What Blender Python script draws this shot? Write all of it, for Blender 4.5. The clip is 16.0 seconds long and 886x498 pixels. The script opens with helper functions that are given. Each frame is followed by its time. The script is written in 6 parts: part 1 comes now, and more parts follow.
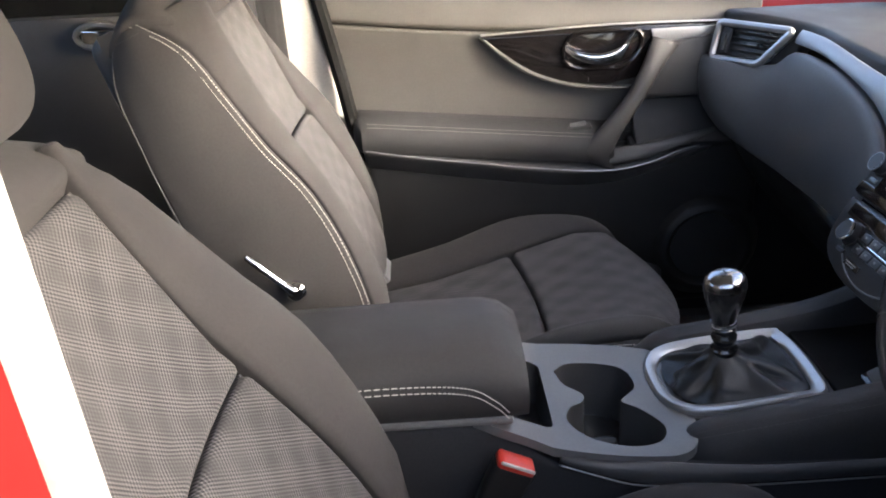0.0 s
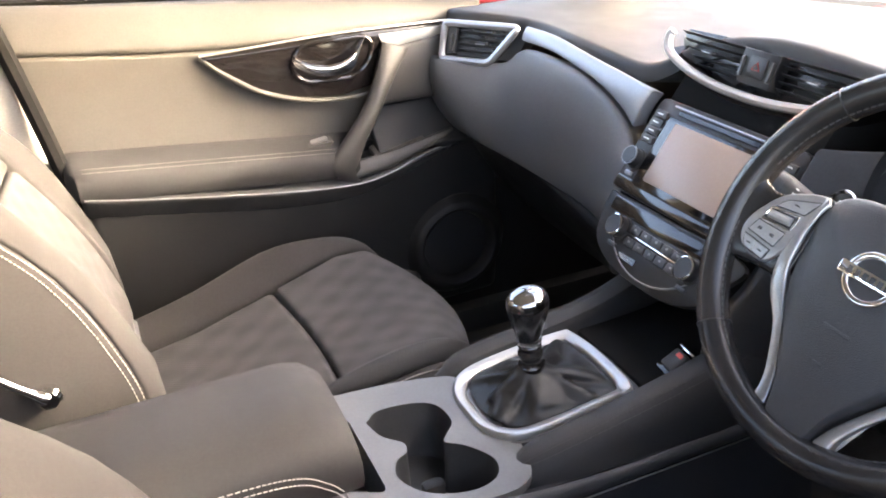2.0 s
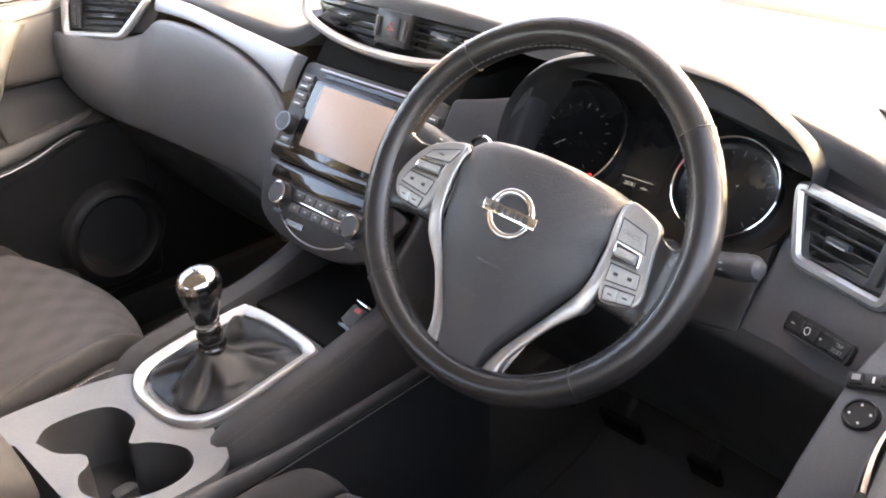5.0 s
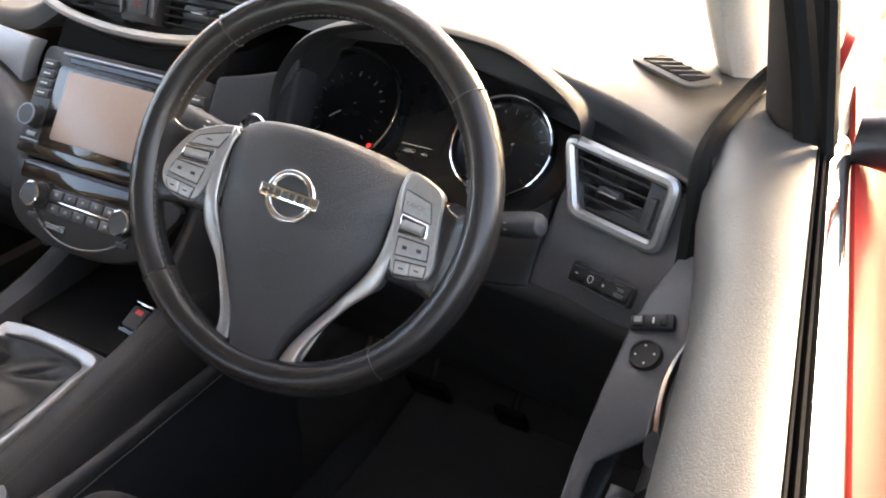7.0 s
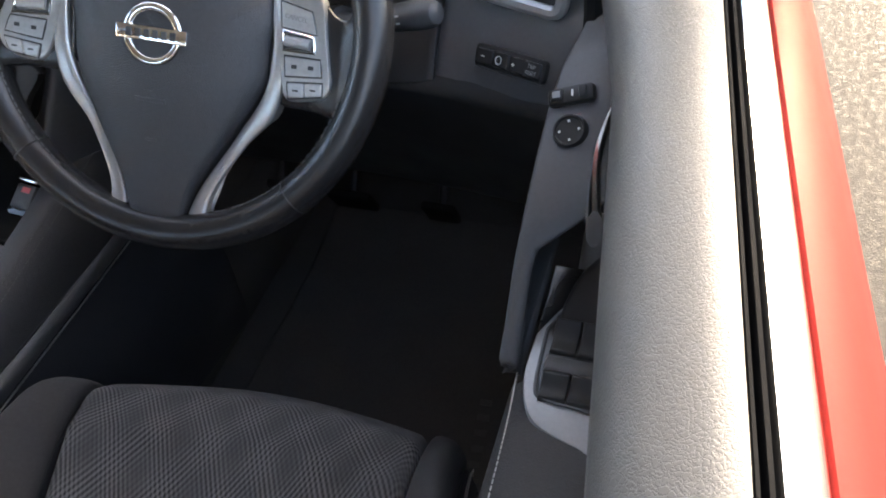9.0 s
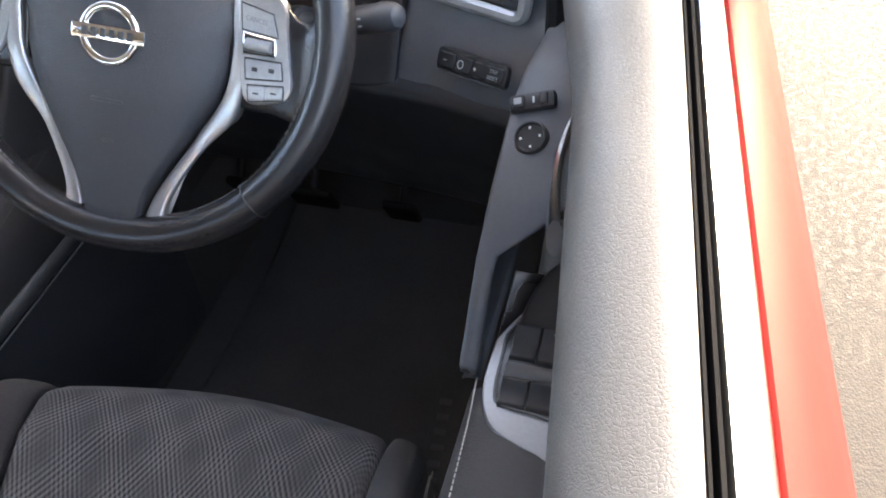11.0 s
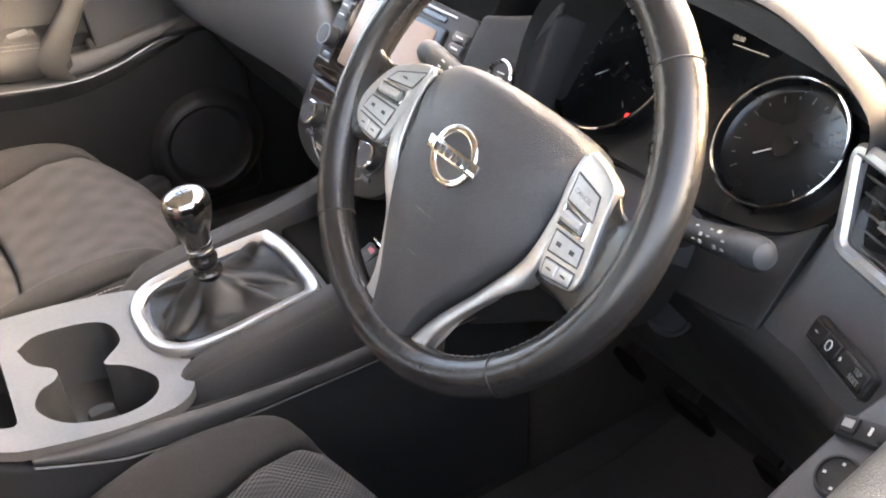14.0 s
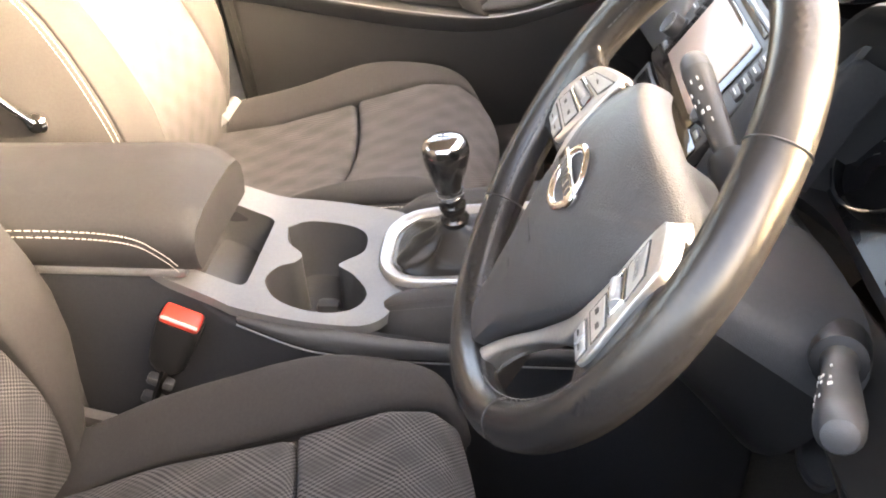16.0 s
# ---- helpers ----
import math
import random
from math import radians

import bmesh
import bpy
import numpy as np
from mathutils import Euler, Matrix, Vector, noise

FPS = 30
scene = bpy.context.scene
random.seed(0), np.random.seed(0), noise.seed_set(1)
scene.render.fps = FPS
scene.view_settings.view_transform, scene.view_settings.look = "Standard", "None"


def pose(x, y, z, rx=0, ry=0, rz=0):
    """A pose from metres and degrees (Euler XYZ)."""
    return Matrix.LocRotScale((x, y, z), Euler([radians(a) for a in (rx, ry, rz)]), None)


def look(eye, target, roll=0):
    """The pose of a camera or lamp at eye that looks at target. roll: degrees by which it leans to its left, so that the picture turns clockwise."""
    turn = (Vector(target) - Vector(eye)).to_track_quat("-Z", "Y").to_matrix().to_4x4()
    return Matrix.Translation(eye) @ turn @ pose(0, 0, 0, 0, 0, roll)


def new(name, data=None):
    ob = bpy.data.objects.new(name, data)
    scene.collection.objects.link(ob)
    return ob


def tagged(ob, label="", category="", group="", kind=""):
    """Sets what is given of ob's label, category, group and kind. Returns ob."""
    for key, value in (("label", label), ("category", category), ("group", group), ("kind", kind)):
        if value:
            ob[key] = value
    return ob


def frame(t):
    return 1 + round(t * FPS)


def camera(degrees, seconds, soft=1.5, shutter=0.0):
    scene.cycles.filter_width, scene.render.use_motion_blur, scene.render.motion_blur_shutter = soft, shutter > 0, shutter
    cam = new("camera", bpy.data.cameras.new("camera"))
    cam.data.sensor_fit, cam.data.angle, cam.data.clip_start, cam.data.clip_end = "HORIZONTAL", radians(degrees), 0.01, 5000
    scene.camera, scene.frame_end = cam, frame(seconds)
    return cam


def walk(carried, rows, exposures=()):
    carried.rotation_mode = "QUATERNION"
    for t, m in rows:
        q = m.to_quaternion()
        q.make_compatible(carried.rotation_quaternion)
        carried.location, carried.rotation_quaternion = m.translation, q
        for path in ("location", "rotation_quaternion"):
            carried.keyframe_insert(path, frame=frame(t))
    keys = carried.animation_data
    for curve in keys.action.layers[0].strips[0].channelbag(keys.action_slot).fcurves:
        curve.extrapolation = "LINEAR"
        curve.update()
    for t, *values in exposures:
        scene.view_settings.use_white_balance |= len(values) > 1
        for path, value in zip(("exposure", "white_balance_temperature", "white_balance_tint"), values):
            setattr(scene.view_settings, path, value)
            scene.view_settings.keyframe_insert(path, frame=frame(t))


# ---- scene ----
cam = camera(54.6, 16.0, soft=1.9)
PATH = [
    (0, (0.914, -0.465, 1.342), (-0.911, -0.436, 0.524), -3.1),
    (0.5, (0.812, -0.455, 1.336), (-1.004, -0.386, 0.499), -3.0),
    (1, (0.77, -0.468, 1.343), (-1.042, -0.318, 0.51), -3.7),
    (1.5, (0.772, -0.523, 1.362), (-0.997, -0.119, 0.521), -5.0),
    (2, (0.781, -0.538, 1.373), (-0.877, 0.148, 0.49), -3.1),
    (2.5, (0.784, -0.547, 1.368), (-0.769, 0.342, 0.475), -1.7),
    (3, (0.784, -0.546, 1.37), (-0.705, 0.438, 0.466), -1.6),
    (3.5, (0.782, -0.544, 1.366), (-0.654, 0.506, 0.452), -1.4),
    (4, (0.785, -0.539, 1.367), (-0.572, 0.597, 0.436), -0.8),
    (6.5, (0.775, -0.512, 1.371), (-0.155, 0.941, 0.36), 1.0),
    (7, (0.772, -0.503, 1.368), (-0.025, 1.015, 0.338), 1.4),
    (7.5, (0.769, -0.495, 1.366), (0.082, 1.021, 0.257), 0.3),
    (8, (0.761, -0.482, 1.361), (0.152, 0.964, 0.121), -2.4),
    (8.5, (0.756, -0.472, 1.355), (0.204, 0.901, 0.01), -4.7),
    (8.7, (0.754, -0.469, 1.353), (0.22, 0.879, -0.025), -5.5),
    (10.8, (0.75, -0.454, 1.359), (0.341, 0.818, -0.129), -4.9),
    (11, (0.751, -0.459, 1.36), (0.33, 0.871, -0.073), -3.3),
    (11.5, (0.753, -0.467, 1.357), (0.26, 0.964, 0.049), -0.9),
    (12, (0.761, -0.468, 1.353), (0.099, 0.997, 0.163), -0.8),
    (12.5, (0.78, -0.447, 1.352), (-0.106, 0.972, 0.256), -1.1),
    (13, (0.81, -0.408, 1.345), (-0.309, 0.862, 0.28), -1.0),
    (13.5, (0.859, -0.365, 1.316), (-0.481, 0.728, 0.312), -1.9),
    (14, (0.824, -0.291, 1.314), (-0.612, 0.565, 0.215), -2.7),
    (14.5, (0.793, -0.202, 1.304), (-0.737, 0.408, 0.17), -3.2),
    (15, (0.834, -0.121, 1.317), (-0.788, 0.171, 0.184), -3.3),
    (15.5, (0.872, -0.054, 1.315), (-0.782, -0.04, 0.192), -2.8),
    (16, (0.838, -0.035, 1.302), (-0.808, -0.217, 0.18), -2.1),
]
walk(cam, [(t, look(eye, target, roll)) for t, eye, target, roll in PATH],
     [(0.0, 2.90, 6400, 10), (0.5, 3.45, 7100, 11), (1.5, 3.9, 7300, 12), (2.5, 4.35, 8000, 13), (4.0, 4.7, 8700, 14), (7.0, 4.0, 8500, 11), (8.5, 3.7, 7300, 8), (11.0, 4.35, 7300, 10), (12.5, 3.95, 7800, 10), (13.5, 4.5, 8800, 11), (14.5, 4.95, 8900, 13), (15.5, 5.05, 9100, 13), (16.0, 4.95, 9100, 13)])

# ---- light ----
SUN_TO = Vector((0.36, 0.82, 0.34)).normalized()
world = bpy.data.worlds.new("sky")
scene.world = world
world.use_nodes = True
wn = world.node_tree.nodes
wl = world.node_tree.links
sky = wn.new("ShaderNodeTexSky")
sky.sky_type = "NISHITA"
sky.sun_disc = False
sky.sun_elevation = math.asin(SUN_TO.z)
sky.sun_rotation = math.atan2(SUN_TO.x, SUN_TO.y)
sky.air_density, sky.dust_density, sky.ozone_density = 0.6, 3.0, 0.3
wl.new(sky.outputs[0], wn["Background"].inputs[0])
wn["Background"].inputs[1].default_value = 0.15
sun = new("sun", bpy.data.lights.new("sun", "SUN"))
sun.data.energy, sun.data.angle, sun.data.color = 0.32, radians(6.0), (1.0, 0.95, 0.87)
sun.matrix_world = look((0, 0, 8), Vector((0, 0, 8)) - SUN_TO)


# ---- building helpers ----
def lerp(a, b, t):
    return Vector(a).lerp(Vector(b), t)


def curve(pts):
    """A smooth curve through the points; the parameter runs 0 to 1."""
    p = [Vector(q) for q in pts]

    def f(t):
        s = min(max(t, 0.0), 1.0) * (len(p) - 1)
        i = min(int(s), len(p) - 2)
        s -= i
        b, c = p[i], p[i + 1]
        a = p[i - 1] if i else b * 2 - c
        d = p[i + 2] if i + 2 < len(p) else c * 2 - b
        return 0.5 * (2 * b + (c - a) * s + (2 * a - 5 * b + 4 * c - d) * s * s + (3 * b - a - 3 * c + d) * s ** 3)
    return f


def trace(pts, n):
    f = curve(pts)
    return [f(i / (n - 1)) for i in range(n)]


def ruled(low, high, bulge=0.0, way=(0, 0, 1), power=1.0):
    f, g, w = curve(low), curve(high), Vector(way)
    return lambda u, v: f(u).lerp(g(u), v) + w * bulge * (4 * v * (1 - v)) ** power


def steps(n, e):
    """Parameters from 0 to 1 with extra ones over the rounded edge e."""
    e = min(e, 0.45)
    a = [e * (1 - math.cos(k * math.pi / 8)) for k in range(4)]
    mid = [e + (1 - 2 * e) * i / n for i in range(n + 1)]
    return a + mid + [1 - x for x in reversed(a)]


def pad(surface, r=0.01, depth=0.02, nu=12, nv=8, out=(0, 0, 1), sink=None):
    """A padded panel with a rounded border on surface(u, v), bulging towards out, with a skirt that is depth deep (along sink, if given)."""
    out = Vector(out)
    lu = sum((Vector(surface((i + 1) / 6, 0.5)) - Vector(surface(i / 6, 0.5))).length for i in range(6))
    lv = sum((Vector(surface(0.5, (i + 1) / 6)) - Vector(surface(0.5, i / 6))).length for i in range(6))
    us, vs = steps(nu, r / lu), steps(nv, r / lv)
    bm = bmesh.new()
    h, rows, norms = 1e-3, [], []
    for v in vs:
        row, nrow = [], []
        for u in us:
            p = Vector(surface(u, v))
            u0, u1, v0, v1 = max(u - h, 0), min(u + h, 1), max(v - h, 0), min(v + h, 1)
            n = (Vector(surface(u1, v)) - Vector(surface(u0, v))).cross(Vector(surface(u, v1)) - Vector(surface(u, v0)))
            n = n.normalized() if n.length > 1e-12 else out.copy()
            if n.dot(out) < 0:
                n = -n
            du, dv = min(u, 1 - u) * lu, min(v, 1 - v) * lv
            q = min(math.hypot(max(0, r - du), max(0, r - dv)), r)
            row.append(bm.verts.new(p - n * (r - math.sqrt(max(0, r * r - q * q)))))
            nrow.append(n)
        rows.append(row)
        norms.append(nrow)
    for j in range(len(vs) - 1):
        for i in range(len(us) - 1):
            bm.faces.new((rows[j][i], rows[j][i + 1], rows[j + 1][i + 1], rows[j + 1][i]))
    m, n = len(us), len(vs)
    ring = [(0, i) for i in range(m)] + [(j, m - 1) for j in range(1, n)] + [(n - 1, i) for i in range(m - 2, -1, -1)] + [(j, 0) for j in range(n - 2, 0, -1)]
    low = [bm.verts.new(rows[j][i].co - (norms[j][i] if sink is None else sink) * depth) for j, i in ring]
    for k in range(len(ring)):
        a, b = ring[k], ring[(k + 1) % len(ring)]
        bm.faces.new((rows[a[0]][a[1]], low[k], low[(k + 1) % len(low)], rows[b[0]][b[1]]))
    c = bm.verts.new(sum((q.co for q in low), Vector()) / len(low))
    for k in range(len(low)):
        bm.faces.new((low[k], c, low[(k + 1) % len(low)]))
    return bm


def loft(rings, caps=True, closed=True):
    bm = bmesh.new()
    vs = [[bm.verts.new(p) for p in ring] for ring in rings]
    n = len(vs[0])
    for a, b in zip(vs, vs[1:]):
        for i in range(n if closed else n - 1):
            bm.faces.new((a[i], a[(i + 1) % n], b[(i + 1) % n], b[i]))
    if caps and closed:
        bm.faces.new(vs[0])
        bm.faces.new(vs[-1])
    return bm


def tube(pts, r, n=8, closed=False, flat=1.0, up=(0, 0, 1)):
    """A tube along the points; r is one radius or one for each point; flat squeezes it along its normal."""
    p = [Vector(q) for q in pts]
    k = len(p)
    rings, last = [], None
    for i in range(k):
        d = (p[(i + 1) % k] - p[i - 1]) if closed else (p[min(i + 1, k - 1)] - p[max(i - 1, 0)])
        d.normalize()
        s = d.cross(Vector(up)) if last is None else last - d * last.dot(d)
        if s.length < 1e-5:
            s = d.orthogonal()
        s.normalize()
        last = s
        w = d.cross(s)
        q = r[i] if isinstance(r, (list, tuple)) else r
        rings.append([p[i] + s * q * math.cos(2 * math.pi * j / n) + w * q * flat * math.sin(2 * math.pi * j / n) for j in range(n)])
    bm = loft(rings, caps=not closed)
    if closed:
        a, b = list(bm.verts)[-n:], list(bm.verts)[:n]
        for i in range(n):
            bm.faces.new((a[i], a[(i + 1) % n], b[(i + 1) % n], b[i]))
    return bm


def box(sx, sy, sz, r=0.002, seg=2, m=None):
    bm = bmesh.new()
    bmesh.ops.create_cube(bm, size=1)
    bmesh.ops.scale(bm, vec=(sx, sy, sz), verts=bm.verts)
    if r:
        bmesh.ops.bevel(bm, geom=bm.edges[:], offset=min(r, 0.49 * min(sx, sy, sz)), segments=seg, profile=0.5, affect="EDGES")
    if m is not None:
        bm.transform(m)
    return bm


def plate(outline, t, r=0.001, m=None, seg=2):
    """A flat piece with an outline in x, y, from z = 0 up to t, its upper border rounded."""
    bm = bmesh.new()
    f = bm.faces.new([bm.verts.new((q[0], q[1], 0)) for q in outline])
    f.normal_update()
    if f.normal.z < 0:
        f.normal_flip()
    top = bmesh.ops.extrude_face_region(bm, geom=[f])
    verts = [g for g in top["geom"] if isinstance(g, bmesh.types.BMVert)]
    bmesh.ops.translate(bm, verts=verts, vec=(0, 0, t))
    if r:
        tops = set(verts)
        edges = [e for e in bm.edges if e.verts[0] in tops and e.verts[1] in tops]
        bmesh.ops.bevel(bm, geom=edges, offset=r, segments=seg, profile=0.5, affect="EDGES")
    if m is not None:
        bm.transform(m)
    return bm


def lathe(profile, m=None, n=24):
    """Turns a profile of (radius, height) round z."""
    open_ring = min(q for q, h in profile) > 0.001
    profile = [*profile, profile[0]] if open_ring else profile
    bm = loft([[Vector((q * math.cos(2 * math.pi * i / n), q * math.sin(2 * math.pi * i / n), h)) for i in range(n)] for q, h in profile], caps=not open_ring)
    bmesh.ops.remove_doubles(bm, verts=bm.verts, dist=1e-6)
    if m is not None:
        bm.transform(m)
    return bm


def axes(o, x, y):
    """A pose with origin o, its x axis along x and its y axis towards y."""
    x = Vector(x).normalized()
    z = x.cross(Vector(y)).normalized()
    y = z.cross(x)
    m = Matrix((x, y, z)).transposed().to_4x4()
    m.translation = Vector(o)
    return m


def rounded(w, h, r, n=5, cx=0.0, cy=0.0):
    out = []
    for sx, sy, a in ((1, 1, 0), (-1, 1, 90), (-1, -1, 180), (1, -1, 270)):
        for k in range(n + 1):
            b = radians(a + 90 * k / n)
            out.append((cx + sx * (w / 2 - r) + r * math.cos(b), cy + sy * (h / 2 - r) + r * math.sin(b)))
    return out


def smooth_outline(pts, n=40):
    f = curve([*[(x, y, 0) for x, y in pts], (*pts[0], 0)])
    return [tuple(f(i / n))[:2] for i in range(n)]


def fillet(pts, r, n=6):
    """A closed outline with its corners rounded by r."""
    out = []
    for i, q in enumerate(pts):
        p, c, d = Vector(pts[i - 1]), Vector(q), Vector(pts[(i + 1) % len(pts)])
        a, b = c + (p - c).normalized() * r, c + (d - c).normalized() * r
        out += [tuple(a * (1 - t) ** 2 + c * (2 * t * (1 - t)) + b * t * t) for t in [k / n for k in range(n + 1)]]
    return out


def merged(*bms):
    """Several pieces of one part in one bmesh."""
    out = bmesh.new()
    for b in bms:
        me = bpy.data.meshes.new("t")
        b.to_mesh(me)
        b.free()
        out.from_mesh(me)
        bpy.data.meshes.remove(me)
    return out


def mesh_of(name, bm, material, sharp=40):
    bmesh.ops.recalc_face_normals(bm, faces=bm.faces)
    me = bpy.data.meshes.new(name)
    bm.to_mesh(me)
    bm.free()
    me.materials.append(material)
    me.polygons.foreach_set("use_smooth", [True] * len(me.polygons))
    me.set_sharp_from_angle(angle=radians(sharp))
    return me


def part(name, bm, material, parent, label="", sharp=40):
    ob = new(name, mesh_of(name, bm, material, sharp))
    ob.parent = parent
    ob.matrix_parent_inverse = Matrix.Translation(-parent.location)
    return tagged(ob, label)


def thing(name, place, label, category, group="", kind=""):
    ob = new(name)
    ob.location, ob.empty_display_size = place, 0.05
    return tagged(ob, label, category, group, kind)


def single(name, bm, material, label, category, kind="", sharp=40):
    return tagged(new(name, mesh_of(name, bm, material, sharp)), label, category, "", kind)


def stitches(pts, step=0.0055, r=0.0007, up=(0, 0, 1)):
    """A row of short thread stitches along a line."""
    f = curve(pts)
    length = sum((f((i + 1) / 60) - f(i / 60)).length for i in range(60))
    n = int(length / step)
    bm = bmesh.new()
    for i in range(n):
        a, b = f((i + 0.15) / n), f((i + 0.85) / n)
        d = (b - a).normalized()
        s = d.cross(Vector(up)).normalized() * r
        w = s.cross(d).normalized() * r
        q = [a + s, a + w, a - s, b + s, b + w, b - s]
        v = [bm.verts.new(c) for c in q]
        for face in ((0, 1, 4, 3), (1, 2, 5, 4), (0, 2, 1), (3, 4, 5)):
            bm.faces.new([v[k] for k in face])
    return bm


def lettering(body, size, m, material, parent, name="lettering"):
    c = bpy.data.curves.new(name, "FONT")
    c.body, c.size, c.align_x, c.align_y = body, size, "CENTER", "CENTER"
    c.extrude = 0.0001
    c.materials.append(material)
    ob = new(name, c)
    ob.parent = parent
    ob.matrix_parent_inverse = Matrix.Translation(-parent.location)
    ob.matrix_basis = m
    return ob


# ---- materials ----
def material(name, colour, rough=0.5, metal=0.0, grain=0.0, scale=400.0, wear=0.12, spec=0.5, coat=0.0, sheen=0.0, mottle=14.0, creased=False):
    """A surface with grain (bump), and colour and gloss that vary at two scales."""
    m = bpy.data.materials.new(name)
    m.use_nodes = True
    n, l = m.node_tree.nodes, m.node_tree.links
    b = n["Principled BSDF"]
    b.inputs["Metallic"].default_value = metal
    b.inputs["Specular IOR Level"].default_value = spec
    b.inputs["Coat Weight"].default_value = coat
    b.inputs["Coat Roughness"].default_value = 0.08
    b.inputs["Sheen Weight"].default_value = sheen
    co = n.new("ShaderNodeTexCoord")
    big = n.new("ShaderNodeTexNoise")
    big.inputs["Scale"].default_value, big.inputs["Detail"].default_value = mottle, 6
    fine = n.new("ShaderNodeTexNoise")
    fine.inputs["Scale"].default_value, fine.inputs["Detail"].default_value = mottle * 22, 3
    l.new(co.outputs["Object"], big.inputs["Vector"])
    l.new(co.outputs["Object"], fine.inputs["Vector"])
    add = n.new("ShaderNodeMath")
    add.operation = "ADD"
    l.new(big.outputs["Fac"], add.inputs[0])
    l.new(fine.outputs["Fac"], add.inputs[1])
    ramp = n.new("ShaderNodeMapRange")
    ramp.inputs["From Min"].default_value, ramp.inputs["From Max"].default_value = 0.7, 1.3
    ramp.inputs["To Min"].default_value, ramp.inputs["To Max"].default_value = 1 - wear, 1 + wear
    l.new(add.outputs[0], ramp.inputs["Value"])
    mul = n.new("ShaderNodeVectorMath")
    mul.operation = "SCALE"
    mul.inputs[0].default_value = colour
    l.new(ramp.outputs[0], mul.inputs["Scale"])
    l.new(mul.outputs[0], b.inputs["Base Color"])
    rr = n.new("ShaderNodeMapRange")
    rr.inputs["From Min"].default_value, rr.inputs["From Max"].default_value = 0.3, 0.7
    rr.inputs["To Min"].default_value, rr.inputs["To Max"].default_value = max(rough * (1 - wear), 0.01), min(rough * (1 + wear), 1)
    l.new(big.outputs["Fac"], rr.inputs["Value"])
    l.new(rr.outputs[0], b.inputs["Roughness"])
    if grain:
        v = n.new("ShaderNodeTexVoronoi")
        v.feature = "DISTANCE_TO_EDGE" if creased else "F1"
        v.inputs["Scale"].default_value = scale
        l.new(co.outputs["Object"], v.inputs["Vector"])
        bump = n.new("ShaderNodeBump")
        bump.inputs["Strength"].default_value, bump.inputs["Distance"].default_value = grain, 0.0006
        if creased:
            cut = n.new("ShaderNodeMapRange")
            cut.inputs["From Max"].default_value = 0.16
            cut.interpolation_type = "SMOOTHSTEP"
            l.new(v.outputs["Distance"], cut.inputs["Value"])
            l.new(cut.outputs[0], bump.inputs["Height"])
            wob = n.new("ShaderNodeMix")
            wob.data_type = "RGBA"
            wob.inputs["Factor"].default_value = 0.004
            nz = n.new("ShaderNodeTexNoise")
            nz.inputs["Scale"].default_value = scale * 0.8
            l.new(co.outputs["Object"], nz.inputs["Vector"])
            l.new(co.outputs["Object"], wob.inputs["A"])
            l.new(nz.outputs["Color"], wob.inputs["B"])
            l.new(wob.outputs["Result"], v.inputs["Vector"])
        else:
            l.new(v.outputs["Distance"], bump.inputs["Height"])
        l.new(bump.outputs[0], b.inputs["Normal"])
    return m


def cloth(name, dark, light, pitch=0.0039, check=0.042):
    """Woven seat cloth: crossing diagonal threads with a larger check."""
    m = bpy.data.materials.new(name)
    m.use_nodes = True
    n, l = m.node_tree.nodes, m.node_tree.links
    b = n["Principled BSDF"]
    b.inputs["Roughness"].default_value = 0.95
    b.inputs["Specular IOR Level"].default_value = 0.15
    b.inputs["Sheen Weight"].default_value = 0.03
    co = n.new("ShaderNodeTexCoord")
    sep = n.new("ShaderNodeSeparateXYZ")
    l.new(co.outputs["Object"], sep.inputs[0])

    def calc(op, a, c):
        q = n.new("ShaderNodeMath")
        q.operation = op
        for i, s in enumerate((a, c)):
            if isinstance(s, (int, float)):
                q.inputs[i].default_value = s
            elif s is not None:
                l.new(s, q.inputs[i])
        return q.outputs[0]
    along = calc("SUBTRACT", sep.outputs[2], sep.outputs[1])
    across = sep.outputs[0]

    def wave(s, size):
        return calc("SINE", calc("MULTIPLY", s, 2 * math.pi / size), None)
    # light threads lie slantwise in broad crossing bands, with plainer diamonds between them
    one = calc("ADD", calc("MULTIPLY", across, 0.80), calc("MULTIPLY", along, 0.60))
    two = calc("SUBTRACT", calc("MULTIPLY", across, 0.80), calc("MULTIPLY", along, 0.60))

    def band(s):
        return calc("ADD", calc("MULTIPLY", wave(s, check), 0.42), 0.58)
    fine = calc("ADD", calc("MULTIPLY", wave(one, pitch), band(one)), calc("MULTIPLY", wave(two, pitch), band(two)))
    plaid = calc("ADD", wave(one, check), wave(two, check))
    total = calc("ADD", calc("MULTIPLY", fine, 0.40), calc("MULTIPLY", plaid, 0.06))
    noi = n.new("ShaderNodeTexNoise")
    noi.inputs["Scale"].default_value, noi.inputs["Detail"].default_value = 30, 8
    l.new(co.outputs["Object"], noi.inputs["Vector"])
    fac = calc("ADD", total, calc("ADD", calc("MULTIPLY", noi.outputs["Fac"], 0.35), 0.32))
    mix = n.new("ShaderNodeMix")
    mix.data_type = "RGBA"
    mix.inputs["A"].default_value, mix.inputs["B"].default_value = (*dark, 1), (*light, 1)
    l.new(fac, mix.inputs["Factor"])
    l.new(mix.outputs["Result"], b.inputs["Base Color"])
    bump = n.new("ShaderNodeBump")
    bump.inputs["Strength"].default_value, bump.inputs["Distance"].default_value = 0.5, 0.0006
    l.new(fine, bump.inputs["Height"])
    l.new(bump.outputs[0], b.inputs["Normal"])
    return m


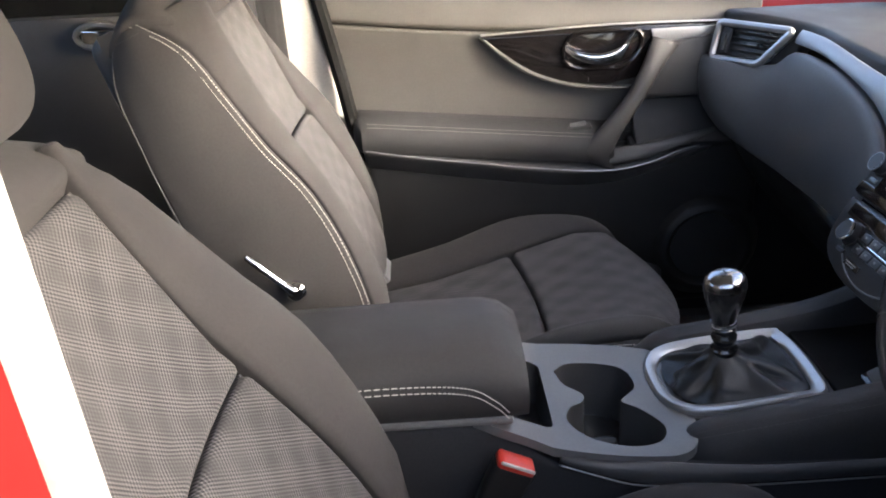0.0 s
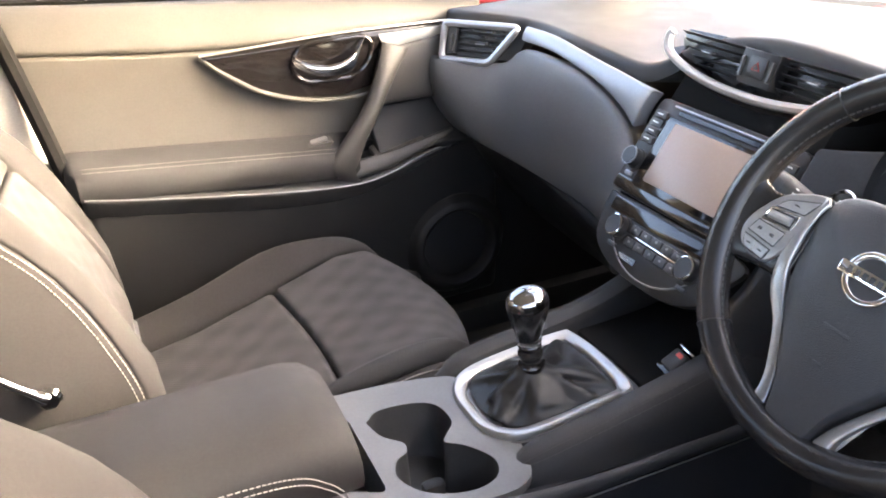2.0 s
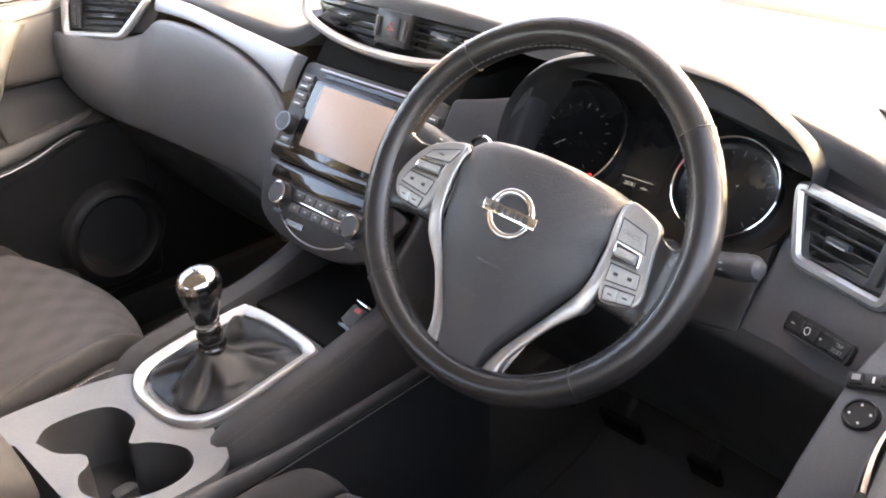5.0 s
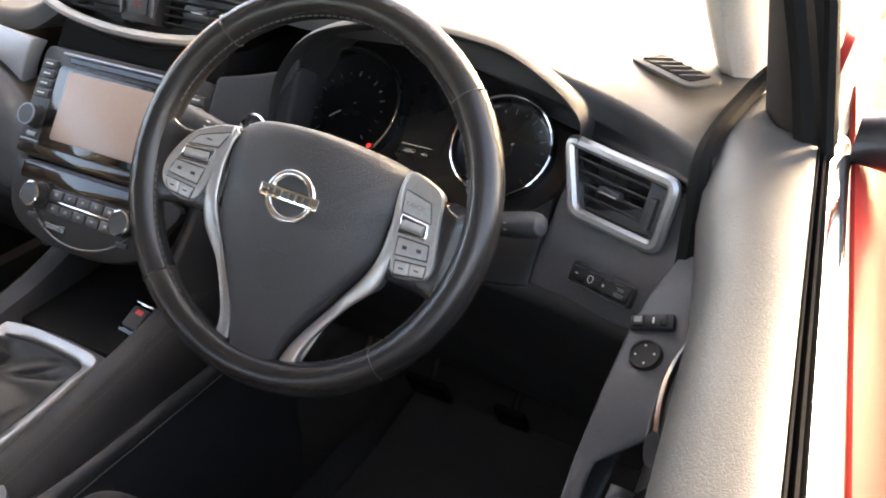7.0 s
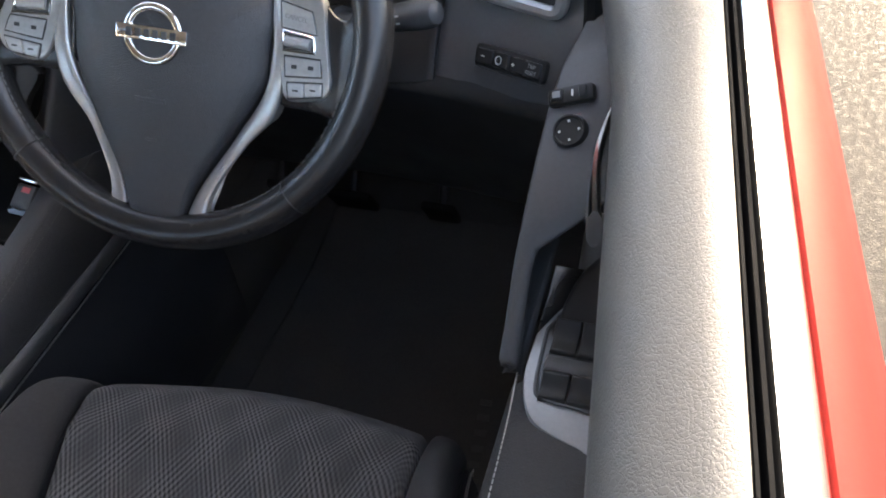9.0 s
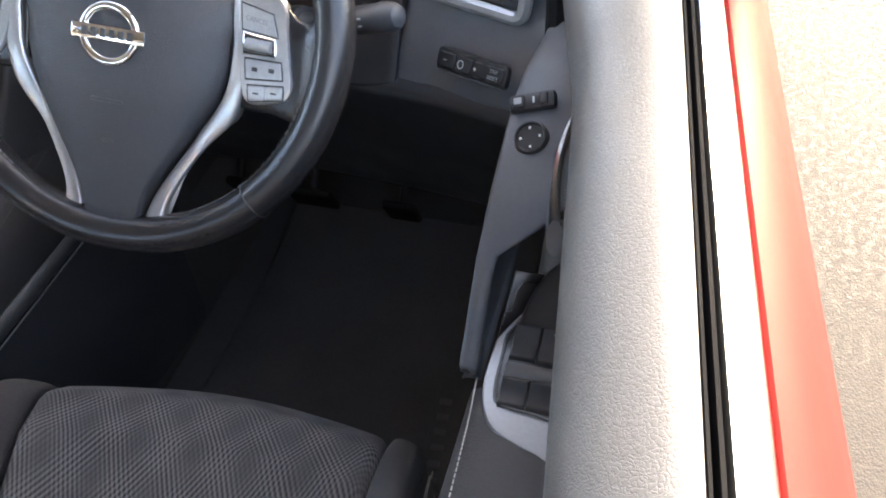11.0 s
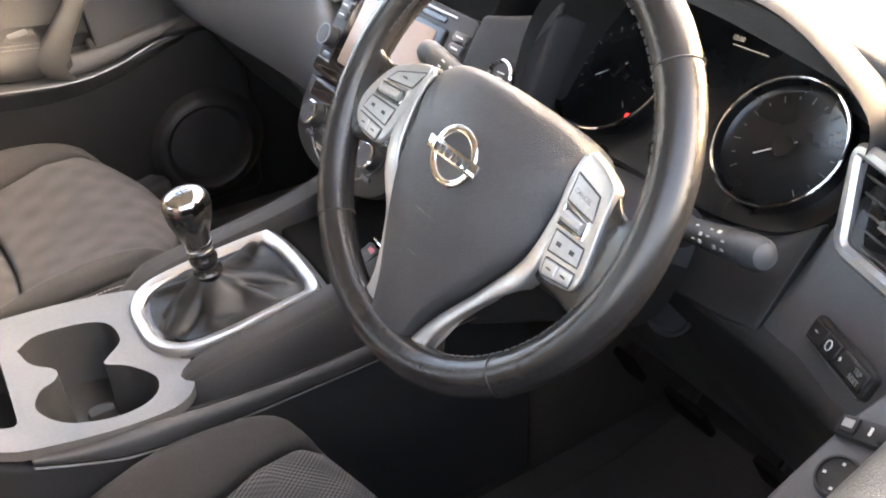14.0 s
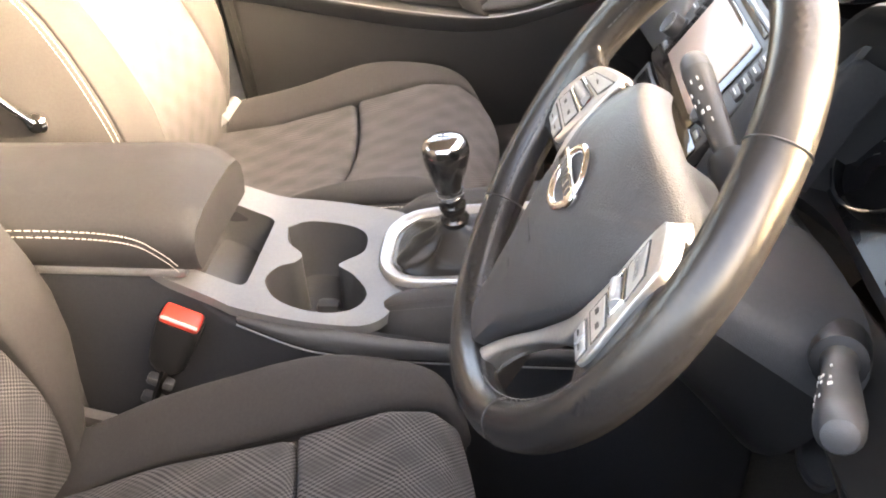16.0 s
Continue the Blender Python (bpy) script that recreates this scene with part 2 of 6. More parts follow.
def glass(name, tint=(1, 1, 1)):
    m = bpy.data.materials.new(name)
    m.use_nodes = True
    b = m.node_tree.nodes["Principled BSDF"]
    b.inputs["Base Color"].default_value = (*tint, 1)
    b.inputs["Roughness"].default_value = 0.0
    b.inputs["Transmission Weight"].default_value = 1.0
    b.inputs["IOR"].default_value = 1.08
    return m


def glow(name, colour, strength):
    m = bpy.data.materials.new(name)
    m.use_nodes = True
    b = m.node_tree.nodes["Principled BSDF"]
    b.inputs["Base Color"].default_value = (*[c * 0.05 for c in colour], 1)
    b.inputs["Emission Color"].default_value = (*colour, 1)
    b.inputs["Emission Strength"].default_value = strength
    return m


M_SOFT = material("soft_black_plastic", (0.026, 0.027, 0.030), 0.75, spec=0.25, grain=0.35, scale=900)
M_DASHTOP = material("dash_top_plastic", (0.027, 0.027, 0.0285), 0.55, spec=0.32, grain=0.3, scale=800)
M_DOORTOP = material("grained_door_vinyl", (0.056, 0.057, 0.057), 0.50, grain=0.24, scale=400, creased=True)
M_HANDLE = material("grey_pull_handle_plastic", (0.044, 0.042, 0.040), 0.5, grain=0.3, scale=900)
M_DOOR = material("door_card_vinyl", (0.057, 0.0535, 0.048), 0.55, grain=0.35, scale=600)
M_HARD = material("hard_black_plastic", (0.042, 0.042, 0.042), 0.5, grain=0.2, scale=1200)
M_GREYP = material("dark_grey_panel_plastic", (0.044, 0.0455, 0.048), 0.45, grain=0.2, scale=1200)
M_SATIN = material("satin_silver_plastic", (0.43, 0.425, 0.415), 0.32, metal=0.75, wear=0.08)
M_GUN = material("gunmetal_plastic", (0.20, 0.205, 0.21), 0.33, metal=0.55, wear=0.08)
M_CHROME = material("chrome", (0.82, 0.82, 0.82), 0.10, metal=1.0, wear=0.05)
M_PIANO = material("gloss_black", (0.008, 0.007, 0.007), 0.08, wear=0.1)
M_RIM = material("wheel_leather", (0.018, 0.017, 0.017), 0.24, grain=0.10, scale=2400)
M_HUB = material("airbag_vinyl", (0.034, 0.034, 0.036), 0.46, grain=0.5, scale=1000)
M_BOOT = material("gaiter_leather", (0.010, 0.010, 0.010), 0.34, spec=0.45, grain=0.4, scale=900)
M_FABRIC = material("plain_seat_cloth", (0.040, 0.0375, 0.037), 0.9, grain=0.4, scale=1500, sheen=0.03, spec=0.2)
M_SIDE = material("seat_side_vinyl", (0.034, 0.0336, 0.0342), 0.58, grain=0.4, scale=900, spec=0.3)
M_CHECK = cloth("check_seat_cloth", (0.020, 0.020, 0.022), (0.125, 0.120, 0.118))
M_CARPET = material("floor_carpet", (0.064, 0.062, 0.060), 0.98, grain=1.0, scale=700, spec=0.1)
M_THREAD = material("pale_thread", (0.42, 0.40, 0.37), 0.8)
M_RUBBER = material("black_rubber", (0.010, 0.010, 0.010), 0.9, spec=0.06)
M_ARM = material("armrest_vinyl", (0.029, 0.028, 0.028), 0.62, grain=0.35, scale=1100, spec=0.35)
M_RED = material("red_paint", (0.25, 0.021, 0.018), 0.50, spec=0.04, wear=0.05)
M_CREAM = material("pale_grey_trim", (0.50, 0.48, 0.44), 0.6, grain=0.2, scale=900)
M_REDBTN = material("red_plastic", (0.55, 0.045, 0.03), 0.4)
M_MARK = material("white_marking", (0.62, 0.62, 0.60), 0.6)
M_DIMMARK = material("grey_marking", (0.22, 0.22, 0.22), 0.6)
M_BUTTON = material("button_grey", (0.38, 0.38, 0.375), 0.36, metal=0.5)
# pale brown base colour imitates the cabin reflected in the dark, switched-off glass
M_SCREEN = material("screen_with_reflection", (0.30, 0.232, 0.195), 0.30, wear=0.05, spec=0.4)
M_GLASS = glass("clear_glass")
M_DIAL = material("dial_black", (0.007, 0.007, 0.0075), 0.28, spec=0.5)
M_WARN = glow("red_warning_lamp", (0.9, 0.03, 0.04), 0.16)
M_LCD = glow("pale_display_digits", (0.75, 0.78, 0.8), 0.03)
M_DARKCHROME = material("dark_chrome", (0.42, 0.42, 0.43), 0.14, metal=1.0, wear=0.08)
M_KNOB = material("dark_metal_knob", (0.085, 0.083, 0.083), 0.16, metal=0.85, wear=0.08)
M_PLATE = material("satin_grey_plate", (0.28, 0.285, 0.29), 0.42, metal=0.35, wear=0.06)
M_TINT = material("dark_privacy_glass", (0.010, 0.011, 0.011), 0.04, wear=0.02)
M_BOWL = material("pale_bowl_plastic", (0.55, 0.55, 0.53), 0.3, metal=0.6, wear=0.06)
M_BEZEL = material("dark_bezel_plastic", (0.022, 0.022, 0.023), 0.42, wear=0.08, spec=0.35)
M_BLACK = material("satin_black_plastic", (0.018, 0.0178, 0.018), 0.45, spec=0.3, grain=0.15, scale=1200)
M_STRIP = material("blue_grey_satin_trim", (0.30, 0.315, 0.335), 0.42, metal=0.35, wear=0.06)
M_STITCH = material("grey_thread", (0.20, 0.19, 0.178), 0.8)
M_CUP = material("grey_console_plastic", (0.155, 0.155, 0.152), 0.42, metal=0.3, wear=0.08)
M_SEAM = material("dark_thread", (0.062, 0.060, 0.058), 0.8)
# charcoal dash plastic, its colour raised to imitate window light on the passenger side
M_LITFACE = material("window_lit_dash_face", (0.115, 0.116, 0.119), 0.42, grain=0.15, scale=1200)
M_GLOSSFOOT = material("black_mirror_foot", (0.012, 0.012, 0.013), 0.3)
M_HOOD = material("matt_black_hood", (0.020, 0.020, 0.021), 0.6, spec=0.35, grain=0.2, scale=1200)
M_MIRROR = material("mirror_glass", (0.9, 0.9, 0.9), 0.01, metal=1.0, wear=0.0)
M_GROUND = material("pale_concrete", (0.048, 0.044, 0.038), 0.95, spec=0.1, grain=1.0, scale=220, wear=0.6, mottle=60.0)

# ---- setting: ground and car shell ----
gb = bmesh.new()
bmesh.ops.create_grid(gb, x_segments=2, y_segments=2, size=600)
single("ground", gb, M_GROUND, "pale sunlit concrete ground beside the car", "ground", "structure")

single("floor", merged(box(1.42, 2.6, 0.04, 0.005, 1, pose(0, -0.35, 0.35)), box(1.40, 0.04, 0.62, 0.005, 1, pose(0, 0.78, 0.66, -18)), box(0.26, 1.1, 0.30, 0.03, 2, pose(0.02, 0.1, 0.42))),
       M_CARPET, "black carpeted car floor with footwells and tunnel", "floor", "structure")
single("ceiling", merged(box(1.20, 1.75, 0.03, 0.01, 1, pose(0, -0.80, 1.545)), box(1.24, 0.10, 0.05, 0.015, 2, pose(0, 0.06, 1.52, -20))), M_CREAM, "pale grey cloth roof lining", "ceiling", "structure")
single("roof", box(1.30, 1.9, 0.02, 0.008, 2, pose(0, -0.82, 1.585)), M_RED, "red painted steel car roof", "roof", "structure")
# rear end of the cabin
single("wall_rear", merged(box(1.40, 0.05, 0.75, 0.01, 1, pose(0, -1.62, 0.70)), box(1.3, 0.05, 0.12, 0.01, 1, pose(0, -1.60, 1.50))), M_HARD, "black plastic rear wall of the cabin", "wall", "structure")
for sx, nm in ((-1, "wall_left_rear"), (1, "wall_right_rear")):
    single(nm, merged(box(0.06, 0.86, 0.76, 0.015, 2, pose(sx * 0.755, -1.16, 0.74)), box(0.05, 0.90, 0.10, 0.01, 1, pose(sx * 0.66, -1.12, 1.50))), M_HARD,
           "black rear door lining under its window", "wall", "structure")
    single("outer_skin_rear", box(0.03, 1.2, 0.75, 0.012, 2, pose(sx * 0.845, -1.22, 0.70)), M_RED, "red painted rear door skin", "car body", "structure")
    # rear door release
    hd = thing("rear_door_handle", (sx * 0.715, -1.05, 1.08), "small chrome rear door release handle", "door handle")
    part("handle_bezel", tube([(sx * 0.715, -1.05 + 0.045 * math.cos(a), 1.083 + 0.022 * math.sin(a)) for a in [k * math.pi / 8 for k in range(16)]], 0.006, 6, True), M_GUN, hd)
    part("handle_lever", pad(lambda u, v, s=sx: (s * (0.712 - 0.008 * math.sin(math.pi * u)), -1.085 + 0.07 * u, 1.070 + 0.026 * v), 0.004, 0.008, 6, 3, (-sx, 0, 0)), M_CHROME, hd)

# rear bench
bench = thing("rear_bench", (0, -1.25, 0.37), "dark cloth rear bench seat behind the front seats", "rear seat")
part("cushion", pad(lambda u, v: (-0.66 + 1.32 * u, -1.48 + 0.46 * v, 0.66 + 0.05 * v), 0.04, 0.2, 10, 6, (0, 0, 1)), M_FABRIC, bench)
part("backrest", pad(lambda u, v: (-0.66 + 1.32 * u, -1.40 - 0.16 * v, 0.66 + 0.58 * v), 0.04, 0.1, 10, 6, (0, 1, 0)), M_FABRIC, bench)

# front pillars and screen
def pillar(sx):
    f = curve([(sx * 0.640, 0.472, 1.040), (sx * 0.639, 0.462, 1.062), (sx * 0.623, 0.40, 1.15), (sx * 0.600, 0.26, 1.32), (sx * 0.563, 0.04, 1.515)])
    rings = []
    for i in range(13):
        c = f(i / 12)
        d = (f(min(i / 12 + 0.02, 1)) - f(max(i / 12 - 0.02, 0))).normalized()
        s = d.cross(Vector((sx, 0, 0))).normalized()
        w = Vector((sx, 0.1, 0))
        # rounded off at the foot
        g = (0.6, 0.9)[i] if i < 2 else 1.0
        rings.append([c + w * 0.028 * g * math.cos(2 * math.pi * j / 12) + s * 0.045 * g * math.sin(2 * math.pi * j / 12) for j in range(12)])
    return loft(rings)


for sx, nm in ((-1, "pillar_left_front"), (1, "pillar_right_front")):
    single(nm, pillar(sx), M_CREAM, "pale grey plastic windscreen pillar trim", "pillar", "structure")
    sk = pillar(sx)
    bmesh.ops.translate(sk, verts=sk.verts, vec=(sx * 0.052, 0.085, 0.0))
    single("outer_pillar", sk, M_RED, "red painted outer windscreen pillar", "pillar", "structure")

bl, br, tr, tl = [Vector(p) for p in ((-0.72, 0.93, 1.0), (0.72, 0.93, 1.0), (0.60, 0.10, 1.53), (-0.60, 0.10, 1.53))]
wsurf = lambda u, v: bl.lerp(br, u).lerp(tl.lerp(tr, u), v) + Vector((0, 0.10, 0.03)) * (4 * u * (1 - u))
wind = single("windscreen", pad(wsurf, 0.001, 0.004, 14, 8, (0, 0.6, 0.8)), M_GLASS, "clear laminated windscreen", "windscreen", "structure")
wind.visible_shadow = False
single("bonnet", pad(lambda u, v: (-0.74 + 1.48 * u, 1.06 + 0.90 * v, 0.945 - 0.12 * v * v + 0.03 * math.sin(math.pi * u)), 0.04, 0.3, 12, 8, (0, 0, 1)), M_RED, "red painted bonnet beyond the windscreen", "bonnet", "structure")
single("scuttle", box(1.40, 0.09, 0.04, 0.01, 2, pose(0, 0.985, 0.955)), M_HARD, "black plastic scuttle under the windscreen", "scuttle", "structure")

# rear side windows with dark privacy glass
for sx, nm in ((-1, "window_left_rear"), (1, "window_right_rear")):
    single(nm, pad(ruled([(sx * 0.755, -1.60, 1.07), (sx * 0.755, -0.80, 1.07)], [(sx * 0.675, -1.55, 1.50), (sx * 0.675, -0.80, 1.50)], 0.01, (sx, 0, 0)), 0.001, 0.004, 6, 6, (sx, 0, 0)), M_TINT, "dark tinted rear side window", "window", "structure")

# centre door pillars
for sx, nm in ((-1, "pillar_left_middle"), (1, "pillar_right_middle")):
    if sx < 0:
        single(nm, pad(lambda u, v: (-0.725 + 0.10 * v * v, -0.80 + 0.165 * u - 0.04 * v + u * max(0.0, 0.115 - 0.167 * v), 0.45 + 1.05 * v), 0.015, 0.05, 6, 14, (1, 0, 0)), M_CREAM, "pale grey trim of the pillar behind the passenger door", "pillar", "structure")
    else:
        single(nm, pad(lambda u, v: (0.745 - 0.10 * v * v, -0.86 + 0.13 * u - 0.04 * v, 0.45 + 1.05 * v), 0.015, 0.03, 6, 14, (-1, 0, 0)), M_CREAM, "pale grey trim of the pillar behind the driver's door", "pillar", "structure")
for sx in (-1, 1):
    single("sill", box(0.10, 1.5, 0.12, 0.02, 2, pose(sx * 0.745, -0.05, 0.37)), M_HARD, "black plastic door sill cover", "sill", "structure")

for sx, nm in ((-1, "kick_panel_left"), (1, "kick_panel_right")):
    single(nm, box(0.04, 0.66 if sx > 0 else 0.84, 0.70, 0.01, 1, pose(sx * 0.745, 0.55 if sx > 0 else 0.46, 0.68)), M_BLACK, "black footwell side panel", "footwell panel", "structure")

# ---- passenger door ----
pdoor = thing("passenger_door", (-0.74, -0.2, 0.40), "closed passenger door lined in grey vinyl with gloss black trim", "car door")
IN = (1, 0, 0)
part("top_roll", pad(ruled([(-0.688, -0.630, 1.085), (-0.688, -0.34, 1.056), (-0.690, -0.06, 1.050), (-0.692, 0.17, 1.045)], [(-0.735, -0.645, 1.165), (-0.735, -0.34, 1.135), (-0.735, -0.05, 1.112), (-0.735, 0.19, 1.094)], 0.012, (1, 0, 0.3)), 0.012, 0.03, 18, 8, IN), M_DOOR, pdoor, "grained vinyl top roll under the window")
part("upper_panel", pad(ruled([(-0.700, -0.594, 0.90), (-0.700, -0.35, 0.878), (-0.700, -0.05, 0.845), (-0.705, 0.17, 0.84)], [(-0.690, -0.628, 1.083), (-0.690, -0.34, 1.054), (-0.692, -0.06, 1.048), (-0.694, 0.17, 1.043)], -0.008, IN), 0.006, 0.02, 16, 8, IN), M_DOOR, pdoor)
part("lower_panel", pad(ruled([(-0.69, -0.550, 0.46), (-0.69, -0.2, 0.46), (-0.70, 0.2, 0.46)], [(-0.672, -0.590, 0.885), (-0.672, -0.15, 0.83), (-0.69, 0.2, 0.84)], 0.01, IN), 0.02, 0.04, 14, 10, IN), M_BLACK, pdoor, "dark lower door panel")
spear = [(-0.350, 1.046), (-0.11, 1.0535), (0.110, 1.050), (0.110, 1.036), (0.03, 1.018), (-0.04, 0.998), (-0.055, 0.957), (-0.11, 0.947), (-0.20, 0.955), (-0.265, 0.978), (-0.312, 1.014)]
part("spear_trim", plate(spear, 0.010, 0.003, axes((-0.693, 0, 0), (0, 1, 0), (0, 0, 1))), M_PIANO, pdoor, "gloss black spear-shaped trim")
part("trim_lip", tube(trace([(-0.687, -0.350, 1.047), (-0.684, -0.310, 1.012), (-0.683, -0.255, 0.975), (-0.683, -0.18, 0.949), (-0.683, -0.10, 0.940), (-0.685, -0.035, 0.943)], 24), 0.0045, 8), M_DOOR, pdoor, "moulded lip below the trim")
part("trim_top", pad(ruled([(-0.680, -0.345, 1.043), (-0.680, -0.11, 1.043), (-0.680, 0.108, 1.040)], [(-0.6845, -0.350, 1.049), (-0.6870, -0.11, 1.0555), (-0.6870, 0.108, 1.052)], 0.001, (0.7, 0, 0.7)), 0.002, 0.006, 18, 4, (0.7, 0, 0.7)), M_PIANO, pdoor, "gloss black shoulder of the trim")
part("trim_edge", tube(trace([(-0.684, -0.350, 1.050), (-0.684, -0.11, 1.0575), (-0.684, 0.110, 1.054)], 20), 0.0020, 6), M_SATIN, pdoor, "satin silver edge strip")
part("front_spear", plate([(-0.035, 1.046), (0.110, 1.046), (0.110, 1.038), (0.04, 1.022), (-0.025, 1.014)], 0.004, 0.001, axes((-0.684, 0, 0), (0, 1, 0), (0, 0, 1))), M_SATIN, pdoor, "satin silver front of the spear trim")
# release handle
hb = part("release_handle", tube([(-0.681, a, b) for a, b in fillet([(-0.202, 1.010), (-0.180, 1.046), (-0.052, 1.048), (-0.046, 1.014), (-0.080, 0.978), (-0.182, 0.980)], 0.022)], 0.0046, 8, True), M_PIANO, pdoor, "release handle in a black ring")
part("bowl", pad(lambda u, v: (-0.686 - 0.014 * math.sin(math.pi * u) * math.sin(math.pi * v), -0.194 + 0.142 * u, 0.980 + 0.060 * v), 0.002, 0.004, 14, 10, IN), M_BOWL, hb, "pale grey bowl of the handle")
lv = curve([(-0.680, -0.194, 1.020), (-0.668, -0.174, 1.008), (-0.660, -0.140, 1.000), (-0.658, -0.105, 1.004), (-0.664, -0.083, 1.016), (-0.676, -0.074, 1.030)])
part("lever", loft([[lv(i / 16) + Vector((0.0035 * math.cos(b), 0.0080 * k * math.sin(b) * max(0.0, (i - 9) / 7), 0.0125 * k * math.sin(b))) for b in [j * math.pi / 6 for j in range(12)]] for i, k in [(i, 0.65 + 0.95 * (i / 16) ** 2) for i in range(17)]]), M_CHROME, hb, "bright chrome lever")
# armrest
def arm_ring(y, grow=1.0):
    k = (y + 0.62) / 0.54
    zt = 0.925 - 0.056 * k
    q = [(-0.700, zt), (-0.675, zt - 0.002), (-0.650, zt - 0.012), (-0.636, zt - 0.020), (-0.630, zt - 0.032), (-0.630, zt - 0.052), (-0.638, zt - 0.068), (-0.665, zt - 0.074), (-0.700, zt - 0.076)]
    return [Vector((-0.70 + (x + 0.70) * grow, y, zt - 0.04 + (z - zt + 0.04) * (0.8 + 0.2 * grow))) for x, z in q]


part("armrest", loft([arm_ring(-0.597, 0.55), arm_ring(-0.590, 0.8)] + [arm_ring(-0.580 + 0.465 * i / 16) for i in range(17)] + [arm_ring(-0.105, 0.9)]), M_SIDE, pdoor, "padded dark vinyl armrest")
part("armrest_stitching", merged(*[stitches([(-0.6425 + d, -0.57, 0.9074 + e), (-0.6425 + d, -0.35, 0.8845 + e), (-0.6425 + d, -0.13, 0.8615 + e)], 0.0055, 0.0005, (0.5, 0, 1)) for d, e in ((0, 0), (0.006, -0.005))]), M_STITCH, pdoor, "pale double stitching")
part("chrome_strip", tube(trace([(-0.632, -0.575, 0.858), (-0.629, -0.45, 0.836), (-0.628, -0.25, 0.806), (-0.630, -0.12, 0.793), (-0.640, -0.04, 0.800), (-0.655, 0.03, 0.818), (-0.675, 0.10, 0.824)], 40), [0.0015] * 40, 6), M_GUN, pdoor, "thin satin strip under the armrest")
part("armrest_lower", pad(ruled([(-0.690, -0.58, 0.795), (-0.690, -0.15, 0.735), (-0.690, 0.09, 0.80)], [(-0.636, -0.58, 0.855), (-0.634, -0.15, 0.792), (-0.672, 0.10, 0.822)], 0.004, IN), 0.008, 0.02, 14, 5, IN), M_HARD, pdoor)
sw = part("window_switch", box(0.020, 0.050, 0.008, 0.003, 2, pose(-0.664, -0.170, 0.872, 6, 14, 0)), M_HARD, pdoor, "window switch on the armrest")
part("switch_rocker", box(0.012, 0.030, 0.006, 0.002, 2, pose(-0.664, -0.170, 0.877, 10, 14, 0)), M_GUN, sw)
# pull handle with its front panel
part("pull_handle", loft([[c + Vector((0.022 * math.cos(b) * k, w * math.sin(b) * 0.75, -w * math.sin(b) * 0.25)) for b in [j * math.pi / 7 for j in range(14)]]
     for c, w, k in [(curve([(-0.675, -0.006, 1.025), (-0.662, -0.032, 0.985), (-0.650, -0.068, 0.925), (-0.640, -0.115, 0.865), (-0.638, -0.138, 0.825), (-0.644, -0.125, 0.798)])(i / 18), 0.034 - 0.013 * math.sin(math.pi * min(i / 13, 1)), 0.42 + 0.30 * math.sin(math.pi * i / 18)) for i in range(19)]]), M_HANDLE, pdoor, "grey diagonal pull handle")
part("front_panel", pad(ruled([(-0.668, -0.055, 0.922), (-0.676, 0.105, 0.915)], [(-0.670, -0.035, 1.020), (-0.682, 0.115, 1.036)], 0.004, IN), 0.008, 0.016, 8, 6, IN), M_HANDLE, pdoor)
part("recess_back", box(0.012, 0.30, 0.20, 0.003, 1, pose(-0.712, 0.02, 0.86)), M_BLACK, pdoor)
part("handle_shell", pad(ruled([(-0.632, -0.135, 0.800), (-0.638, -0.05, 0.806), (-0.653, 0.03, 0.824), (-0.672, 0.10, 0.832)], [(-0.648, -0.115, 0.834), (-0.652, -0.04, 0.840), (-0.662, 0.03, 0.848), (-0.676, 0.10, 0.856)], 0.004, IN), 0.006, 0.012, 14, 5, IN), M_HANDLE, pdoor, "grey shell that sweeps from the handle to the dashboard")
part("pull_cup", pad(lambda u, v: (-0.700 + 0.045 * (1 - v) ** 2, -0.06 + 0.19 * u, 0.832 + 0.078 * v), 0.004, 0.012, 8, 6, (1, 0, 0.5)), M_HOOD, pdoor, "dark recess behind the pull handle")
part("cup_ledge", pad(lambda u, v: (-0.690 + 0.034 * v, -0.070 + 0.105 * u, 0.842 + 0.012 * u - 0.010 * v), 0.005, 0.012, 8, 4, (0.2, 0, 1)), M_DOOR, pdoor)
part("door_pocket", pad(lambda u, v: (-0.655 + 0.045 * math.sin(math.pi * u) ** 0.7 * (0.4 + 0.6 * v), -0.24 + 0.25 * u, 0.45 + 0.105 * v + 0.016 * u * v), 0.012, 0.03, 12, 8, IN), M_SOFT, pdoor, "moulded bottle pocket")
SPK = axes((-0.690, 0.095, 0.602), (0, 1, 0), (0, 0, 1))
sp = part("speaker_housing", lathe([(0.118, -0.004), (0.112, 0.004), (0.098, 0.024), (0.090, 0.031), (0.082, 0.032), (0.076, 0.028), (0.070, 0.012), (0.0, 0.010)], SPK, 40), M_BLACK, pdoor, "raised round speaker housing")
part("speaker_grille", lathe([(0.0, 0.0150), (0.055, 0.0145), (0.069, 0.0125), (0.069, 0.0105), (0.0, 0.0105)], SPK, 32), M_HOOD, sp, "black speaker grille")
part("outer_skin", pad(ruled([(-0.86, -0.80, 0.35), (-0.86, 0.45, 0.35)], [(-0.775, -0.80, 1.12), (-0.775, 0.45, 1.07)], 0.05, (-1, 0, 0)), 0.02, 0.02, 8, 10, (-1, 0, 0)), M_RED, pdoor, "red painted outer skin")
part("window_seal", tube(trace([(-0.745, -0.66, 1.163), (-0.745, -0.2, 1.125), (-0.745, 0.22, 1.088)], 12), 0.006, 6), M_RUBBER, pdoor)
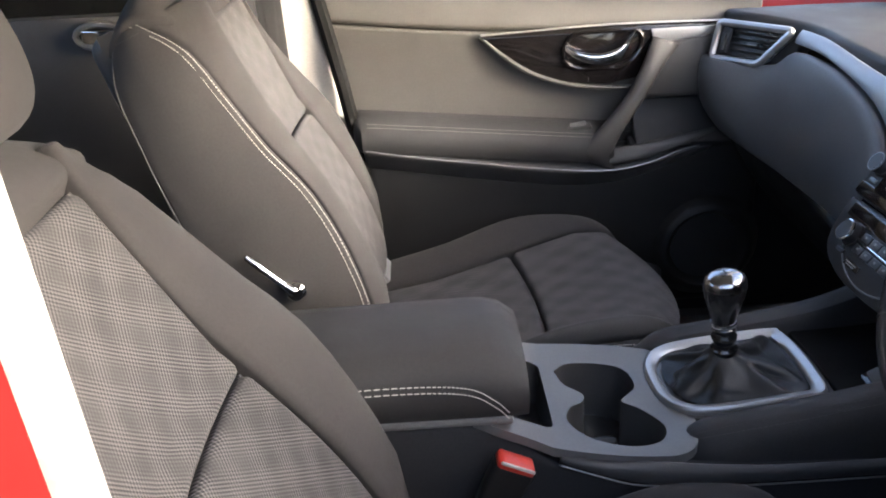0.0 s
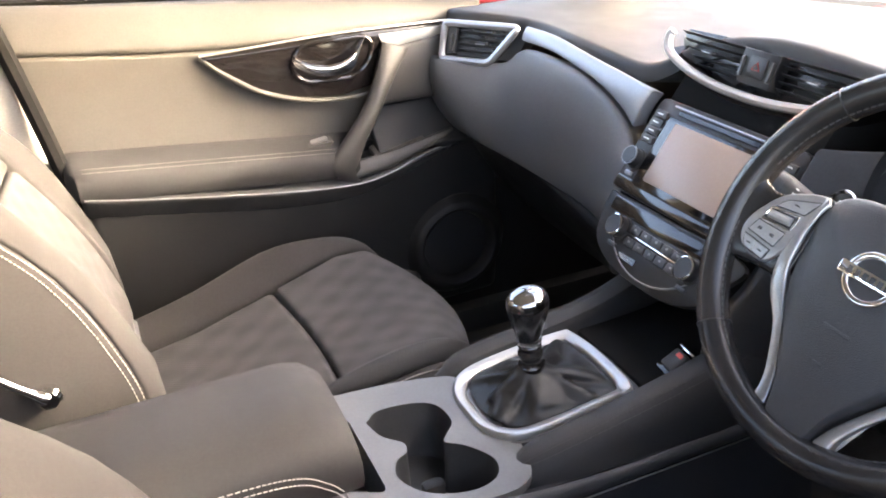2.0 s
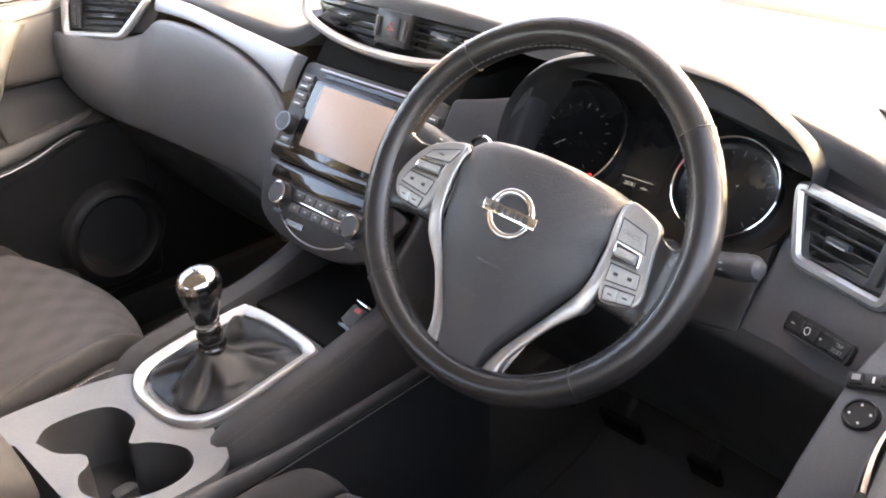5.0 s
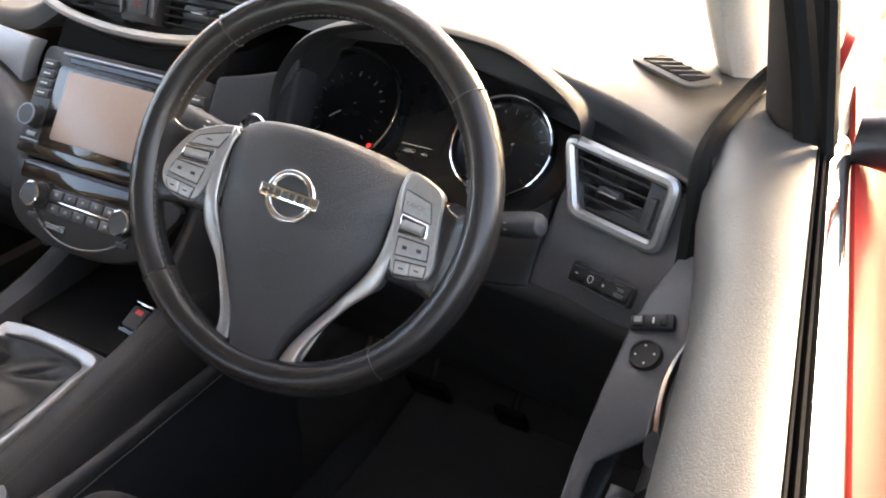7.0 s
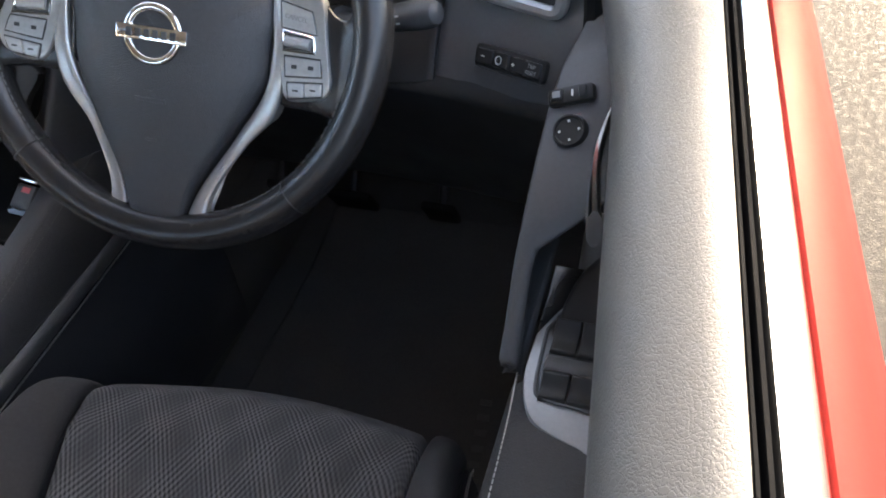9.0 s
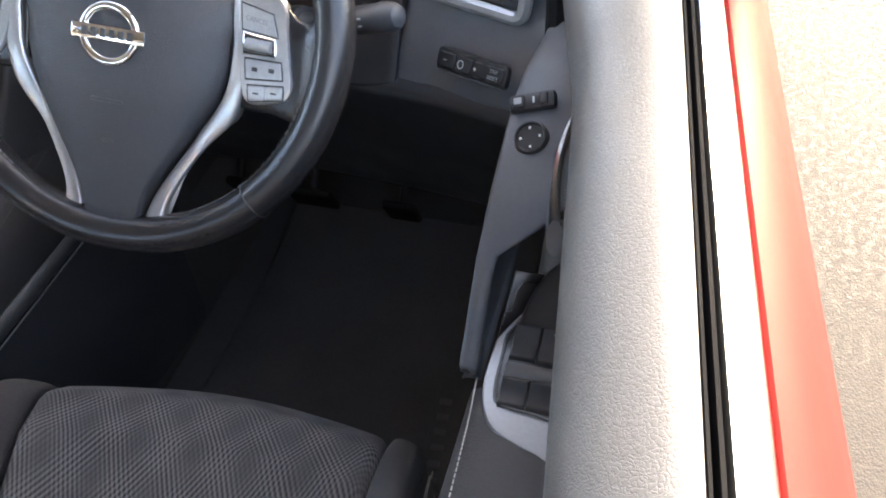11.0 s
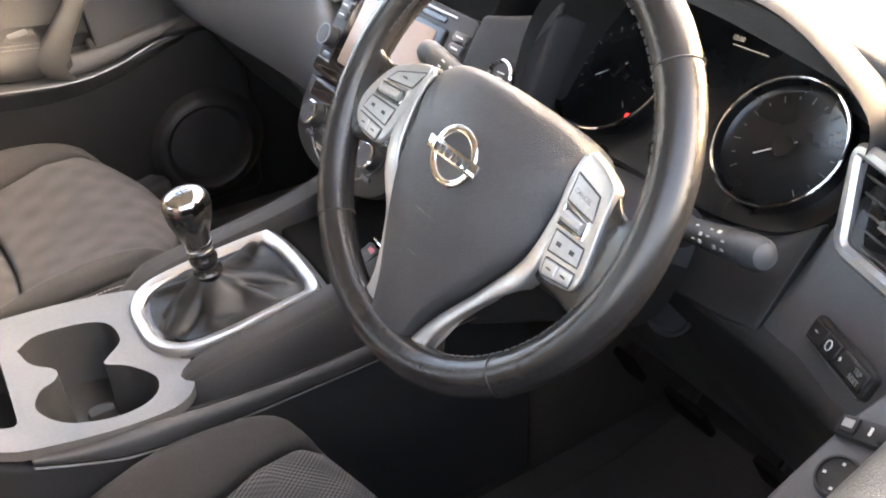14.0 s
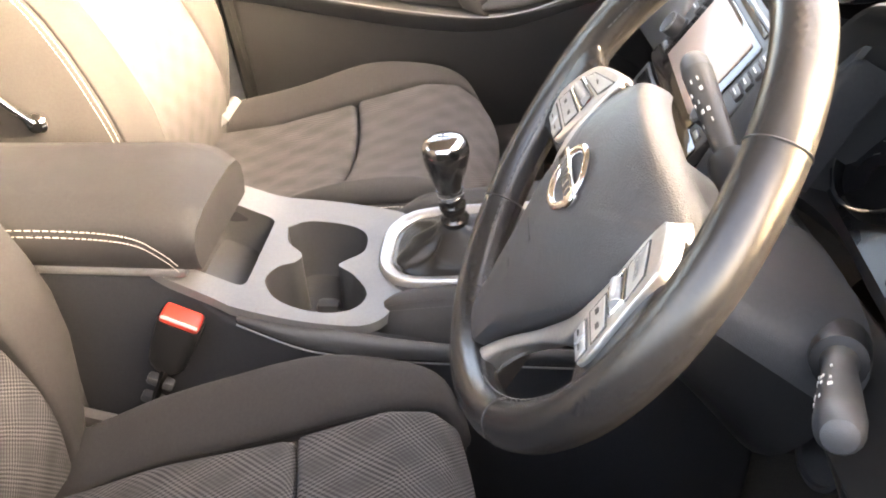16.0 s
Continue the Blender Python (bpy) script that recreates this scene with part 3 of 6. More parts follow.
part("rear_seal", tube(trace([(-0.690, -0.650, 1.17), (-0.682, -0.615, 1.0), (-0.674, -0.590, 0.85), (-0.674, -0.568, 0.65), (-0.68, -0.556, 0.5)], 20), 0.014, 8), M_RUBBER, pdoor, "black rubber door seal")
pg = part("window_pane", pad(ruled([(-0.752, -0.66, 1.12), (-0.752, 0.46, 1.07)], [(-0.625, -0.60, 1.50), (-0.640, 0.04, 1.49)], 0.01, (-1, 0, 0)), 0.001, 0.004, 8, 8, (1, 0, 0)), M_GLASS, pdoor, "clear side window")
pg.visible_shadow = False
part("window_frame", tube(trace([(-0.745, 0.46, 1.07), (-0.69, 0.22, 1.30), (-0.635, 0.04, 1.49), (-0.615, -0.30, 1.51), (-0.62, -0.62, 1.50), (-0.70, -0.67, 1.30), (-0.745, -0.68, 1.15)], 40), 0.014, 8), M_RUBBER, pdoor, "black window frame")

# ---- driver's door, window wound down ----
ddoor = thing("driver_door", (0.78, -0.1, 0.40), "closed driver's door in red paint and grey vinyl, window open", "car door")
INR, UPW = (-1, 0, 0), (0, 0, 1)


def dx(y):
    """How far the inner edge of the door's top lies from the car's middle."""
    return 0.703 - 0.115 * y - 0.10 * max(y, 0) - 0.05 * max(y, 0) ** 2


def ox(y):
    """How far the outer edge of the top pad lies from the car's middle."""
    return 0.7625 - 0.10 * y


def top_ring(y):
    x = dx(y)
    w = ox(y) - x
    q = [(x + 0.030, 0.90), (x + 0.004, 0.985), (x - 0.003, 1.020), (x - 0.002, 1.044), (x + 0.006, 1.060), (x + 0.020, 1.070), (x + 0.040, 1.0745), (x + w - 0.006, 1.0755), (x + w, 1.073), (x + w + 0.001, 1.05), (x + w, 0.90)]
    return [Vector((a, y, b)) for a, b in q]


part("top_pad", loft([top_ring(-0.66 + 0.905 * i / 30) for i in range(31)]), M_DOORTOP, ddoor, "grained grey vinyl top pad")


def tip_ring(y, x0, x1):
    w = x1 - x0
    return [Vector((x0 + a * w, y, b)) for a, b in ((0, 0.98), (0, 1.046), (0.1, 1.060), (0.3, 1.070), (0.6, 1.0745), (0.9, 1.0755), (1, 1.073), (1, 1.05), (1, 0.98))]


part("pad_horn", loft([tip_ring(y, a, b) for y, a, b in ((0.2455, 0.6450, 0.7378), (0.252, 0.646, 0.730), (0.258, 0.648, 0.716), (0.266, 0.650, 0.703), (0.280, 0.654, 0.694), (0.300, 0.658, 0.689), (0.325, 0.663, 0.685), (0.348, 0.668, 0.680))]), M_DOORTOP, ddoor, "smooth horn of the pad running forward beside the pillar")


def band(y0, y1, prof, n=24):
    return loft([[Vector((ox(y) + a, y, b)) for a, b in prof] for y in [y0 + (y1 - y0) * i / n for i in range(n + 1)]])


part("inner_seal", band(-0.66, 0.27, [(0.0005, 1.03), (0.0005, 1.068), (0.0015, 1.071), (0.003, 1.071), (0.0038, 1.066), (0.0038, 1.03)]), M_RUBBER, ddoor, "black rubber window seal")
part("outer_seal", band(-0.66, 0.27, [(0.0055, 1.03), (0.0055, 1.066), (0.0065, 1.0695), (0.0085, 1.0695), (0.0092, 1.065), (0.0092, 1.03)]), M_RUBBER, ddoor, "black rubber window seal")
part("belt_moulding", band(-0.66, 0.30, [(0.0094, 1.03), (0.0094, 1.064), (0.012, 1.068), (0.020, 1.067), (0.028, 1.062), (0.033, 1.052), (0.033, 1.03)]), M_CHROME, ddoor, "bright chrome belt moulding")
part("outer_skin", band(-0.72, 0.50, [(0.0335, 1.045), (0.036, 1.050), (0.046, 1.046), (0.068, 1.015), (0.098, 0.955), (0.114, 0.89), (0.122, 0.80), (0.124, 0.70), (0.115, 0.55), (0.10, 0.40), (0.07, 0.33), (0.05, 0.33), (0.05, 0.80)], 20), M_RED, ddoor, "glossy red painted outer skin")
# lining below the top pad
part("upper_panel", pad(ruled([(0.775, -0.66, 0.82), (0.742, -0.2, 0.82), (0.712, 0.10, 0.86), (0.685, 0.22, 0.90)], [(0.800, -0.66, 1.0), (0.748, -0.2, 1.0), (0.714, 0.10, 1.0), (0.700, 0.22, 1.0)], 0.004, INR), 0.006, 0.02, 14, 6, INR), M_DOOR, ddoor)
part("lower_panel", pad(ruled([(0.70, -0.60, 0.46), (0.70, -0.2, 0.46), (0.70, 0.25, 0.46)], [(0.690, -0.66, 0.80), (0.685, -0.15, 0.80), (0.672, 0.25, 0.93)], 0.008, INR), 0.02, 0.04, 14, 10, INR), M_HARD, ddoor, "dark lower door panel")


def drest(y, g=1.0):
    k = (y + 0.66) / 0.5
    zt = 0.885 - 0.02 * k
    q = [(0.785, zt), (0.690, zt), (0.668, zt - 0.006), (0.658, zt - 0.016), (0.654, zt - 0.035), (0.658, zt - 0.065), (0.690, zt - 0.085), (0.785, zt - 0.085)]
    return [Vector((0.735 + (a - 0.735) * g, y, b)) for a, b in q]


part("armrest", loft([drest(-0.66, 0.8)] + [drest(-0.65 + 0.535 * i / 12) for i in range(13)]), M_SIDE, ddoor, "padded dark vinyl armrest")
part("armrest_stitching", stitches([(0.6745, -0.60, 0.8835), (0.6705, -0.35, 0.8735), (0.6655, -0.18, 0.8650), (0.6610, -0.112, 0.8600)], 0.0055, 0.0006, (-0.3, 0, 1)), M_THREAD, ddoor, "pale stitching")
# switch plate at the armrest's front
plate_m = axes((0.696, -0.105, 0.862), (1, 0, 0), (0, 1, 0.03))
sp = part("switch_plate", plate(smooth_outline([(-0.028, 0.024), (-0.029, -0.011), (-0.023, -0.036), (-0.011, -0.051), (0.016, -0.061), (0.036, -0.064), (0.036, 0.0), (0.036, 0.066), (0.006, 0.070), (-0.014, 0.052)], 60), 0.006, 0.002, plate_m), M_PLATE, ddoor, "satin grey plate with window switches")
part("switch_well", plate(smooth_outline([(-0.021, 0.028), (-0.019, -0.022), (-0.010, -0.031), (0.010, -0.033), (0.030, -0.033), (0.033, 0.0), (0.033, 0.056), (0.010, 0.066), (-0.008, 0.054)], 48), 0.0016, 0.0006, plate_m @ pose(0, 0, 0.0052)), M_DIAL, sp, "black switch well")
part("well_edge", tube([plate_m @ Vector((x, y, 0.0072)) for x, y in smooth_outline([(-0.021, 0.028), (-0.019, -0.022), (-0.010, -0.031), (0.010, -0.033), (0.030, -0.033), (0.033, 0.0), (0.033, 0.056), (0.010, 0.066), (-0.008, 0.054)], 48)], 0.0013, 6, True), M_GREYP, sp)
for y0, y1 in ((0.009, 0.034), (-0.030, -0.013)):
    for x0, x1 in ((-0.0155, 0.0035), (0.0045, 0.0235)):
        def key(u, v):
            return plate_m @ Vector((x0 + (x1 - x0) * u, y0 + (y1 - y0) * v, 0.0105 + 0.0045 * v - 0.004 * math.sin(math.pi * v)))
        part("window_switch", pad(key, 0.0014, 0.007, 5, 6, UPW), M_BLACK, sp, "rocker window switch")
part("switch_bar", pad(lambda u, v: plate_m @ Vector((-0.0165 + 0.041 * u, -0.011 + 0.016 * v, 0.0095 + 0.002 * math.sin(math.pi * v))), 0.002, 0.006, 5, 4, UPW), M_HARD, sp, "black bar between the switches")
part("lock_switch", pad(lambda u, v: plate_m @ Vector((-0.002 + 0.020 * u, 0.040 + 0.016 * v, 0.010 + 0.005 * v)), 0.003, 0.008, 5, 4, UPW), M_PIANO, sp, "black door lock switch")
part("lock_symbol", box(0.005, 0.003, 0.0006, 0, 1, plate_m @ pose(0.006, 0.050, 0.0140, 16)), M_MARK, sp)
part("auto_symbol", box(0.004, 0.0012, 0.0006, 0, 1, plate_m @ pose(0.015, 0.030, 0.0142)), M_MARK, sp)
# panel that rises to the dashboard, with a pull recess and mirror controls
rise = curve([(0.651, -0.19, 0.840), (0.646, -0.10, 0.872), (0.644, -0.03, 0.922), (0.645, 0.04, 0.957), (0.648, 0.09, 0.976), (0.656, 0.13, 0.986), (0.662, 0.160, 0.999), (0.664, 0.185, 1.012)])
def riser(u, v):
    a = rise(0.121 + 0.879 * u)
    k = min(max((a.y + 0.046) / 0.026, 0.0), 1.0)
    k = k * k * (3 - 2 * k)
    b = Vector((a.x + 0.0155 + (0.706 - a.x - 0.0155) * k, a.y + 0.010 * k, a.z + 0.014 * k))
    return a.lerp(b, v) + Vector((0, 0, 0.003 * math.sin(math.pi * v)))


part("riser_panel", pad(riser, 0.004, 0.025, 34, 6, (-0.2, -0.5, 1)), M_GREYP, ddoor, "smooth grey panel rising to the dashboard")
part("pull_recess", pad(lambda u, v: (0.666 + 0.085 * v, -0.100 + 0.095 * u, 0.852 + 0.010 * u), 0.002, 0.02, 8, 6, UPW), M_DIAL, ddoor, "dark pull recess")
ledge = curve([(0.680, -0.070, 0.868), (0.684, -0.052, 0.880), (0.694, -0.030, 0.892), (0.712, -0.012, 0.900)])
part("recess_ledge", pad(lambda u, v: ledge(u) + Vector((0.036 * v, -0.012 * v, -0.004 * v)), 0.004, 0.03, 10, 4, UPW), M_BLACK, ddoor, "curved ledge in the recess")
mk_m = axes((0.668, 0.036, 0.9600), (0.92, 0.05, 0.30), (-0.15, 0.85, 0.5))
mk = part("mirror_control", lathe([(0.0, -0.004), (0.0135, -0.004), (0.0135, 0.002), (0.0120, 0.006), (0.0108, 0.006), (0.0102, 0.0045), (0.0, 0.0040)], mk_m, 28), M_BLACK, ddoor, "round black mirror adjuster")
for k in range(4):
    a = k * math.pi / 2
    part("arrow_mark", box(0.0016, 0.0016, 0.0005, 0, 1, mk_m @ pose(0.0074 * math.cos(a), 0.0074 * math.sin(a), 0.0048)), M_MARK, mk)
ms_m = mk_m @ pose(0.001, 0.030, -0.002)
ms = part("mirror_switch", box(0.036, 0.014, 0.010, 0.003, 2, ms_m), M_BLACK, ddoor, "black mirror fold and select switch")
part("switch_key", box(0.010, 0.010, 0.006, 0.0015, 2, ms_m @ pose(-0.010, 0, 0.004)), M_BLACK, ms)
part("switch_symbol", box(0.006, 0.005, 0.0005, 0, 1, ms_m @ pose(-0.010, 0, 0.0073)), M_DIMMARK, ms)
part("select_key", box(0.006, 0.010, 0.006, 0.0015, 2, ms_m @ pose(0.010, 0, 0.004)), M_BLACK, ms)
part("select_mark", box(0.0015, 0.005, 0.0005, 0, 1, ms_m @ pose(0.002, 0, 0.0055)), M_MARK, ms)
# release handle: a chrome blade under the top pad
part("release_handle", loft([[Vector((0.7040 - 0.007 * t - 0.006 * math.sin(math.pi * t) + (0.0055 - 0.003 * t) * math.cos(b), -0.080 + 0.125 * t, 0.978 + (0.016 - 0.008 * t) * math.sin(b))) for b in [k * math.pi / 5 for k in range(10)]] for t in [i / 12 for i in range(13)]]), M_CHROME, ddoor, "bright chrome release handle")
# window frame: front post with the black sail panel, header and rear post
part("sail_panel", pad(ruled([(0.686, 0.300, 1.055), (0.712, 0.268, 1.055), (0.752, 0.258, 1.055)], [(0.640, 0.300, 1.32), (0.660, 0.280, 1.32), (0.688, 0.266, 1.32)], 0.0, INR), 0.004, 0.012, 8, 10, (-0.2, -1, 0)), M_BLACK, ddoor, "black sail panel at the mirror")
part("window_frame", merged(tube(trace([(0.735, 0.248, 1.05), (0.708, 0.250, 1.15), (0.658, 0.215, 1.32), (0.628, 0.06, 1.48), (0.625, -0.05, 1.515), (0.66, -0.40, 1.535), (0.70, -0.60, 1.525)], 40), 0.012, 8), tube([(0.752, 0.240, 1.05), (0.722, 0.244, 1.19), (0.672, 0.244, 1.34)], 0.006, 6)), M_RUBBER, ddoor, "black window frame")
post = lambda sec: loft([[Vector((0.885 + a - 0.02 * (z - 1.06) / 0.46, -0.4645 - 0.039 * (z - 1.06) / 0.46 + b, z)) for a, b in sec] for z in (1.06, 1.2, 1.36, 1.52)])
part("rear_post", post(((0.0, -0.0018), (-0.006, -0.0056), (-0.006, -0.12), (0.0, -0.12))), M_RED, ddoor, "red painted rear window post")
part("rear_channel", post(((-0.0008, -0.0012), (-0.040, -0.0197), (-0.040, -0.06), (-0.0062, -0.06))), M_CREAM, ddoor, "pale window channel on the rear post")
part("door_seal", tube(trace([(0.668, 0.11, 0.93), (0.666, 0.145, 0.985), (0.660, 0.170, 1.040), (0.655, 0.195, 1.060), (0.655, 0.26, 1.067), (0.667, 0.350, 1.080), (0.692, 0.370, 1.12), (0.672, 0.33, 1.20), (0.634, 0.26, 1.32)], 30), 0.0095, 8), M_RUBBER, ddoor, "black rubber door seal")
# outside mirror
mir = thing("door_mirror", (0.86, 0.30, 1.07), "red door mirror on a black foot outside the window", "door mirror")
part("foot", loft([[Vector((0.765 + 0.10 * t, 0.290 + (0.020 + 0.012 * t) * math.copysign(abs(math.cos(b)) ** 0.6, math.cos(b)), 1.070 + 0.010 * t + (0.020 + 0.020 * t) * math.copysign(abs(math.sin(b)) ** 0.6, math.sin(b)))) for b in [k * math.pi / 6 for k in range(12)]] for t in [i / 6 for i in range(7)]]), M_GLOSSFOOT, mir, "black mirror foot")
hs = bmesh.new()
bmesh.ops.create_icosphere(hs, subdivisions=4, radius=1)
for q in hs.verts:
    q.co = Vector((0.868 + 0.080 * q.co.x * (1 - 0.12 * q.co.z), 0.325 + 0.070 * max(q.co.y, -0.35), 1.165 + 0.075 * q.co.z))
part("housing", hs, M_RED, mir, "glossy red mirror housing")
part("mirror_glass", plate(rounded(0.135, 0.118, 0.035, 6), 0.003, 0.001, axes((0.868, 0.298, 1.165), (1, 0.12, 0), (0, 0.06, 1))), M_MIRROR, mir, "reflecting mirror glass")

# ---- dashboard ----
dash = thing("dashboard", (0, 0.45, 0.60), "black soft plastic dashboard with silver trim, sunlit on top", "dashboard")
BACK = (0, -1, 0.2)


def outer_end(p):
    """Draws a point of the passenger side towards the cabin, the more the nearer it lies to the door."""
    k = min(max((-0.22 - p[0]) / 0.30, 0.0), 1.0)
    return (p[0] + 0.012 * k, p[1] - 0.055 * k, p[2] + 0.010 * k)


def drawn(pts):
    return [outer_end(p) for p in pts]


rear_edge = curve(drawn([(-0.745, 0.165, 1.058), (-0.66, 0.165, 1.066), (-0.56, 0.248, 1.056), (-0.40, 0.226, 1.058), (-0.30, 0.210, 1.056), (-0.235, 0.203, 1.054), (-0.195, 0.210, 1.064), (-0.14, 0.238, 1.098), (-0.02, 0.246, 1.122), (0.14, 0.244, 1.118), (0.25, 0.232, 1.118),
                   (0.37, 0.215, 1.128), (0.47, 0.225, 1.108), (0.545, 0.246, 1.080), (0.610, 0.222, 1.069), (0.668, 0.182, 1.063)]))
front_edge = curve([(-0.72, 0.86, 1.005), (-0.4, 0.95, 1.01), (0, 0.97, 1.01), (0.4, 0.95, 1.01), (0.69, 0.84, 1.005)])
part("top_cover", pad(lambda u, v: rear_edge(u).lerp(front_edge(u), v) + Vector((0, 0, 0.022 * math.sin(math.pi * v) ** 1.3)), 0.010, 0.016, 56, 14, (0, -0.3, 1)), M_DASHTOP, dash, "dark soft-grained top cover")
# passenger side: trim strip, face and glovebox
part("trim_strip", pad(ruled([(-0.520, 0.166, 1.038), (-0.430, 0.165, 1.040), (-0.372, 0.165, 1.035), (-0.283, 0.165, 1.020), (-0.225, 0.165, 1.000), (-0.190, 0.165, 0.976)], [(-0.525, 0.180, 1.060), (-0.460, 0.180, 1.062), (-0.409, 0.179, 1.0605), (-0.308, 0.178, 1.050), (-0.225, 0.178, 1.042), (-0.166, 0.178, 1.034)], 0.003, BACK), 0.003, 0.02, 20, 5, BACK), M_STRIP, dash, "satin silver sweeping trim strip")
part("passenger_face", pad(ruled(drawn([(-0.735, 0.165, 0.835), (-0.62, 0.165, 0.832), (-0.46, 0.190, 0.812), (-0.32, 0.200, 0.785), (-0.22, 0.165, 0.765), (-0.162, 0.120, 0.760)]), drawn([(-0.735, 0.128, 0.990), (-0.66, 0.120, 0.988), (-0.56, 0.195, 0.990), (-0.500, 0.206, 1.024), (-0.378, 0.188, 1.027), (-0.2855, 0.1726, 1.014), (-0.225, 0.161, 0.995), (-0.188, 0.159, 0.970), (-0.160, 0.156, 0.935)]), 0.024, (0.15, -1, 0.1)), 0.010, 0.05, 30, 14, BACK), M_LITFACE, dash, "smooth charcoal passenger face, painted lighter for window light")
part("vent_surround", pad(ruled(drawn([(-0.745, 0.150, 0.985), (-0.66, 0.146, 0.985), (-0.56, 0.222, 0.985)]), drawn([(-0.745, 0.172, 1.056), (-0.665, 0.186, 1.060), (-0.555, 0.268, 1.056)]), 0.0, BACK), 0.004, 0.03, 10, 5, BACK), M_GREYP, dash)
gl = part("glovebox", pad(ruled(drawn([(-0.72, 0.36, 0.60), (-0.45, 0.36, 0.58), (-0.20, 0.32, 0.58)]), drawn([(-0.72, 0.185, 0.828), (-0.45, 0.205, 0.806), (-0.22, 0.190, 0.748)]), 0.02, BACK), 0.015, 0.05, 14, 10, BACK), M_BLACK, dash, "black glovebox lid")
part("latch", box(0.075, 0.010, 0.012, 0.003, 2, pose(-0.46, 0.262, 0.725, 30)), M_GREYP, gl)

# centre stack
SX = -0.022
SL = axes((SX, 0.184, 0.996), (1, 0, 0), (0, 0.573, 0.819))
rings = []
for z, w in ((1.05, 0.145), (1.02, 0.145), (0.98, 0.144), (0.92, 0.140), (0.875, 0.132), (0.848, 0.118), (0.832, 0.100)):
    y = 0.184 + 0.7 * (z - 1.003) + 0.006
    rings.append([Vector((SX - w, 0.42, z)), Vector((SX - w, y + 0.02, z)), Vector((SX - w + 0.012, y, z)), Vector((SX + w - 0.012, y, z)), Vector((SX + w, y + 0.02, z)), Vector((SX + w, 0.42, z))])
part("stack_body", loft(rings), M_RUBBER, dash, "black centre stack body")
rs = curve([(0.127, 0.160, 0.975), (0.126, 0.120, 0.90), (0.105, 0.075, 0.80), (0.115, 0.075, 0.68)])
part("stack_flank", pad(lambda u, v: rs(v) + Vector((0.10 * u, 0.16 * u, 0)), 0.008, 0.02, 6, 12, (1, -0.5, 0)), M_GREYP, dash)

hu = thing("infotainment_unit", (SX, 0.16, 0.915), "infotainment unit with a switched-off screen, knobs and buttons", "infotainment unit")
part("bezel", plate(rounded(0.274, 0.140, 0.012, 4, 0, -0.042), 0.010, 0.003, SL), M_BEZEL, hu, "grey bezel")
part("screen_surround", plate(rounded(0.196, 0.104, 0.006, 3, -0.004, -0.046), 0.002, 0.001, SL @ pose(0, 0, 0.010)), M_PIANO, hu)
part("screen", plate(rounded(0.158, 0.086, 0.003, 2, -0.004, -0.043), 0.0015, 0.0004, SL @ pose(0, 0, 0.012)), M_SCREEN, hu, "switched-off screen, painted pale brown like a reflection")
part("disc_slot", box(0.170, 0.007, 0.003, 0.001, 1, SL @ pose(-0.004, 0.014, 0.0105)), M_PIANO, hu)
part("slot_lip", box(0.200, 0.003, 0.004, 0.001, 1, SL @ pose(-0.004, 0.021, 0.010)), M_SATIN, hu)
part("lower_bar", plate(rounded(0.270, 0.018, 0.004, 3, 0, -0.1005), 0.003, 0.001, SL @ pose(0, 0, 0.0085)), M_PIANO, hu)
for sx in (-1, 1):
    for k in range(4):
        b = part("button", box(0.024, 0.0105, 0.005, 0.002, 2, SL @ pose(sx * 0.118, 0.004 - 0.0125 * k, 0.0115)), M_GREYP, hu)
        part("button_mark", box(0.012, 0.0015, 0.0005, 0, 1, SL @ pose(sx * 0.118, 0.004 - 0.0125 * k, 0.0143)), M_MARK, b)
    kb = part("knob", lathe([(0.0, 0.0), (0.0150, 0.0), (0.0150, 0.003), (0.0132, 0.004), (0.0128, 0.017), (0.0118, 0.0185), (0.0, 0.0185)], SL @ pose(sx * 0.117, -0.064, 0.009), 32), M_BEZEL, hu, "round dark knob")
    part("knob_ring", lathe([(0.0122, 0.0), (0.0134, 0.0), (0.0134, 0.002), (0.0122, 0.002)], SL @ pose(sx * 0.117, -0.064, 0.0252), 32), M_GUN, kb)
    part("knob_button", box(0.016, 0.006, 0.004, 0.0015, 2, SL @ pose(sx * 0.117, -0.086, 0.0105)), M_GUN, hu)

hc = thing("climate_panel", (SX, 0.10, 0.84), "climate control panel with two chrome-ringed knobs", "climate control")
part("panel", plate(smooth_outline([(-0.132, -0.116), (0.0, -0.114), (0.132, -0.116), (0.128, -0.150), (0.108, -0.186), (0.06, -0.205), (0.0, -0.209), (-0.06, -0.205), (-0.108, -0.186), (-0.128, -0.150)], 48), 0.009, 0.003, SL), M_BLACK, hc, "black panel")
part("display", plate(rounded(0.230, 0.020, 0.004, 3, 0, -0.129), 0.0015, 0.0005, SL @ pose(0, 0, 0.009)), M_PIANO, hc, "dark display strip")
part("silver_bar", box(0.118, 0.0028, 0.003, 0.001, 2, SL @ pose(0, -0.1565, 0.0105)), M_CHROME, hc, "thin chrome bar")
for k in range(5):
    for y in (-0.1485, -0.1660):
        b = part("button", box(0.0205, 0.0118, 0.004, 0.0015, 2, SL @ pose(-0.044 + 0.022 * k, y, 0.0105)), M_GREYP, hc)
        part("button_mark", box(0.004, 0.003, 0.0005, 0, 1, SL @ pose(-0.044 + 0.022 * k, y + 0.001, 0.0128)), M_DIMMARK, b)
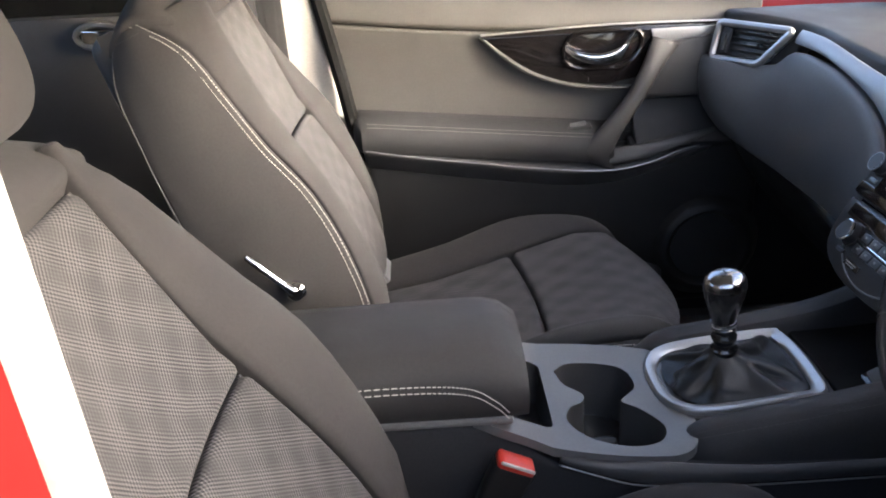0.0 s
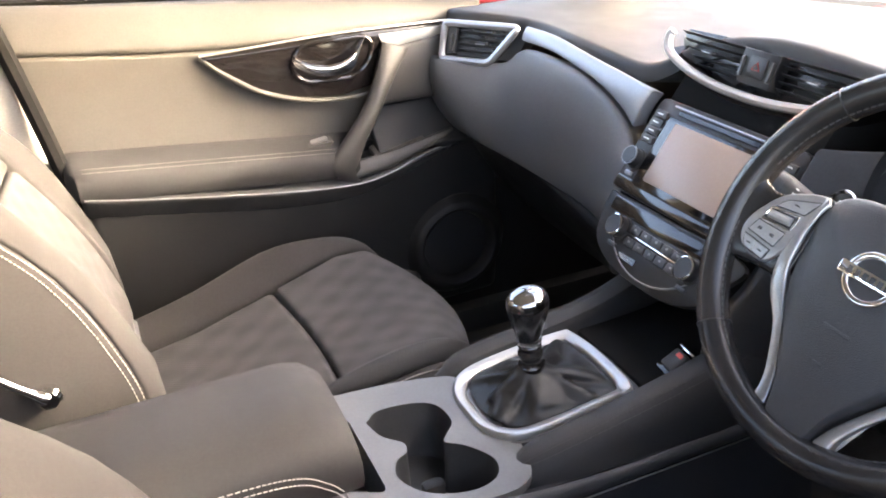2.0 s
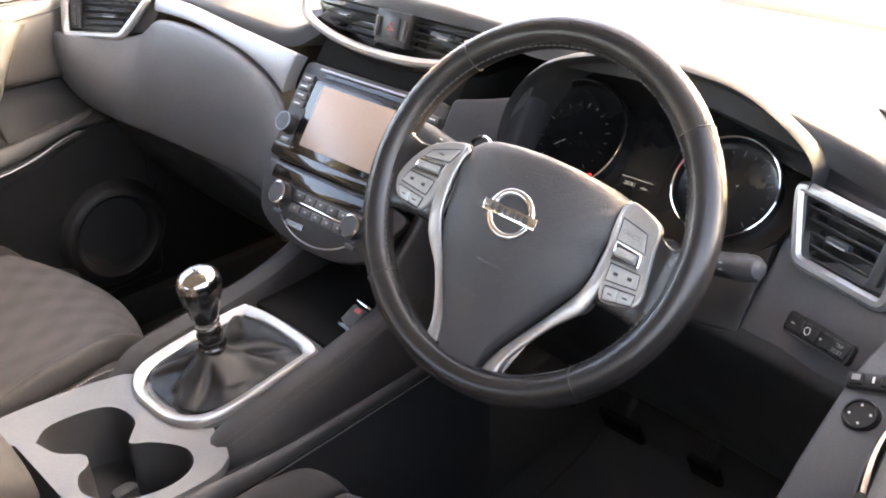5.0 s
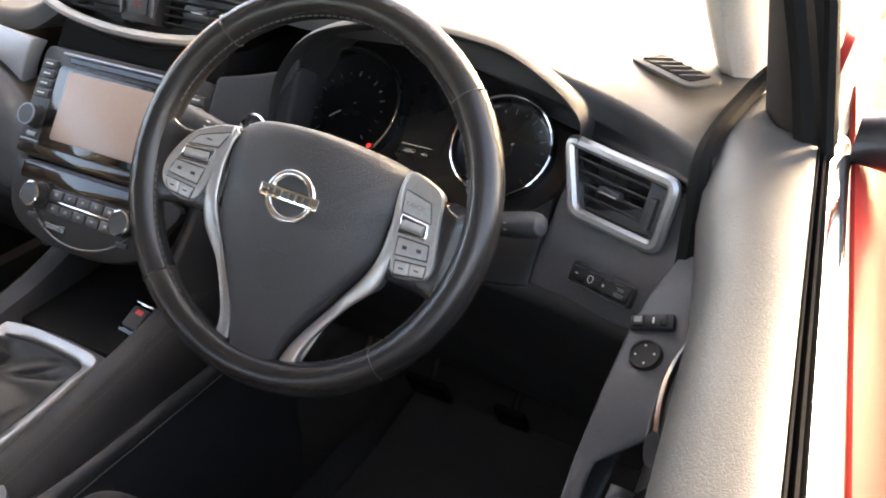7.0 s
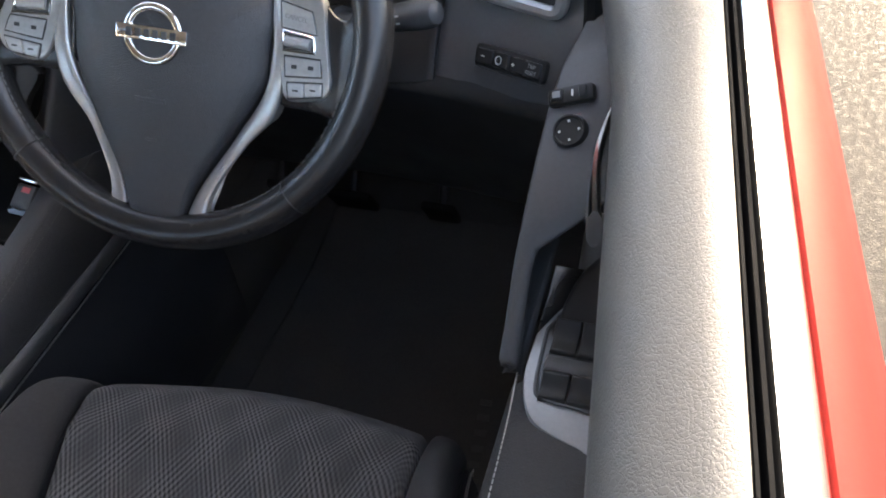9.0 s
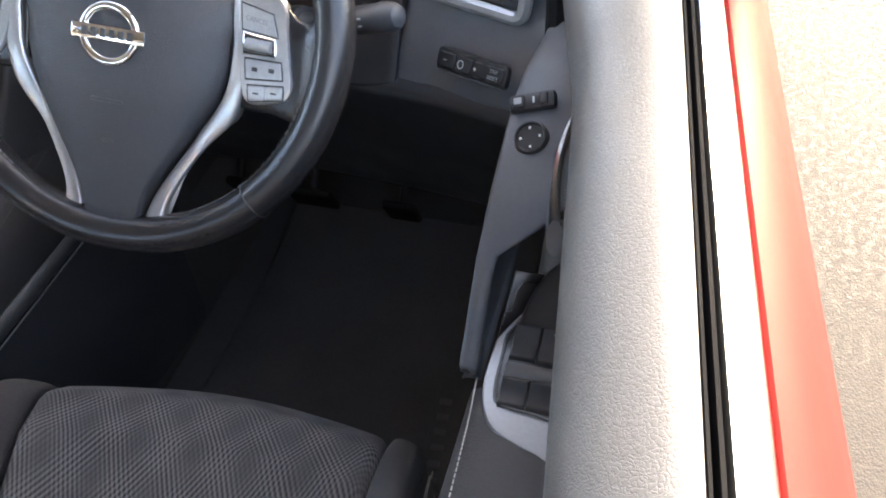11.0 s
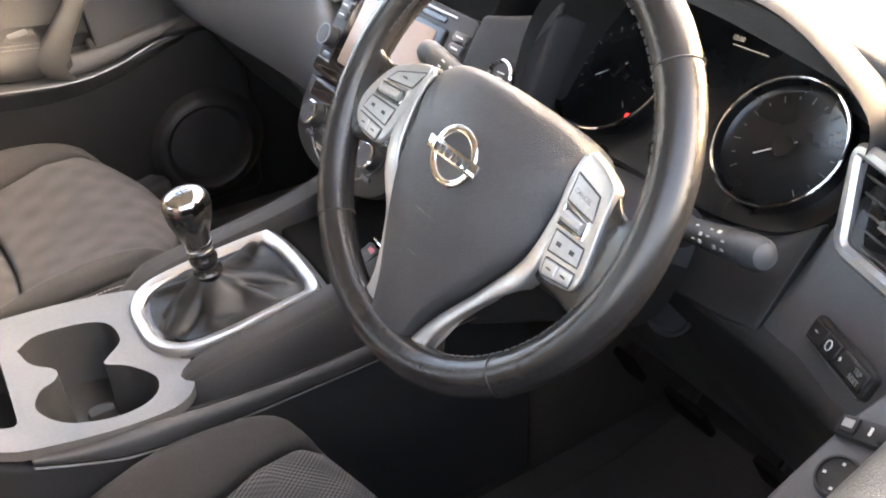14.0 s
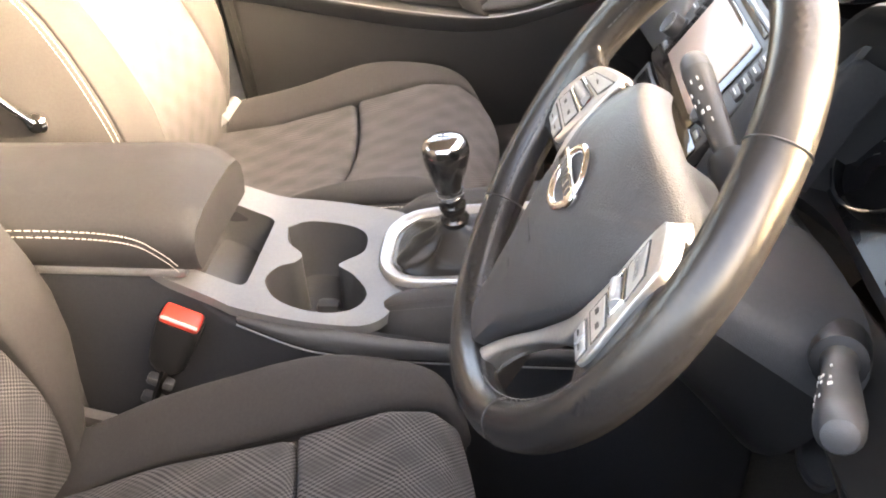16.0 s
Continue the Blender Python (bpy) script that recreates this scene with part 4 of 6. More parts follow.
for sx in (-1, 1):
    kb = part("knob", lathe([(0.0, 0.0), (0.0170, 0.0), (0.0170, 0.003), (0.0148, 0.004), (0.0144, 0.017), (0.0136, 0.0185), (0.0, 0.0180)], SL @ pose(sx * 0.0735, -0.155, 0.008), 36), M_BEZEL, hc, "temperature knob")
    part("knob_ring", lathe([(0.0126, 0.0), (0.0150, -0.001), (0.0153, 0.002), (0.0134, 0.003)], SL @ pose(sx * 0.0735, -0.155, 0.0238), 36), M_CHROME, kb, "chrome ring")
    part("knob_foot", box(0.018, 0.006, 0.004, 0.0015, 2, SL @ pose(sx * 0.0735, -0.1795, 0.0105)), M_GREYP, hc)
part("airbag_lamp", box(0.036, 0.009, 0.002, 0.0008, 1, SL @ pose(-0.035, -0.186, 0.0095)), M_PIANO, hc)
for k in range(2):
    part("lamp_lettering_bar", box(0.026 - 0.006 * k, 0.0016, 0.0004, 0, 1, SL @ pose(-0.037, -0.1845 - 0.003 * k, 0.0107)), M_DIMMARK, hc)
part("lower_arc", tube([SL @ Vector((0.095 * math.sin(a), -0.130 - 0.072 * math.cos(a), 0.0095)) for a in [(-1 + i / 8) * 1.0 for i in range(17)]], 0.0012, 6), M_GUN, hc)

# centre air vents
cv = thing("centre_air_vents", (SX, 0.24, 1.04), "centre air vents above the screen with a silver lower frame", "air vent")
CV = axes((SX, 0.226, 1.084), (1, 0, 0), (0, 0.35, 1)) @ Matrix.Diagonal((0.935, 0.80, 1, 1))
lens = [(-0.178, 0.034), (-0.184, 0.014), (-0.172, -0.006), (-0.12, -0.024), (-0.06, -0.033), (0, -0.036), (0.06, -0.033), (0.12, -0.024), (0.172, -0.006), (0.184, 0.014), (0.178, 0.034), (0, 0.042)]
part("housing", plate(lens, 0.004, 0.001, CV @ pose(0, 0, -0.022)), M_DIAL, cv)
part("silver_frame", tube([CV @ Vector(p) for p in trace([(-0.183, 0.024, 0.004), (-0.186, 0.014, 0.005), (-0.172, -0.010, 0.008), (-0.12, -0.029, 0.011), (-0.06, -0.039, 0.013), (0, -0.042, 0.013), (0.06, -0.039, 0.013), (0.12, -0.029, 0.011), (0.172, -0.010, 0.008), (0.186, 0.014, 0.005), (0.183, 0.024, 0.004)], 60)], 0.0062, 8), M_SATIN, cv, "satin silver lower frame")
part("under_band", pad(lambda u, v: CV @ Vector((-0.175 + 0.35 * u, -0.048 + 0.014 * v - 0.012 * math.sin(math.pi * u) + (0.03 * abs(2 * u - 1) ** 2.2), 0.002 + 0.004 * v)), 0.002, 0.03, 24, 4, BACK), M_PIANO, cv, "gloss black band under the vents")
for sx in (-1, 1):
    for k in range(5):
        y = 0.028 - 0.0115 * k
        x1 = 0.172 - 0.012 * k
        part("slat", box(x1 - 0.036, 0.010, 0.0018, 0.0006, 1, CV @ pose(sx * (0.036 + x1) / 2, y, -0.006, 68)), M_BLACK, cv)
    tb = part("slat_tab", box(0.022, 0.006, 0.010, 0.002, 2, CV @ pose(sx * 0.098, 0.006, 0.002)), M_GREYP, cv)
    part("tab_trim", box(0.018, 0.0015, 0.003, 0.0005, 1, CV @ pose(sx * 0.098, 0.005, 0.0072)), M_SATIN, tb)
hz = part("hazard_switch", plate([(-0.034, 0.030), (-0.030, -0.024), (0.030, -0.024), (0.034, 0.030)], 0.020, 0.003, CV @ pose(0, 0, -0.016)), M_BLACK, cv, "hazard light switch between the vents")
for sx in (-1, 1):
    part("thumb_wheel", box(0.005, 0.032, 0.006, 0.001, 1, CV @ pose(sx * 0.0265, 0.002, 0.005)), M_HARD, hz)
part("hazard_button", plate(rounded(0.032, 0.034, 0.004, 3, 0, 0.004), 0.002, 0.0008, CV @ pose(0, 0, 0.0035)), M_BEZEL, hz)
part("hazard_triangle", tube([CV @ Vector((0.008 * math.cos(a), 0.004 + 0.008 * math.sin(a), 0.0058)) for a in [radians(90 + 120 * k) for k in range(3)]], 0.0006, 4, True), M_REDBTN, hz, "red triangle mark")


# side air vents
def side_vent(sx):
    o = Vector((-0.598, 0.120, 1.026)) if sx < 0 else Vector((0.5885, 0.1905, 1.010))
    m = axes(o, (0.937, -0.35, 0.0) if sx > 0 else (0.862, 0.507, 0.0), (0.10, 0.27, 0.957) if sx > 0 else (-0.10, 0.30, 0.95))
    v = thing("side_air_vent", tuple(o), "side air vent with black slats in a bright silver frame", "air vent", "side air vents")
    if sx > 0:
        out = [(-0.067, 0.032), (0.054, 0.030), (0.0545, -0.031), (-0.041, -0.032)]
    else:
        out = [(-0.073, 0.029), (0.082, 0.031), (0.032, -0.033), (-0.070, -0.035)]
    q = fillet(out, 0.010)
    part("frame", tube([m @ Vector((a, b, 0.004)) for a, b in q], 0.0060 if sx > 0 else 0.0066, 8, True, 1.0, (0, -1, 0)), M_SATIN, v, "bright satin silver frame")
    part("cavity", plate(q, 0.002, 0.0, m @ pose(0, 0, -0.016)), M_DIAL, v)
    for k in range(5):
        y = 0.016 - 0.0105 * k
        lo = -0.056 + 0.0063 * k if sx > 0 else -0.040
        hi = 0.028 if sx > 0 else 0.066 - 0.0085 * k
        part("slat", box(hi - lo, 0.009, 0.0018, 0.0006, 1, m @ pose((hi + lo) / 2, y, -0.004, 65)), M_HARD, v)
    tb = part("slat_tab", box(0.024, 0.0065, 0.009, 0.002, 2, m @ pose(-0.008 if sx > 0 else 0.010, -0.001, 0.002)), M_GREYP, v)
    part("tab_trim", box(0.020, 0.0015, 0.003, 0.0005, 1, m @ pose(-0.008 if sx > 0 else 0.010, -0.003, 0.0066)), M_SATIN, tb)
    cx = 0.0375 if sx > 0 else -0.056
    side = part("dial_side", plate([(cx - 0.010, 0.023), (cx + 0.009, 0.021), (cx + 0.009, -0.022), (cx - 0.010, -0.024)], 0.006, 0.001, m @ pose(0, 0, -0.006)), M_GREYP, v)
    part("thumb_wheel", box(0.008, 0.030, 0.008, 0.002, 2, m @ pose(cx, -0.004, 0.002)), M_HARD, side)
    return v


side_vent(-1)
side_vent(1)

# driver's side panels
DN = (-0.6, -0.65, 0.45)
part("driver_face", pad(ruled([(0.512, 0.162, 0.905), (0.560, 0.142, 0.905), (0.615, 0.116, 0.920), (0.662, 0.096, 0.935)], [(0.519, 0.285, 1.066), (0.560, 0.266, 1.066), (0.615, 0.238, 1.064), (0.680, 0.188, 1.060)], -0.006, DN), 0.006, 0.03, 12, 10, DN), M_GREYP, dash, "dark grey driver's face panel")
part("knee_panel", pad(ruled([(0.16, 0.33, 0.62), (0.40, 0.33, 0.62), (0.68, 0.30, 0.62)], [(0.13, 0.120, 0.905), (0.36, 0.150, 0.900), (0.52, 0.146, 0.903), (0.668, 0.082, 0.930)], 0.02, BACK), 0.012, 0.04, 14, 10, BACK), M_BLACK, dash, "black knee panel below the steering column")
part("start_panel", pad(ruled([(0.118, 0.120, 0.905), (0.165, 0.128, 0.905), (0.228, 0.140, 0.912)], [(0.118, 0.190, 1.035), (0.165, 0.196, 1.045), (0.222, 0.205, 1.060)], 0.004, BACK), 0.006, 0.03, 8, 8, BACK), M_SOFT, dash)
part("start_wedge", plate([(0.0, -0.03), (0.012, 0.045), (0.024, 0.050), (0.022, -0.03)], 0.006, 0.002, axes((0.196, 0.190, 1.022), (1, 0.1, 0), (0, 0.45, 0.9))), M_GREYP, dash)
st = thing("start_button", (0.192, 0.165, 0.985), "round engine start button with a chrome ring", "start button")
STM = axes((0.188, 0.1630, 0.997), (1, 0.1, 0), (0, 0.45, 0.9))
part("ring", lathe([(0.0128, -0.006), (0.0165, -0.006), (0.0165, 0.004), (0.0148, 0.006), (0.0128, 0.004)], STM, 32), M_CHROME, st, "chrome ring")
part("cap", lathe([(0.0, -0.004), (0.0125, -0.004), (0.0125, 0.002), (0.011, 0.003), (0.0, 0.002)], STM, 28), M_HARD, st, "black push cap")
for k in range(2):
    part("lettering_bar", box(0.010 - 0.002 * k, 0.0014, 0.0004, 0, 1, STM @ pose(0, 0.003 - 0.005 * k, 0.003)), M_MARK, st)

# switch strip under the vent
SWM = axes((0.600, 0.1345, 0.948), (0.82, -0.53, 0.2), (0.05, 0.5, 0.85))
strip = thing("dash_switch_strip", (0.600, 0.136, 0.948), "narrow black switch strip below the side vent", "switch strip")
part("strip_plate", plate(rounded(0.086, 0.020, 0.005, 4), 0.005, 0.0015, SWM), M_BLACK, strip)
part("strip_edge", box(0.080, 0.0014, 0.003, 0.0005, 1, SWM @ pose(0, -0.0096, 0.004)), M_GREYP, strip)
for x, w in ((-0.028, 0.020), (-0.007, 0.018), (0.014, 0.016)):
    part("key", box(w, 0.013, 0.003, 0.001, 1, SWM @ pose(x, 0, 0.0055)), M_BLACK, strip)
part("minus_mark", box(0.004, 0.0009, 0.0004, 0, 1, SWM @ pose(-0.030, 0, 0.0072)), M_MARK, strip)
part("dimmer_mark", tube([SWM @ Vector((-0.010 + 0.0035 * math.cos(a), 0.0035 * math.sin(a), 0.0072)) for a in [k * math.pi / 5 for k in range(10)]], 0.0004, 4, True), M_MARK, strip)
part("plus_mark", merged(box(0.0030, 0.0008, 0.0004, 0, 1, SWM @ pose(0.008, 0, 0.0072)), box(0.0008, 0.0030, 0.0004, 0, 1, SWM @ pose(0.008, 0, 0.0072))), M_MARK, strip)
part("trip_key", box(0.020, 0.013, 0.003, 0.001, 1, SWM @ pose(0.030, 0, 0.0055)), M_BLACK, strip)
lettering("TRIP", 0.0048, SWM @ pose(0.030, 0.0026, 0.0074), M_DIMMARK, strip)
lettering("RESET", 0.0048, SWM @ pose(0.030, -0.0026, 0.0074), M_DIMMARK, strip)

# demister outlet on the dash top
DFM = axes((0.584, 0.357, 1.0758), (0.832, -0.555, -0.02), (0.50, 0.80, 0.0)) @ Matrix.Scale(1.07, 4)
df = thing("demister_outlet", (0.584, 0.357, 1.073), "slotted demister outlet in the dash top by the pillar", "air vent")
part("frame", plate(rounded(0.090, 0.044, 0.011, 5), 0.004, 0.002, DFM), M_DASHTOP, df, "flush dark frame")
part("cavity", plate(rounded(0.068, 0.027, 0.004, 3), 0.0008, 0.0, DFM @ pose(0, 0, 0.004)), M_RUBBER, df, "black slot opening")
for k in range(5):
    part("slat", box(0.0030, 0.0290, 0.0022, 0.0006, 1, DFM @ pose(-0.026 + 0.013 * k, 0, 0.0052, 0, 0, -26)), M_DASHTOP, df)

# ---- instrument binnacle ----
inst = thing("instrument_cluster", (0.37, 0.22, 0.94), "instrument cluster with two chrome-ringed dials under a hood", "instrument cluster")
# the lip of the hood, clockwise from the lower corner by the start button
lip = trace([(0.214, 0.158, 0.955), (0.205, 0.168, 1.010), (0.212, 0.184, 1.060), (0.250, 0.190, 1.100), (0.310, 0.188, 1.122), (0.370, 0.186, 1.130), (0.440, 0.188, 1.126), (0.476, 0.190, 1.117), (0.506, 0.192, 1.101), (0.530, 0.196, 1.082),
             (0.541, 0.202, 1.062), (0.534, 0.214, 1.030), (0.522, 0.224, 0.990), (0.500, 0.214, 0.962), (0.455, 0.205, 0.947), (0.370, 0.200, 0.944), (0.280, 0.198, 0.946), (0.235, 0.182, 0.948), (0.214, 0.160, 0.954)], 90)
IUP = Vector((0, math.sin(0.72), math.cos(0.72)))
IO = Vector((0.345, 0.246, 1.006))
IM = axes(IO, (1, 0, 0), IUP)


def well(p, k):
    """A point on the way from the lip down to the dial face."""
    v = max(-0.072, min(0.100, (p.z - 0.010 - IO.z) / IUP.z))
    return Vector(p).lerp(IM @ Vector(((p.x - 0.350) * 0.97, v, -0.016)), k)


def over(p, dy, dz):
    """A point on the rolled outer side of the lip."""
    k = min(max((p.z - 1.0) / 0.08, 0.0), 1.0)
    return Vector((p.x, p.y + dy * (0.3 + 0.7 * k), p.z + dz * k - 0.012 * (1 - k) * dy / 0.03))


lips = [Vector(p) for p in lip[:-1]]
part("hood", loft([[well(p, 1.0) for p in lips], [well(p, 0.6) for p in lips], [well(p, 0.15) for p in lips], lips, [over(p, -0.002, 0.003) for p in lips], [over(p, 0.003, 0.0055) for p in lips], [over(p, 0.014, 0.005) for p in lips], [over(p, 0.05, -0.012) for p in lips]], caps=False), M_HOOD, inst, "matt black hood")
part("face", plate([(-0.150, -0.078), (0.155, -0.078), (0.178, 0.0), (0.176, 0.104), (-0.160, 0.104), (-0.165, 0.0)], 0.003, 0.0, IM @ pose(0, 0, -0.018)), M_DIAL, inst, "black dial face")
for cx, cz, rr, turn in ((-0.0985, 0.004, 0.0680, 219), (0.0985, -0.001, 0.0545, 218)):
    dial = part("dial", lathe([(0.0, -0.013), (rr - 0.008, -0.013), (rr - 0.003, -0.009), (rr - 0.0015, 0.0), (rr + 0.001, 0.0), (rr + 0.0015, -0.016), (0.0, -0.016)], IM @ pose(cx, cz, 0), 48), M_DIAL, inst, "round black dial")
    part("dial_ring", tube([IM @ Vector((cx + rr * math.cos(a), cz + rr * math.sin(a), 0.0005)) for a in [k * math.pi / 28 for k in range(56)]], 0.0017, 8, True, 1.0, (0, -1, 0)), M_CHROME, dial, "chrome ring")
    for k in range(17):
        a = radians(225 - 270 * k / 16)
        part("scale_mark", box(0.006 if k % 2 == 0 else 0.003, 0.0008, 0.0004, 0, 1, IM @ pose(cx + 0.042 * math.cos(a), cz + 0.042 * math.sin(a), -0.0125, 0, 0, math.degrees(a))), M_DIMMARK, dial)
    na = radians(turn)
    part("needle", box(0.036, 0.0013, 0.001, 0.0004, 1, IM @ pose(cx + 0.006 * math.cos(na), cz + 0.006 * math.sin(na), -0.0100, 0, 0, turn)), M_MARK, dial)
    part("needle_hub", lathe([(0.0, 0.0), (0.009, 0.0), (0.009, 0.003), (0.0, 0.004)], IM @ pose(cx, cz, -0.0125), 20), M_DIAL, dial)
part("warning_lamp", lathe([(0.0, 0.0), (0.0026, 0.0), (0.0026, 0.001), (0.0, 0.001)], IM @ pose(-0.0560, -0.0330, -0.0122), 12), M_WARN, inst, "lit red warning lamp")
part("display", plate(rounded(0.052, 0.105, 0.004, 3), 0.001, 0.0004, IM @ pose(0.004, 0.022, -0.0145)), M_DIAL, inst)
for x, y in ((0.019, 0.062), (0.0, -0.020)):
    part("display_line", box(0.038, 0.0007, 0.0003, 0, 1, IM @ pose(x, y, -0.0130)), M_LCD, inst)
part("binnacle_skirt", pad(ruled([(0.205, 0.145, 0.900), (0.37, 0.150, 0.898), (0.470, 0.152, 0.900), (0.520, 0.155, 0.905)], [(0.210, 0.156, 0.951), (0.37, 0.196, 0.940), (0.470, 0.204, 0.948), (0.516, 0.218, 0.976)], 0.002, BACK), 0.003, 0.01, 16, 6, BACK), M_BLACK, inst, "black panel below the dials")
lettering("20361", 0.0060, IM @ pose(-0.006, -0.027, -0.0130), M_LCD, inst)
lettering("miles", 0.004, IM @ pose(0.012, -0.0275, -0.0130), M_LCD, inst)
lettering("13:50", 0.0060, IM @ pose(0.002, 0.068, -0.0130), M_LCD, inst)

# ---- steering wheel ----
WC = Vector((0.3666, 0.0122, 1.0324))
COLM = axes(WC, (0.9959, 0.0906, 0), (-0.0471, 0.5174, 0.8545)) @ Matrix.Scale(0.945, 4)
# turned a little to the right, as it was left standing
WM = COLM @ pose(0, 0, 0, 0, 0, -5.6)
RW, RT, RV = 0.1695, 0.0160, 0.0040
wheel = thing("steering_wheel", tuple(WC), "black leather three-spoke steering wheel with silver trims", "steering wheel")


def ww(u, v):
    a = abs(u)
    w = 0.019 - 0.030 * (a / 0.09) ** 2 if a < 0.09 else -0.0088 - 0.06 * (a - 0.095)
    return w - 0.010 * max(0.0, (-v - 0.05) / 0.1)


WN = WM.to_3x3() @ Vector((0, 0, 1))
ring = []
for i in range(96):
    a = 2 * math.pi * i / 96
    ring.append([WM @ Vector(((RW + RT * math.cos(b) * 0.98) * math.cos(a), (RW + RT * math.cos(b) * 0.98) * math.sin(a) + RV, RT * math.sin(b) * 1.05)) for b in [2 * math.pi * k / 16 for k in range(16)]])
rimb = loft(ring + [ring[0]], caps=False)
bmesh.ops.remove_doubles(rimb, verts=rimb.verts, dist=1e-6)
rim = part("rim", rimb, M_RIM, wheel, "smooth black leather rim")
for deg in (43.7, 136.3, 225.5, 314.5):
    a = radians(deg)
    c = Vector((RW * math.cos(a), RW * math.sin(a) + RV, 0))
    part("seam", tube([WM @ (c + Vector((math.cos(a), math.sin(a), 0)) * (RT - 0.0002) * math.cos(b) + Vector((0, 0, (RT * 1.05 - 0.0002) * math.sin(b)))) for b in [k * math.pi / 12 for k in range(24)]], 0.0007, 5, True), M_BOOT, rim)
for lo, hi in ((60, 165), (15, 58), (188, 236), (296, 345)):
    pts = [WM @ Vector(((RW - RT * 0.93) * math.cos(radians(d)), (RW - RT * 0.93) * math.sin(radians(d)) + RV, RT * 0.42)) for d in [lo + (hi - lo) * i / 10 for i in range(11)]]
    part("rim_stitching", stitches(pts, 0.006, 0.0007, tuple(WN)), M_SEAM, rim, "row of stitching")
half = curve([(0.0135, -0.1585, 0), (0.0225, -0.155, 0), (0.031, -0.125, 0), (0.056, -0.083, 0), (0.083, -0.036, 0), (0.0885, -0.005, 0), (0.0920, 0.030, 0), (0.088, 0.0445, 0), (0.067, 0.0525, 0), (0.030, 0.0565, 0)])


right = [half(i / 30) for i in range(31)]
hub_q = [(q.x, q.y) for q in right] + [(0.0, 0.0575)] + [(-q.x, q.y) for q in reversed(right)] + [(0.0, -0.1595)]
hub_rings = []
for g, drop in ((0.93, 0.030), (0.985, 0.026), (1.0, 0.020), (1.0, 0.012), (0.992, 0.006), (0.975, 0.002), (0.95, 0.0), (0.88, 0.0), (0.78, 0.0), (0.66, 0.0), (0.52, 0.0), (0.36, 0.0), (0.18, 0.0), (0.03, 0.0)):
    ring_q = []
    for x, y in hub_q:
        px, py = x * g, -0.035 + (y + 0.035) * g
        k = g ** 3.0
        ring_q.append(WM @ Vector((px, py, (ww(0, py) + 0.001) * (1 - k) + (ww(x, y) - 0.012 * max(0.0, (y - 0.02) / 0.036)) * k - drop)))
    hub_rings.append(ring_q)
part("airbag_cover", loft(hub_rings), M_HUB, wheel, "grained black airbag cover")
part("badge_ring", tube([WM @ Vector((0.0215 * math.cos(a), -0.0055 + 0.0205 * math.sin(a), ww(0, 0) + 0.0015 - 1.2 * (0.0215 * math.cos(a)) ** 2)) for a in [k * math.pi / 20 for k in range(40)]], 0.0032, 10, True, 0.7), M_CHROME, wheel, "chrome badge ring")
part("badge_bar", box(0.060, 0.0115, 0.004, 0.0015, 2, WM @ pose(0, -0.0055, ww(0, 0) + 0.002)), M_CHROME, wheel, "chrome badge bar")
part("badge_bar_marks", merged(*[box(0.0045, 0.0065, 0.0006, 0, 1, WM @ pose(-0.0185 + 0.0074 * k, -0.0055, ww(0, 0) + 0.0042)) for k in range(6)]), M_HARD, wheel)
for k, w in enumerate((0.018, 0.026)):
    part("embossed_bar", box(w, 0.0032, 0.001, 0.0004, 1, WM @ pose(0.0, -0.050 - 0.006 * k, ww(0, -0.05) + 0.0002)), M_HUB, wheel)
part("embossed_bar", box(0.010, 0.0026, 0.001, 0.0004, 1, WM @ pose(0.0, -0.088, ww(0, -0.088) + 0.0002)), M_HUB, wheel)


def trim_depth(a, v):
    """Height of the spoke trims and pods over the plane of the rim's middle."""
    low = float(np.interp(v, [-0.160, -0.125, -0.085, -0.050, -0.030], [0.004, -0.002, -0.007, -0.005, -0.003]))
    return low + 0.17 * max(0.0, a - 0.088) - (0.35 * max(0.0, 0.088 - a) if v > 0.0 else 0.0)


